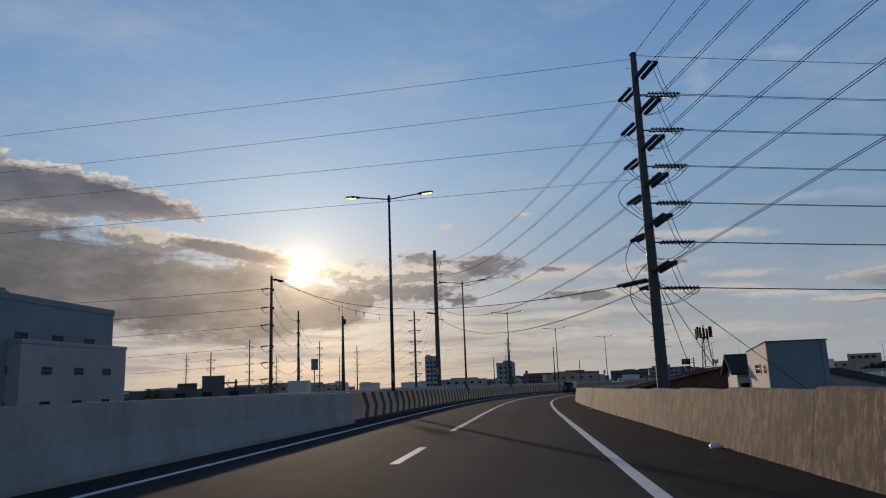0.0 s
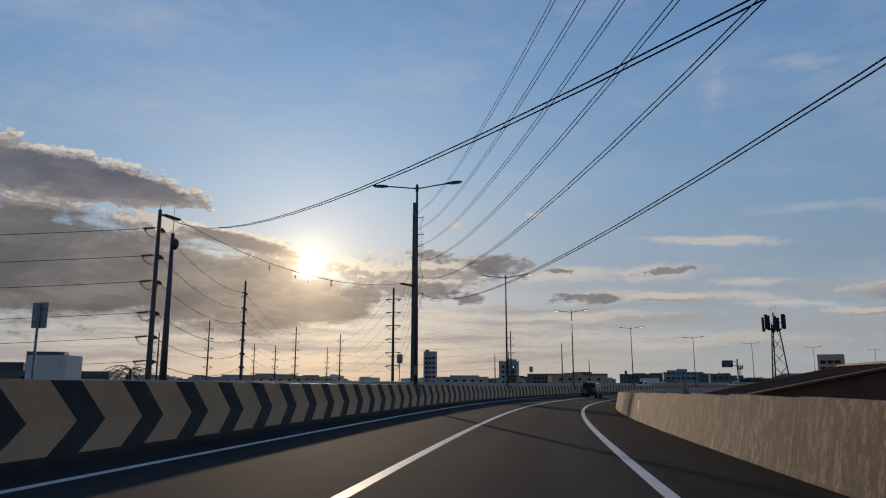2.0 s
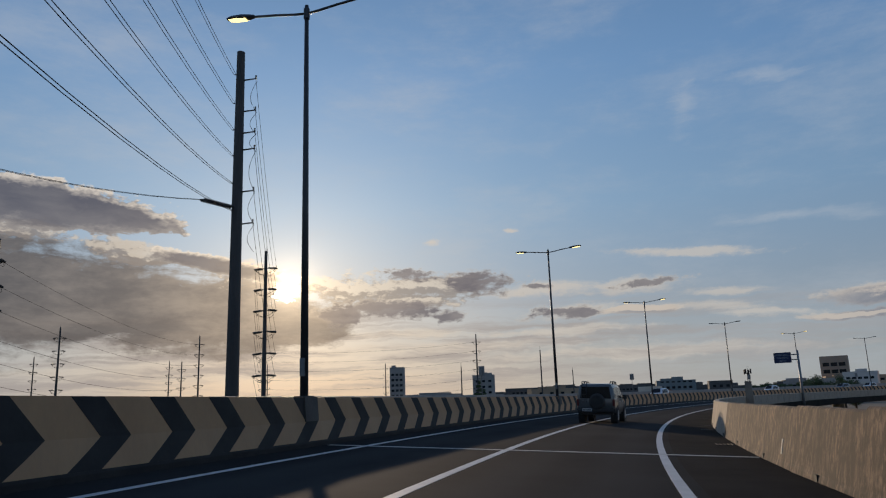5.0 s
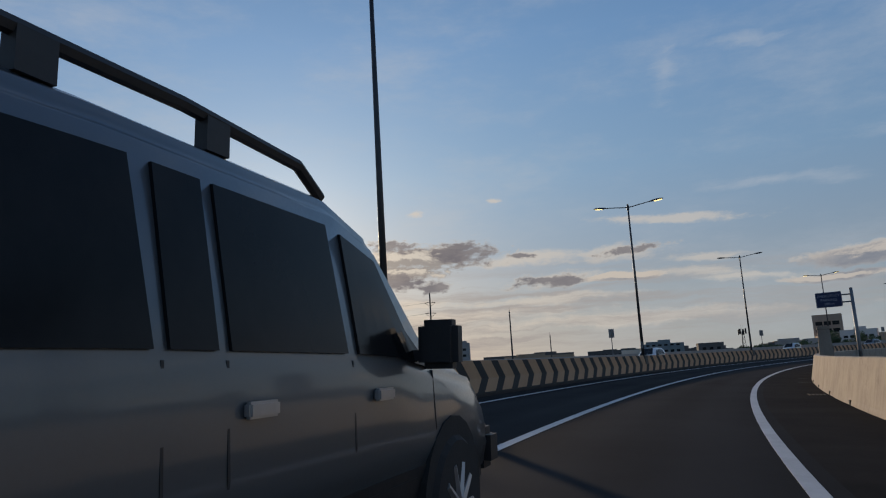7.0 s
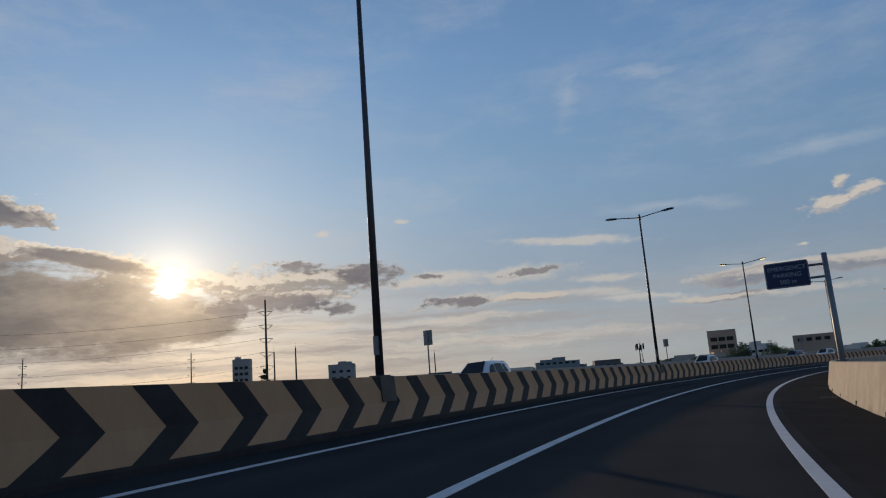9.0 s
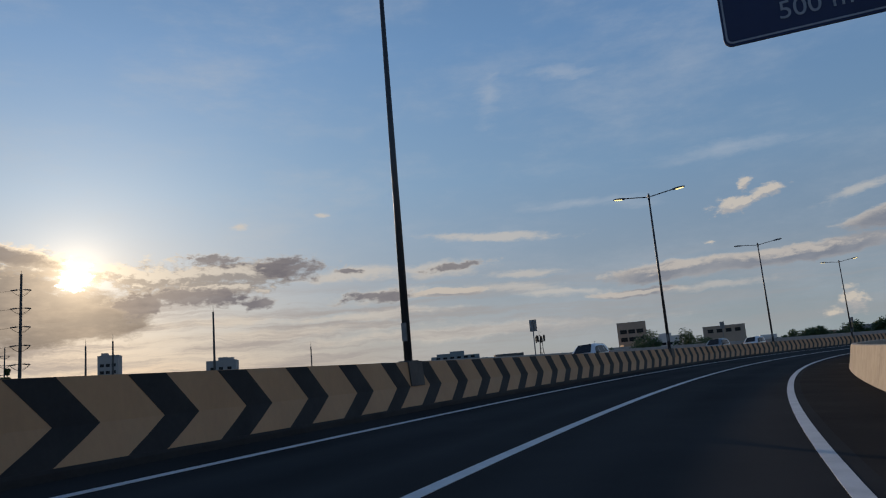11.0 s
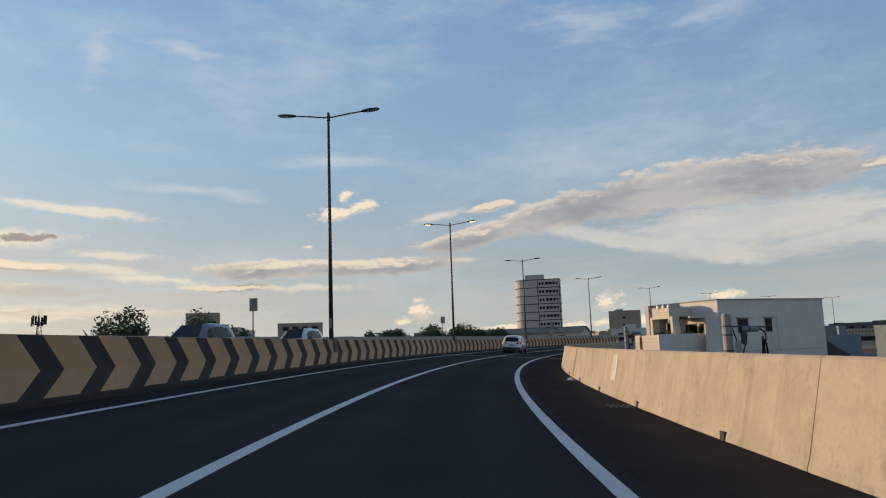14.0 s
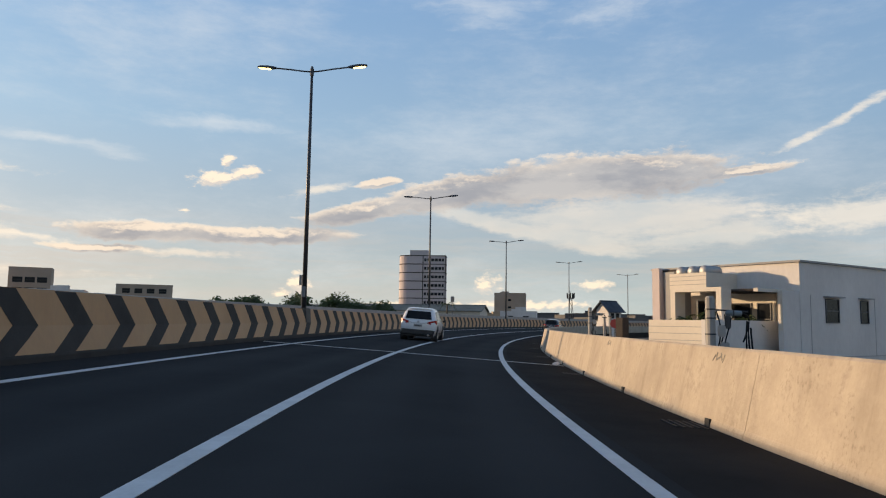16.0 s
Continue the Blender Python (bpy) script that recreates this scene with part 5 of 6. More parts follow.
for k, (x, y, z) in enumerate(((124, 446, 3.0), (131, 443, 3.6), (138, 440, 3.2), (146, 437, 3.9), (153, 433, 3.3), (160, 430, 3.0))):
    tree(x, y, z, 5.0, 80 + k, "far dark tree in a low row on the skyline", 3500, 0.42)


def conifer(x, y, z_top, seed):
    root = thing("conifer_tree", "dark tiered conifer standing before a line of poles", "tree", group="trees beside the road")
    h = z_top - GROUND_Z
    part("trunk", Shape().tube((x, y, GROUND_Z), (x, y, z_top - 0.4), 0.22, 0.04, 8), BARK, root)
    for k in range(7):
        w = k / 6
        z, spread = GROUND_Z + h * (0.42 + 0.54 * w), 3.1 * (1 - w) + 0.35
        part("branch_tier", leaves((x + 0.3 * math.sin(k * 2.1), y, z), (spread, spread, 0.42), 900, 0.20, seed + k), LEAF, root, "flat tier of dark needles")
    return root


conifer(1.1, 285.4, 5.3, 90)


def palm(x, y, z_top, seed, size=1.0):
    root = thing("palm_tree", "small palm with arching fronds above a wall", "palm tree", group="palms")
    r = random.Random(seed)
    part("trunk", Shape().tube((x, y, GROUND_Z), (x, y, z_top - 1.2 * size), 0.18 * size, 0.12 * size, 8), BARK, root)
    for k in range(14):
        a, up, ln = k * 0.45 + r.uniform(-0.1, 0.1), r.uniform(0.2, 1.2) * size, r.uniform(1.4, 2.0) * size
        sh = Shape()
        prev = Vector((x, y, z_top - 1.2 * size))
        spine = [prev + Vector((math.cos(a) * ln * w, math.sin(a) * ln * w, up * 1.4 * w - 1.5 * size * w * w)) for w in np.linspace(0, 1, 8)]
        sh.line(spine, 0.02, 4)
        side = Vector((-math.sin(a), math.cos(a), 0))
        for i in range(1, 8):
            for sg2 in (-1, 1):
                p = spine[i]
                tip = p + side * sg2 * 0.42 * size * (1.1 - i / 9) + Vector((math.cos(a), math.sin(a), -0.6)) * 0.2 * size
                sh.add([p, p + Vector((math.cos(a), math.sin(a), 0)) * 0.12 * size, tip], [(0, 1, 2)])
        part("frond", sh, LEAF, root)
    return root


for k, (x, y, z) in enumerate(((130.2, 260.4, 0.9), (130.9, 262.0, 0.7), (131.6, 259.2, 0.7), (131.0, 260.9, 0.5))):
    palm(x, y, z, 60 + k, 0.5)
palm(-25, 88, 3.0, 70)
palm(-27, 91, 2.6, 71)
palm(196, 330, 4.0, 72)

# utility post before the house
up = thing("utility_post", "short grey utility post with an arm, meter boxes and cables", "utility post", pose(116.76, 255.98, 0, 0, 0, -63), "utility posts")
part("post", Shape().tube((0, 0, GROUND_Z), (0, 0, 0.66), 0.19, 0.145, 12).tube((0, 0, 0.66), (0, 0, 0.72), 0.145, 0.10, 12), GREY_CONCRETE, up)
for z in (0.0, 0.28, -0.5):
    part("band", Shape().tube((0, 0, z), (0, 0, z + 0.05), 0.168, 0.166, 12), DARK_STEEL, up)
part("arm", Shape().tube((0, 0, 0.30), (1.12, 0, 0.24), 0.025, 0.025, 6), DARK_STEEL, up)
tube = part("splice_case", Shape().lathe((0.45, 0, 0.20), (0.95, 0, 0.18), [(0, 0.03), (0.06, 0.085), (0.5, 0.09), (0.94, 0.085), (1, 0.03)], 12), BLUE_WALL, up, "blue-grey cable splice case", smooth=True)
part("clamp", Shape().box(0.66, -0.1, 0.10, 0.70, 0.1, 0.30), DARK_STEEL, tube)
for x, z, w, h in ((0.20, -0.55, 0.22, 0.36), (0.26, -1.05, 0.26, 0.34), (0.42, -0.30, 0.16, 0.42)):
    part("meter_box", Shape().box(x, -0.22, z, x + w, -0.04, z + h), GREY_WALL if x < 0.4 else DARK_STEEL, up, bevel=0.03)
for k in range(6):
    x0 = (0.16, 0.30, 0.48, 1.04, 1.10, 1.16)[k]
    pts = [Vector((x0 + (0.12 if k < 3 else 0.03) * math.sin(5 * w + k), -0.12 - 0.03 * k, 0.25 - 0.1 * k % 3 - 2.0 * w)) for w in np.linspace(0, 1, 12)]
    part("cable", Shape().line(pts, 0.022 if k < 3 else 0.03, 5), WIRE, up)
pts = [Vector((0.95 + 0.18 * math.sin(math.pi * w), -0.05, 0.19 + 0.22 * math.sin(math.pi * w) - 0.9 * w)) for w in np.linspace(0, 1, 12)]
part("cable", Shape().line(pts, 0.025, 5), WIRE, up)
copy_thing(up, pose(92.9, 235.8, -0.22, 0, 0, -66))
copy_thing(up, pose(143.59, 274.07, 0.3, 0, 0, -60))
for s_post, u_post, z in ((331, 14.6, 0.2), (334.5, 15.2, 0.3)):
    x, y = at(s_post, u_post).xy
    root = thing("fence_post", "short grey post standing beyond the parapet", "post", group="posts beyond the parapet")
    part("shaft", Shape().tube((x, y, GROUND_Z), (x, y, z), 0.10, 0.09, 8), GREY_CONCRETE, root)
    part("cap", Shape().box(x - 0.13, y - 0.13, z, x + 0.13, y + 0.13, z + 0.06), DARK_STEEL, root)
RED_SIGN = surface("red_sign", (0.32, 0.04, 0.035), (0.42, 0.06, 0.05), 0.5, big=3, small=20, bump=0)
rs = thing("red_sign", "small faded red sign on a thin post beyond the parapet", "sign", pose(138.5, 269.6, 0, 0, 0, -62))
part("post", Shape().tube((0, 0, GROUND_Z), (0, 0, 0.0), 0.04, 0.04, 6), DARK_STEEL, rs)
part("panel", Shape().lathe((0, -0.06, -0.2), (0, -0.04, -0.2), [(0, 0.32), (1, 0.32)], 8), RED_SIGN, rs)

# a square column just beyond the parapet
col = thing("concrete_column", "tapered square concrete column beyond the parapet with bare bars", "column", pose(32.57, 157.22, 0, 0, 0, -22))
rings = [[(-w, -w, z), (w, -w, z), (w, w, z), (-w, w, z)] for w, z in ((0.36, GROUND_Z), (0.34, -0.6), (0.27, 0.95), (0.30, 0.97), (0.30, 1.10))]
part("shaft", Shape().loft(rings), POST_CONCRETE, col)
for x, y in ((-0.2, -0.2), (0.2, -0.2), (0.2, 0.2), (-0.2, 0.2), (0.0, 0.2)):
    part("rebar", Shape().tube((x, y, 1.10), (x + 0.03, y, 1.20), 0.012, 0.012, 5), MAST_DARK, col)

# mast towers with antenna panels
def antenna_tower(x, y, z_top, w, label):
    root = thing("antenna_tower", label, "antenna tower", group="antenna towers")
    h = z_top - 1.6
    legs = [Vector((x + a * w, y + b2 * w, GROUND_Z)) for a, b2 in ((-1, -1), (1, -1), (0, 1))]
    tops = [Vector((x + a * w * 0.25, y + b2 * w * 0.25, h)) for a, b2 in ((-1, -1), (1, -1), (0, 1))]
    for a, b2 in zip(legs, tops):
        part("leg", Shape().tube(a, b2, 0.11, 0.07, 6), MAST_DARK, root)
    for k in range(8):
        w0, w1 = k / 8, (k + 1) / 8
        for i in range(3):
            j = (i + 1) % 3
            part("brace", Shape().tube(legs[i].lerp(tops[i], w0), legs[j].lerp(tops[j], w1), 0.035, 0.035, 5), MAST_DARK, root)
    part("mast", Shape().tube((x, y, h - 1), (x, y, z_top), 0.12, 0.08, 8), MAST_DARK, root)
    part("platform", Shape().tube((x, y, z_top - 2.3), (x, y, z_top - 2.15), 0.9, 0.9, 12), MAST_DARK, root)
    for k in range(7):
        a = k * 2 * math.pi / 7
        c = Vector((x + 1.3 * math.cos(a), y + 1.3 * math.sin(a), 0))
        z0 = z_top - 2.2 - 0.3 * (k % 2)
        part("antenna_panel", Shape().box(c.x - 0.19, c.y - 0.15, z0, c.x + 0.19, c.y + 0.15, z0 + 1.9), MAST_DARK, root, bevel=0.03)
        part("bracket", Shape().tube((x, y, z0 + 0.8), (c.x, c.y, z0 + 0.8), 0.03, 0.03, 5), MAST_DARK, root)
    for k in range(4):
        part("whip", Shape().tube((x + 0.4 * math.cos(k * 1.6), y + 0.4 * math.sin(k * 1.6), z_top - 0.5), (x + 0.4 * math.cos(k * 1.6), y + 0.4 * math.sin(k * 1.6), z_top + 0.9), 0.015, 0.01, 4), MAST_DARK, root)
    return root


antenna_tower(39.2, 132.3, 9.9, 1.7, "braced dark antenna tower with phone panels above roofs")
antenna_tower(106.0, 391.0, 9.0, 1.2, "far slim antenna tower with phone panels")
antenna_tower(326.7, 376.8, 11.0, 1.2, "far slim antenna tower with phone panels")

# houses beside the first stretch
bl = thing("blue_house", "tall blue-grey rendered house with one cream wall", "house", pose(24.1, 52.1, 0, 0, 0, -3))
part("wall", Shape().add([(0, 0, GROUND_Z), (4.0, 0, GROUND_Z), (4.0, 5.6, GROUND_Z), (0, 5.6, GROUND_Z), (0, 0, 3.25), (4.0, 0, 3.25), (4.0, 5.6, 2.75), (0, 5.6, 2.75)],
                         [(0, 3, 2, 1), (0, 1, 5, 4), (1, 2, 6, 5), (2, 3, 7, 6), (3, 0, 4, 7), (4, 5, 6, 7)]), BLUE_WALL, bl)
part("roof", Shape().add([(-0.08, -0.08, 3.262), (4.08, -0.08, 3.262), (4.08, 5.7, 2.745), (-0.08, 5.7, 2.745), (-0.08, -0.08, 3.33), (4.08, -0.08, 3.33), (4.08, 5.7, 2.81), (-0.08, 5.7, 2.81)],
                         [(0, 3, 2, 1), (0, 1, 5, 4), (1, 2, 6, 5), (2, 3, 7, 6), (3, 0, 4, 7), (4, 5, 6, 7)]), DARK_ROOF, bl, "thin dark sloping roof sheet")
part("side_wall", Shape().add([(-0.04, 0, GROUND_Z), (-0.002, 0, GROUND_Z), (-0.002, 5.6, GROUND_Z), (-0.04, 5.6, GROUND_Z), (-0.04, 0, 3.25), (-0.002, 0, 3.25), (-0.002, 5.6, 2.75), (-0.04, 5.6, 2.75)],
                              [(0, 3, 2, 1), (0, 1, 5, 4), (1, 2, 6, 5), (2, 3, 7, 6), (3, 0, 4, 7), (4, 5, 6, 7)]), CREAM_AND_SUNLIT_WALL, bl, "cream painted side wall")
for yy, ww, hh in ((2.6, 1.5, 0.75), (0.75, 0.5, 0.62)):
    window_on(bl, (-0.04, yy, 1.05), (0, -1, 0), ww, hh)
part("drain_pipe", Shape().tube((3.7, -0.07, GROUND_Z), (3.7, -0.07, 3.1), 0.05, 0.05, 8), GREY_WALL, bl)
gable("dark_roof_house", "small house with a dark pitched roof and white gable", 24.75, 61.0, 1.5, 4.4, -6, 1.3, 2.5, WHITE_WALL, DARK_ROOF, windows=((0, 1, 1, 1.1, 0.9, -0.5, 3),))
part("roof_aerial", Shape().tube((0, 0, 0), (0, 0, 1.0), 0.015, 0.012, 5), DARK_STEEL, thing("roof_antenna", "thin television aerial on a dark roof", "antenna", pose(24.75, 61.0, 2.49)))
gable("long_shed", "long low shed with a rusty red sheet roof", 26.9, 78.0, 12, 18, 84, -0.1, 1.75, RUST_ROOF, RUST_ROOF, "shed")
gable("long_shed", "long low shed with a dark sheet roof", 52, 112.0, 30, 16, 62, -1.0, 1.2, GREY_WALL, DARK_ROOF, "shed")
left = block("apartment_house", "grey-blue concrete apartment house with small dark windows", -37.6, 51.0, 14, 20, 0, 9.0, BLUE_WALL, parapet=0.5, windows=((1, 4, 4, 1.4, 0.7, -2.6, 2.7), (0, 3, 4, 1.4, 0.7, -2.6, 2.7)), seed=3)
block("grey_annex", "lower grey annex beside the apartment house", -32.2, 54.5, 5.4, 14, 0, 5.6, GREY_WALL, parapet=0.3, extra=False, windows=((1, 3, 2, 1.2, 0.6, 0.4, 2.6), (0, 2, 2, 1.1, 0.6, 0.4, 2.6)))

block("low_house", "low flat-roofed house with a stair hut behind the far parapet", -36.5, 90.5, 15, 8, 24, 1.7, FAR_WALL, "house", "low houses", ((0, 4, 1, 1.3, 1.1, 0.2, 3),), seed=31)
tp = thing("utility_pole", "short dark pole with one cross beam behind the far parapet", "utility pole", pose(-29.06, 86.07, -0.85, 0, 0, 20))
part("shaft", Shape().tube((0, 0, GROUND_Z), (0, 0, 3.55), 0.16, 0.12, 8), MAST_DARK, tp)
part("beam", Shape().box(-1.7, -0.07, 3.05, 0.25, 0.07, 3.25), MAST_DARK, tp)
part("brace", Shape().tube((-1.1, 0, 3.05), (-0.1, 0, 2.0), 0.05, 0.05, 6), MAST_DARK, tp)
for x in (-1.5, -0.9):
    part("pin_insulator", insulator((x, 0, 3.25), (x, 0, 3.5), 3, 0.07), PORCELAIN, tp)

# the tall tower ahead
tw = thing("office_tower", "tall pale rounded tower with dark bands and window rows", "tower", pose(487, 586, 0, 0, 0, -54))
outline = [(-9 - 8 * math.cos(a), 8 * math.sin(a)) for a in np.linspace(math.pi / 2, -math.pi / 2, 13)] + [(17, -8), (17, 8)]
TOP = 46.5
part("wall", Shape().loft([[(a, b2, z) for a, b2 in outline] for z in (GROUND_Z, TOP)]), PINK_WALL, tw)
part("roof_house", Shape().box(-9, -5, TOP, 5, 5, TOP + 3.8), PINK_WALL, tw)
for j in range(8):
    z = TOP - 0.6 - j * 6.1
    part("band", Shape().loft([[(a * 1.008, b2 * 1.02, zz) for a, b2 in outline] for zz in (z, z + 0.6)]), DARK_ROOF, tw)
    for xx, ww in ((2.4, 1.6), (4.6, 1.6), (7.6, 2.2), (10.2, 2.2), (12.8, 2.0), (15.0, 1.4)):
        if j < 7:
            window_on(tw, (xx, -8.0, z - 3.7), (1, 0, 0), ww, 2.0, rail=False)
    part("floor_line", Shape().box(1.0, -8.06, z - 4.1, 16.6, -8.0, z - 3.9), GREY_WALL, tw)
part("edge_strip", Shape().box(0.4, -8.12, GROUND_Z, 1.0, -8.0, TOP), DARK_ROOF, tw)
part("edge_strip", Shape().box(16.6, -8.12, GROUND_Z, 17.1, -8.0, TOP), DARK_ROOF, tw)

# other far buildings that stand out
block("brown_building", "far brown concrete building with open dark storeys", 226, 592, 16.5, 15, -26, 20.5, BROWN_WALL, windows=((0, 3, 3, 3.9, 2.4, 4.6, 4.6), (3, 1, 3, 3.0, 0.8, 6, 4.6)), seed=5, extra=False)
block("tan_building", "low tan concrete building with a row of openings", 219, 480, 17.5, 11, -30, 10.4, BROWN_WALL, windows=((0, 4, 1, 2.4, 1.6, 7.4, 3),), seed=6, extra=False)
block("white_annex", "low white building with roof rails", 196, 492, 16, 12, -30, 8.0, WHITE_WALL, windows=((0, 5, 1, 2.0, 1.2, 4.0, 3),), seed=7)
block("grey_block", "plain grey four-storey block", 510, 525, 21, 18, -60, 19.6, BROWN_WALL, windows=((0, 1, 2, 2.2, 1.4, 9, 5.0), (3, 4, 3, 3.2, 0.5, 4.5, 4.6)), seed=8)
block("slab_tower", "far narrow pale tower with window rows", -70, 592, 10, 12, 5, 24.0, GREY_WALL, windows=((0, 3, 6, 2.0, 1.6, 0, 3.6),), seed=9)
block("hotel_block", "far blue-grey block with dark rooftop", 94, 470, 19, 14, -8, 6.4, BLUE_WALL, windows=((0, 6, 2, 1.6, 1.2, 2.2, 3.0),), seed=10)
block("hotel_block", "far low grey block", 115, 465, 11, 12, -10, 5.4, FAR_WALL, windows=((0, 3, 1, 1.6, 1.2, 2.2, 3.0),), seed=14, extra=False)
block("grey_building", "far grey building with a stepped roof", -8, 560, 14, 14, 0, 15.5, GREY_WALL, windows=((0, 3, 4, 2.0, 1.4, 0, 3.6),), seed=11)
block("long_block", "far long pale housing block", 40, 690, 70, 14, -4, 8.0, FAR_WALL, windows=((0, 18, 2, 2.0, 1.3, 0, 3.4),), seed=12)
block("long_block", "far long pale housing block", 110, 680, 50, 14, -8, 7.5, FAR_WALL, windows=((0, 14, 2, 2.0, 1.3, 0, 3.4),), seed=13)
gable("long_warehouse", "long low cream warehouse with a grey-green sheet roof", 215.8, 356.8, 34, 14, -61, 2.0, 3.3, CREAM_AND_SUNLIT_WALL, GREEN_ROOF, "warehouse", windows=((0, 8, 1, 1.8, 0.8, 0.5, 3),))
gable("blue_roof_house", "white house with a hipped blue-grey roof", 197.2, 298.7, 2.6, 2.8, -20, 1.91, 3.16, WHITE_WALL, SLATE_ROOF, windows=((0, 2, 1, 0.7, 0.8, 0.6, 3),))

# low houses on both sides, their roofs about level with the deck
rr = random.Random(21)
for k in range(46):
    s = rr.uniform(70, 420)
    u = rr.choice((1, 1, 1, -1)) * rr.uniform(26, 120)
    p = at(s, u)
    if (p - Vector((144, 260, 0))).length < 26 or (p - Vector((94, 248, 0))).length < 22 or u < 0 and s < 100:
        continue
    top = rr.uniform(-2.6, 0.4) + (abs(u) - 26) * 0.012
    mats = rr.choice(((GREY_WALL, DARK_ROOF), (WHITE_WALL, RUST_ROOF), (CREAM_AND_SUNLIT_WALL, DARK_ROOF), (BLUE_WALL, GREY_WALL)))
    if k % 3:
        gable("low_house", "low house with a sheet roof below the deck", p.x, p.y, rr.uniform(8, 16), rr.uniform(6, 9), rr.uniform(0, 180), top - 1.6, top, *mats, group="low houses", windows=((0, 2, 1, 1.2, 1.1, top - 3.4, 3), (2, 2, 1, 1.2, 1.1, top - 3.4, 3)))
    else:
        block("low_house", "low flat-roofed house below the deck", p.x, p.y, rr.uniform(7, 13), rr.uniform(6, 10), rr.uniform(0, 180), top + 0.8, mats[0], "house", "low houses", ((0, 2, 1, 1.2, 1.1, top - 1.6, 3), (2, 2, 1, 1.2, 1.1, top - 1.6, 3)), seed=k)

# the far skyline
for k in range(230):
    az = radians(rr.uniform(-100, 62))
    d = rr.uniform(420, 1300)
    x, y = 40 - math.sin(az) * d, 140 + math.cos(az) * d
    w, h = rr.uniform(14, 50), (rr.uniform(0.5, 4) + d * rr.uniform(0.001, 0.0055)) * (1.0 if rr.random() < 0.95 else 1.6)
    block("far_building", "far low city building on the skyline", x, y, w, rr.uniform(10, 20), math.degrees(az) + rr.uniform(-20, 20), h, rr.choice((FAR_WALL, FAR_WALL, GREY_WALL, TAN_WALL, WHITE_WALL)),
          group="far city buildings", windows=((0, max(2, int(w / 7)), 1, 2.4, 1.5, h - 3.6, 3.4),) if d < 800 else (), seed=k)


# ---- vehicles ----
def wheel(root, x, y, r, w, side):
    tyre = part("wheel", Shape().lathe((x - w / 2, y, r), (x + w / 2, y, r), [(0, r * 0.62), (0.0, r * 0.9), (0.15, r), (0.85, r), (1.0, r * 0.9), (1.0, r * 0.62)], 22), RUBBER, root, "black tyre on an alloy rim")
    ox = x + side * (w / 2 - 0.03)
    part("rim", Shape().lathe((ox - side * 0.05, y, r), (ox + side * 0.012, y, r), [(0, r * 0.63), (1, r * 0.63)], 20), DARK_STEEL, tyre)
    sp = Shape()
    for k in range(10):
        a = 2 * math.pi * k / 10
        e = Vector((0, math.cos(a), math.sin(a)))
        c = Vector((ox + side * 0.02, y, r))
        sp.tube(c + e * r * 0.12, c + e * r * 0.6, 0.030, 0.022, 6)
    sp.tube((ox, y, r), (ox + side * 0.04, y, r), 0.07, 0.06, 10)
    part("spokes", sp, ALLOY, tyre)


def skin_at(stations, y, k):
    """A point on the right-hand skin: y along the car, k up the ring (0 sill ... 4 roof)."""
    ys = [st[0] for st in stations]
    ring = []
    for c in range(5):
        ring.append((float(np.interp(y, ys, [st[1][c][0] for st in stations])), float(np.interp(y, ys, [st[1][c][1] for st in stations]))))
    i = min(int(k), 3)
    f = k - i
    return Vector((ring[i][0] * (1 - f) + ring[i + 1][0] * f, y, ring[i][1] * (1 - f) + ring[i + 1][1] * f))


def panel_on(stations, ys, k0, k1, side, lift=0.012, thick=0.02):
    """A thin panel that lies on the skin between two heights k over the lengths ys; k may be a pair for each end."""
    rings = []
    n = 7
    for i in range(n):
        w = i / (n - 1)
        y0, y1 = ys[0] + (ys[1] - ys[0]) * w, ys[2] + (ys[3] - ys[2]) * w
        a, b2 = skin_at(stations, y0, k0), skin_at(stations, y1, k1)
        m = skin_at(stations, (y0 + y1) / 2, (k0 + k1) / 2)
        ring = []
        for q, dx in ((a, lift), (m, lift), (b2, lift), (b2, -thick), (m, -thick), (a, -thick)):
            ring.append((side * (q.x + dx), q.y, q.z))
        rings.append(ring)
    return Shape().loft(rings)


def body_shape(stations):
    rings = []
    for y, ring in stations:
        right = [(x, y, z) for x, z in ring]
        rings.append(right + [(-x, y, z) for x, y, z in reversed(right)])
    return Shape().loft(rings)


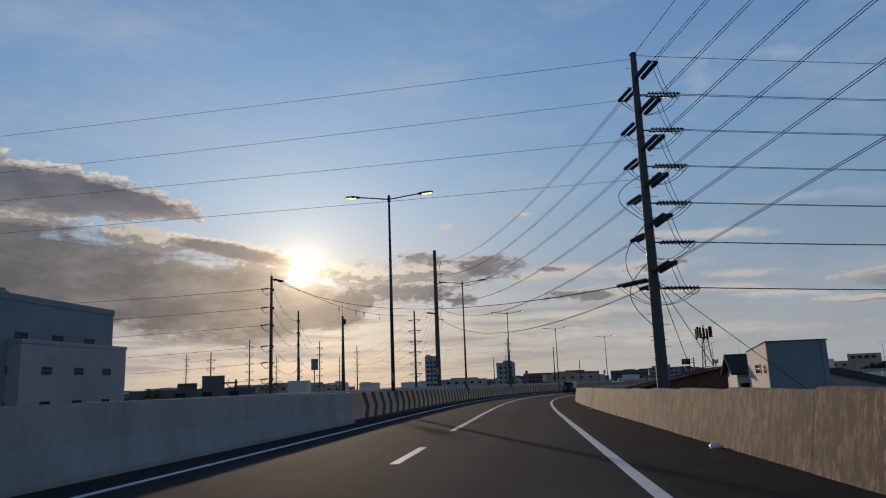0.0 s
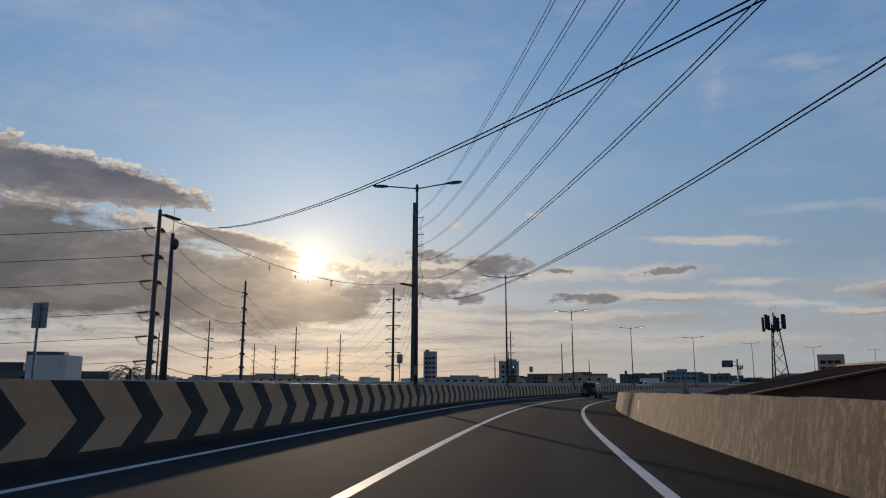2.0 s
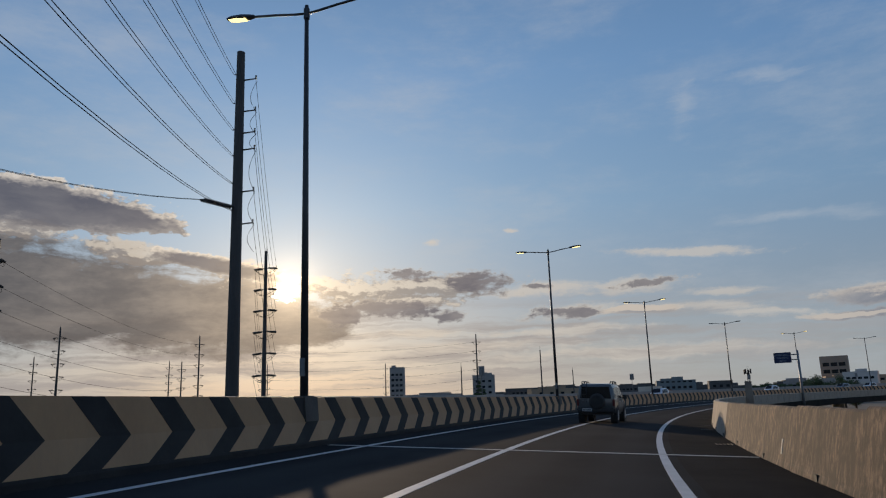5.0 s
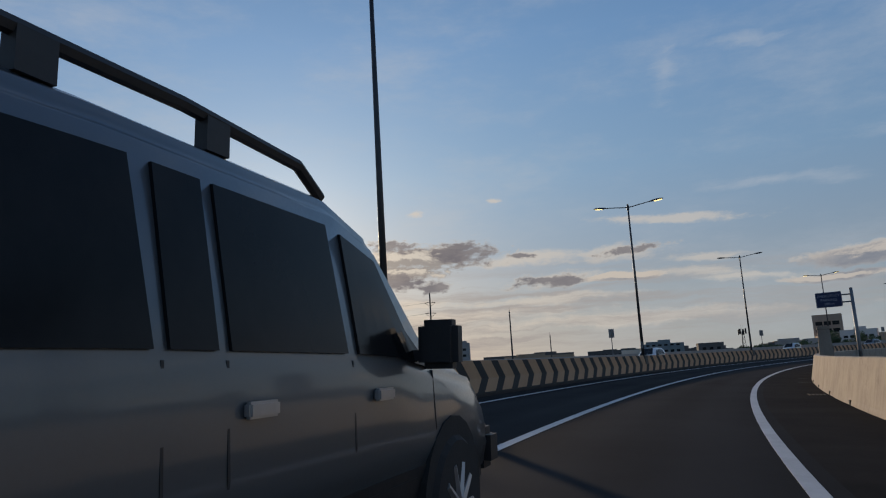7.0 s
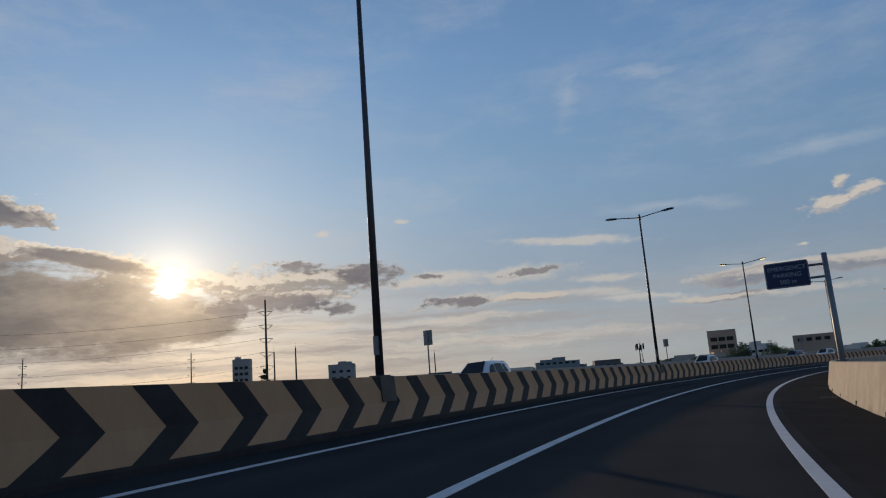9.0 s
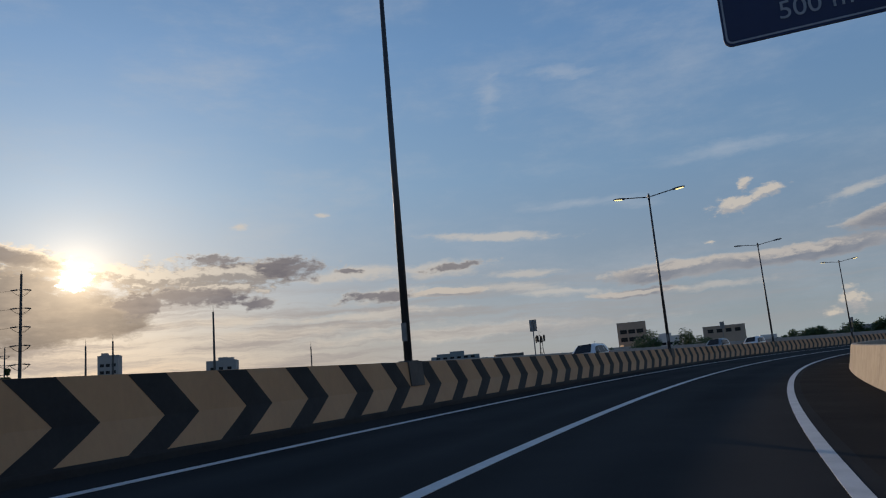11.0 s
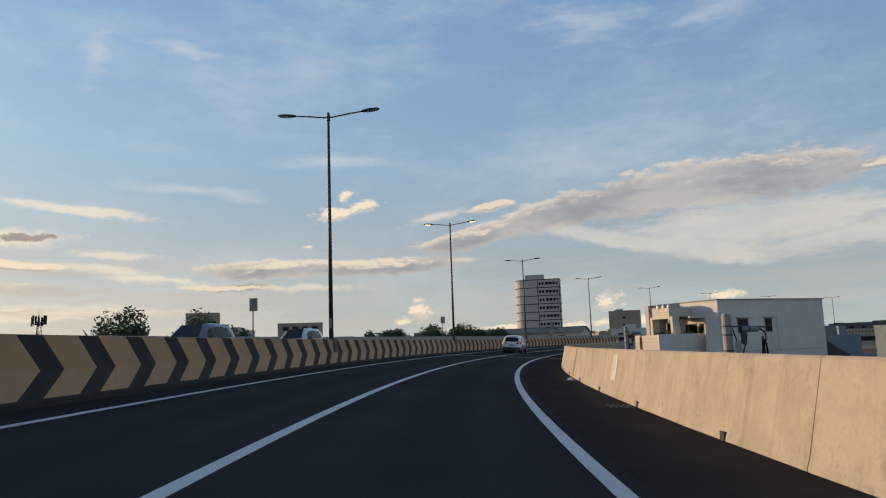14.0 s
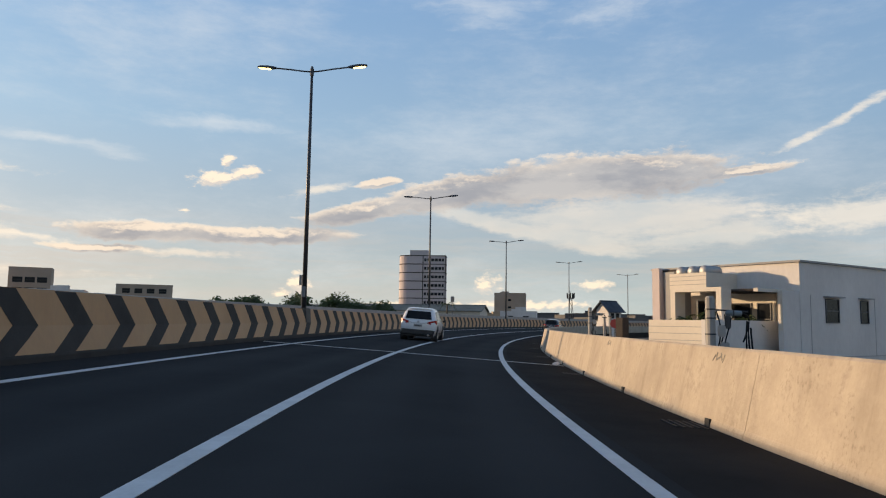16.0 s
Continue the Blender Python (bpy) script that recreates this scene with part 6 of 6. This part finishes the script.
def vehicle(name, label, paint, stations, length, width, wheels, wr, glass, group="cars on the road", boxy=False, extras=()):
    """stations: y and five (half width, height) points from sill to roof, tail first."""
    root = thing(name, label, "car", group=group)
    me = body_shape(stations).mesh("body", paint)
    bm = bmesh.new()
    bm.from_mesh(me)
    sharp = [e for e in bm.edges if len(e.link_faces) == 2 and e.calc_face_angle(0) > 0.35]
    bmesh.ops.bevel(bm, geom=sharp, offset=0.045, segments=3, affect="EDGES", clamp_overlap=True)
    for f in bm.faces:
        f.smooth = True
    bm.to_mesh(me)
    bm.free()
    part("body", me, paint, root)
    y0, y1 = stations[0][0], stations[-1][0]
    zs = stations[2][1][0][1]
    part("underbody", Shape().box(-width / 2 + 0.12, y0 + 0.15, zs - 0.08, width / 2 - 0.12, y1 - 0.15, zs + 0.08), PLASTIC, root)
    for yy in wheels:
        for side in (-1, 1):
            x = side * (width / 2 - 0.085)
            part("wheel_arch", Shape().lathe((side * (width / 2 - 0.28), yy, wr + 0.02), (side * (width / 2 + 0.004), yy, wr + 0.02), [(0, wr + 0.07), (1, wr + 0.07)], 22), RUBBER, root, "black wheel arch")
            wheel(root, x, yy, wr, 0.225, side)
    for side in (-1, 1):
        for nm, ys, k0, k1 in glass:
            part(nm, panel_on(stations, ys, k0, k1, side), GLASS_DARK if "window" in nm else paint, root, "dark tinted side glass" if "window" in nm else "")
        part("sill", panel_on(stations, (wheels[0] + wr + 0.1, wheels[1] - wr - 0.1, wheels[0] + wr + 0.1, wheels[1] - wr - 0.1), 0.0, 0.45, side, 0.014), PLASTIC, root, "black lower side trim")
    return root


def across(y0, z0, w0, y1, z1, w1, lift, thick=0.03, n=6, bow=0.05):
    """A pane or panel that spans the car between two level edges, bowed a little outwards."""
    lo = [Vector((-w0 + 2 * w0 * i / n, y0 + lift * (1 - (2 * i / n - 1) ** 2) * bow * 10, z0)) for i in range(n + 1)]
    hi = [Vector((-w1 + 2 * w1 * i / n, y1 + lift * (1 - (2 * i / n - 1) ** 2) * bow * 10, z1)) for i in range(n + 1)]
    back = Vector((0, -thick if lift > 0 else thick, 0))
    return Shape().loft([[lo[i], hi[i], hi[i] + back, lo[i] + back] for i in range(n + 1)])


def bars(root, x0, x1, y, z, h, count, gap, mat):
    """Plain bars in place of writing."""
    w = (x1 - x0 - gap * (count - 1)) / count
    for k in range(count):
        a = x0 + k * (w + gap)
        part("plate_mark", Shape().box(a, y - 0.004, z, a + w, y, z + h), mat, root)


SILVER = car_paint("silver_white_paint", (0.78, 0.785, 0.79), 0.32, 0.05)
OLD_GREY = car_paint("dull_grey_paint", (0.12, 0.135, 0.145), 0.38, 0.4)
WHITE_PAINT = car_paint("white_paint", (0.70, 0.70, 0.70), 0.3, 0.05)
PLATE = surface("plate_white", (0.42, 0.42, 0.42), (0.5, 0.5, 0.5), 0.5, big=4, small=30, bump=0)
OLD_LENS = surface("old_red_lens", (0.10, 0.010, 0.010), (0.15, 0.015, 0.014), 0.35, big=5, small=20, bump=0)
DARK_PAINT = car_paint("dark_paint", (0.05, 0.055, 0.06), 0.28, 0.4)

# a modern crossover, tail at negative y
CROSS = [(-2.20, [(0.70, 0.42), (0.80, 0.62), (0.80, 0.86), (0.74, 0.95), (0.60, 0.98)]),
         (-2.12, [(0.80, 0.34), (0.88, 0.60), (0.87, 0.93), (0.80, 1.05), (0.68, 1.10)]),
         (-1.98, [(0.85, 0.30), (0.91, 0.62), (0.90, 0.98), (0.76, 1.42), (0.62, 1.52)]),
         (-1.72, [(0.86, 0.28), (0.92, 0.64), (0.91, 1.00), (0.70, 1.56), (0.52, 1.63)]),
         (-1.20, [(0.86, 0.28), (0.925, 0.64), (0.915, 0.99), (0.69, 1.61), (0.48, 1.68)]),
         (-0.40, [(0.85, 0.28), (0.915, 0.64), (0.91, 0.97), (0.68, 1.62), (0.46, 1.695)]),
         (0.30, [(0.85, 0.28), (0.915, 0.62), (0.905, 0.94), (0.69, 1.56), (0.48, 1.64)]),
         (0.75, [(0.85, 0.28), (0.915, 0.62), (0.90, 0.93), (0.73, 1.30), (0.56, 1.40)]),
         (1.20, [(0.86, 0.28), (0.92, 0.62), (0.89, 0.92), (0.78, 1.03), (0.62, 1.07)]),
         (1.75, [(0.86, 0.30), (0.915, 0.60), (0.86, 0.86), (0.76, 0.93), (0.60, 0.97)]),
         (2.15, [(0.80, 0.32), (0.85, 0.56), (0.78, 0.74), (0.68, 0.80), (0.52, 0.83)]),
         (2.34, [(0.58, 0.36), (0.64, 0.52), (0.58, 0.64), (0.50, 0.68), (0.38, 0.70)])]
CROSS_GLASS = [("rear_window_side", (-1.62, -1.08, -1.42, -1.12), 2.12, 2.82), ("door_window", (-1.00, -0.05, -0.98, -0.08), 2.10, 2.86), ("door_window", (0.05, 0.98, 0.0, 0.52), 2.10, 2.84)]


def crossover(label, paint, m, detailed=True):
    car = vehicle("crossover_car", label, paint, CROSS, 4.57, 1.845, (-1.33, 1.33), 0.36, CROSS_GLASS)
    part("rear_window", across(-2.150, 1.09, 0.67, -2.015, 1.49, 0.58, -0.012), GLASS_DARK, car, "dark tinted rear screen")
    part("windscreen", across(1.24, 1.10, 0.62, 0.38, 1.66, 0.47, 0.014), GLASS_DARK, car)
    part("spoiler", Shape().loft([[(-0.60, -1.95, 1.585), (0.60, -1.95, 1.585), (0.60, -1.95, 1.62), (-0.60, -1.95, 1.62)], [(-0.58, -1.55, 1.64), (0.58, -1.55, 1.64), (0.58, -1.55, 1.67), (-0.58, -1.55, 1.67)]]), paint, car, bevel=0.01)
    part("rear_bumper", Shape().loft([[(-0.84, -2.12, 0.30), (0.84, -2.12, 0.30), (0.88, -2.1, 0.58), (-0.88, -2.1, 0.58)], [(-0.74, -2.25, 0.34), (0.74, -2.25, 0.34), (0.78, -2.24, 0.56), (-0.78, -2.24, 0.56)]]), PLASTIC, car, "black lower rear bumper", bevel=0.03)
    for side in (-1, 1):
        part("tail_lamp", Shape().loft([[(side * x, y, z0), (side * x, y, z1), (side * x * 0.97, y + 0.08, z1), (side * x * 0.97, y + 0.08, z0)] for x, y, z0, z1 in ((0.46, -2.225, 0.89, 0.97), (0.60, -2.215, 0.85, 1.00), (0.80, -2.155, 0.83, 1.06), (0.91, -2.02, 0.85, 1.08), (0.93, -1.80, 0.95, 1.05))]), RED_LENS, car, "red wraparound tail lamp")
        part("reverse_lamp", Shape().box(min(side * 0.36, side * 0.52), -2.24, 0.915, max(side * 0.36, side * 0.52), -2.2, 0.955), CLEAR_LENS, car)
        mir = part("mirror", Shape().loft([[(side * 0.90, 0.86, 0.98), (side * 0.90, 0.96, 0.98), (side * 0.90, 0.96, 1.06), (side * 0.90, 0.86, 1.06)], [(side * 1.10, 0.84, 0.98), (side * 1.10, 0.98, 0.98), (side * 1.08, 0.96, 1.14), (side * 1.08, 0.84, 1.14)]]), PLASTIC, car, "black door mirror", bevel=0.02)
        for yy in (-0.78, 0.18):
            part("door_handle", Shape().box(side * 0.925 - 0.02, yy, 0.86, side * 0.925 + 0.02, yy + 0.2, 0.895), ALLOY, car, "chrome door handle", bevel=0.008)
        for yy in (-1.06, 0.0, 1.02):
            part("door_gap", panel_on(CROSS, (yy, yy + 0.012, yy, yy + 0.012), 0.3, 2.05, side, 0.003, 0.01), PLASTIC, car)
        part("window_trim", panel_on(CROSS, (-1.66, 1.0, -1.66, 1.0), 2.03, 2.09, side, 0.014), ALLOY, car, "thin chrome window trim")
        part("head_lamp", panel_on(CROSS, (1.72, 2.2, 1.72, 2.2), 2.1, 2.9, side, 0.01), CLEAR_LENS, car)
    pl = part("number_plate", Shape().box(-0.22, -2.235, 0.70, 0.22, -2.21, 0.84), PLATE, car, "white number plate with plain dark marks")
    bars(pl, -0.18, 0.18, -2.235, 0.735, 0.07, 7, 0.015, PLASTIC)
    part("badge", Shape().lathe((0, -2.24, 0.955), (0, -2.225, 0.955), [(0, 0.05), (1, 0.06)], 14), ALLOY, car, "round chrome badge")
    part("chrome_strip", Shape().box(-0.34, -2.235, 0.875, 0.34, -2.21, 0.895), ALLOY, car)
    part("exhaust", Shape().tube((0.55, -2.30, 0.32), (0.55, -2.0, 0.32), 0.055, 0.055, 12), ALLOY, car)
    part("aerial", Shape().tube((0.0, -1.5, 1.68), (-0.03, -1.72, 1.92), 0.012, 0.006, 6), PLASTIC, car)
    part("wiper", Shape().tube((-0.05, -2.125, 1.09), (0.42, -2.1, 1.13), 0.012, 0.01, 5), PLASTIC, car)
    car.matrix_basis = m
    return car


crossover("white crossover car with black lower trim and red tail lamps", SILVER, placed(318.2, 4.05, 0, 0.5))
crossover("dark crossover car far ahead beside the edge line", DARK_PAINT, placed(371.5, 7.6, 0, 0))
crossover("white crossover car on the far carriageway", WHITE_PAINT, placed(241.5, -5.0, 0, 180))
crossover("grey crossover car on the far carriageway", OLD_GREY, placed(274.5, -4.9, 0, 180))
crossover("white crossover car on the far carriageway", WHITE_PAINT, placed(287.0, -4.9, 0, 180))
crossover("silver crossover car on the far carriageway", SILVER, placed(191.5, -4.9, 0, 180))

# an older off-roader with a spare wheel on its tail
OLD = [(-2.18, [(0.80, 0.52), (0.85, 0.75), (0.85, 1.08), (0.76, 1.70), (0.66, 1.79)]),
       (-2.06, [(0.83, 0.50), (0.885, 0.75), (0.885, 1.10), (0.77, 1.74), (0.66, 1.83)]),
       (-1.0, [(0.84, 0.48), (0.895, 0.75), (0.89, 1.10), (0.77, 1.78), (0.64, 1.86)]),
       (0.2, [(0.84, 0.48), (0.895, 0.75), (0.885, 1.09), (0.77, 1.77), (0.64, 1.85)]),
       (0.62, [(0.84, 0.48), (0.895, 0.75), (0.88, 1.09), (0.77, 1.66), (0.66, 1.74)]),
       (1.15, [(0.84, 0.48), (0.895, 0.75), (0.875, 1.08), (0.82, 1.15), (0.70, 1.19)]),
       (1.85, [(0.84, 0.48), (0.885, 0.75), (0.84, 1.00), (0.78, 1.07), (0.64, 1.11)]),
       (2.25, [(0.78, 0.48), (0.82, 0.66), (0.78, 0.86), (0.72, 0.95), (0.58, 0.98)]),
       (2.38, [(0.72, 0.50), (0.74, 0.62), (0.70, 0.76), (0.62, 0.80), (0.50, 0.82)])]
OLD_GLASS = [("rear_window_side", (-1.85, -0.92, -1.98, -0.95), 2.12, 2.86), ("quarter_window", (-0.86, -0.66, -0.86, -0.66), 2.12, 2.86),
             ("door_window", (-0.60, 0.14, -0.60, 0.10), 2.12, 2.86), ("door_window", (0.24, 1.04, 0.22, 0.55), 2.12, 2.84)]
suv = vehicle("offroad_car", "older dull grey off-road car with dark lower body and spare wheel", OLD_GREY, OLD, 4.6, 1.79, (-1.33, 1.34), 0.38, OLD_GLASS)
part("rear_window", across(-2.200, 1.16, 0.72, -2.192, 1.70, 0.64, -0.012), GLASS_DARK, suv, "dark tinted rear screen")
part("windscreen", across(1.20, 1.20, 0.68, 0.68, 1.73, 0.61, 0.014), GLASS_DARK, suv)
part("rear_bumper", Shape().box(-0.88, -2.36, 0.55, 0.88, -2.1, 0.74), PLASTIC, suv, "dark rear bumper", bevel=0.05)
part("front_bumper", Shape().box(-0.84, 2.2, 0.44, 0.84, 2.46, 0.70), PLASTIC, suv, "dark front bumper", bevel=0.05)
spare = part("spare_wheel", Shape().lathe((0.08, -2.42, 1.02), (0.08, -2.18, 1.02), [(0, 0.05), (0, 0.30), (0.12, 0.36), (1, 0.37)], 26), PLASTIC, suv, "spare wheel in a dark cover")
part("cover_ring", Shape().lathe((0.08, -2.432, 1.02), (0.08, -2.42, 1.02), [(0, 0.27), (1, 0.29)], 26), RUBBER, spare)
for side in (-1, 1):
    part("tail_lamp", Shape().box(side * 0.83 - 0.055, -2.20, 0.82, side * 0.83 + 0.055, -2.08, 1.12), OLD_LENS, suv, "upright dark red tail lamp", bevel=0.015)
    part("roof_rail", Shape().line([(side * 0.66, -1.95, 1.84), (side * 0.67, -1.85, 1.93), (side * 0.67, -0.6, 1.955), (side * 0.67, 0.1, 1.93), (side * 0.66, 0.3, 1.84)], 0.025, 7), PLASTIC, suv, "black roof rail")
    for yy in (-1.2, -0.5):
        part("rail_foot", Shape().box(side * 0.67 - 0.025, yy, 1.83, side * 0.67 + 0.025, yy + 0.12, 1.945), PLASTIC, suv)
    part("mirror", Shape().box(side * 1.0 - 0.10, 0.80, 1.10, side * 1.0 + 0.10, 0.92, 1.33), PLASTIC, suv, "upright black door mirror", bevel=0.03)
    part("mirror_arm", Shape().box(side * 0.89 - 0.04, 0.84, 1.14, side * 0.89 + 0.04, 0.90, 1.19), PLASTIC, suv)
    for yy in (-0.55, 0.35):
        part("door_handle", Shape().box(side * 0.905 - 0.015, yy, 0.98, side * 0.905 + 0.015, yy + 0.16, 1.03), ALLOY, suv, "chrome door handle", bevel=0.008)
    for yy in (-0.89, -0.62, 0.18, 1.08):
        part("door_gap", panel_on(OLD, (yy, yy + 0.012, yy, yy + 0.012), 0.3, 2.08, side, 0.003, 0.01), PLASTIC, suv)
    for k in range(4):
        z = 1.19 + 0.045 * k
        part("vent_slot", Shape().box(side * 0.885 - 0.02, -2.0, z, side * 0.885 + 0.02, -1.90, z + 0.02), PLASTIC, suv)
    part("arch_flare", panel_on(OLD, (-1.85, -0.80, -1.65, -1.0), 0.0, 1.0, side, 0.03), PLASTIC, suv, "dark flared arch trim")
    part("lower_trim", panel_on(OLD, (-2.1, 2.2, -2.1, 2.2), 0.0, 0.62, side, 0.008), PLASTIC, suv, "dark lower body trim")
ladder = part("ladder", Shape().line([(-0.62, -2.22, 0.98), (-0.66, -2.24, 1.4), (-0.62, -2.18, 1.80), (-0.58, -2.0, 1.87)], 0.018, 6), PLASTIC, suv, "thin black tail ladder")
part("ladder_rail", Shape().line([(-0.42, -2.22, 0.98), (-0.42, -2.24, 1.4), (-0.42, -2.18, 1.80), (-0.42, -2.0, 1.87)], 0.018, 6), PLASTIC, ladder)
for z in (1.1, 1.35, 1.6):
    part("rung", Shape().tube((-0.64, -2.23, z), (-0.42, -2.23, z), 0.014, 0.014, 6), PLASTIC, ladder)
pl = part("number_plate", Shape().box(-0.60, -2.372, 0.57, -0.16, -2.355, 0.70), PLATE, suv, "pale number plate with plain dark marks")
bars(pl, -0.56, -0.20, -2.372, 0.60, 0.07, 7, 0.015, PLASTIC)
suv.matrix_basis = placed(123.8, 5.3, 0, -1)
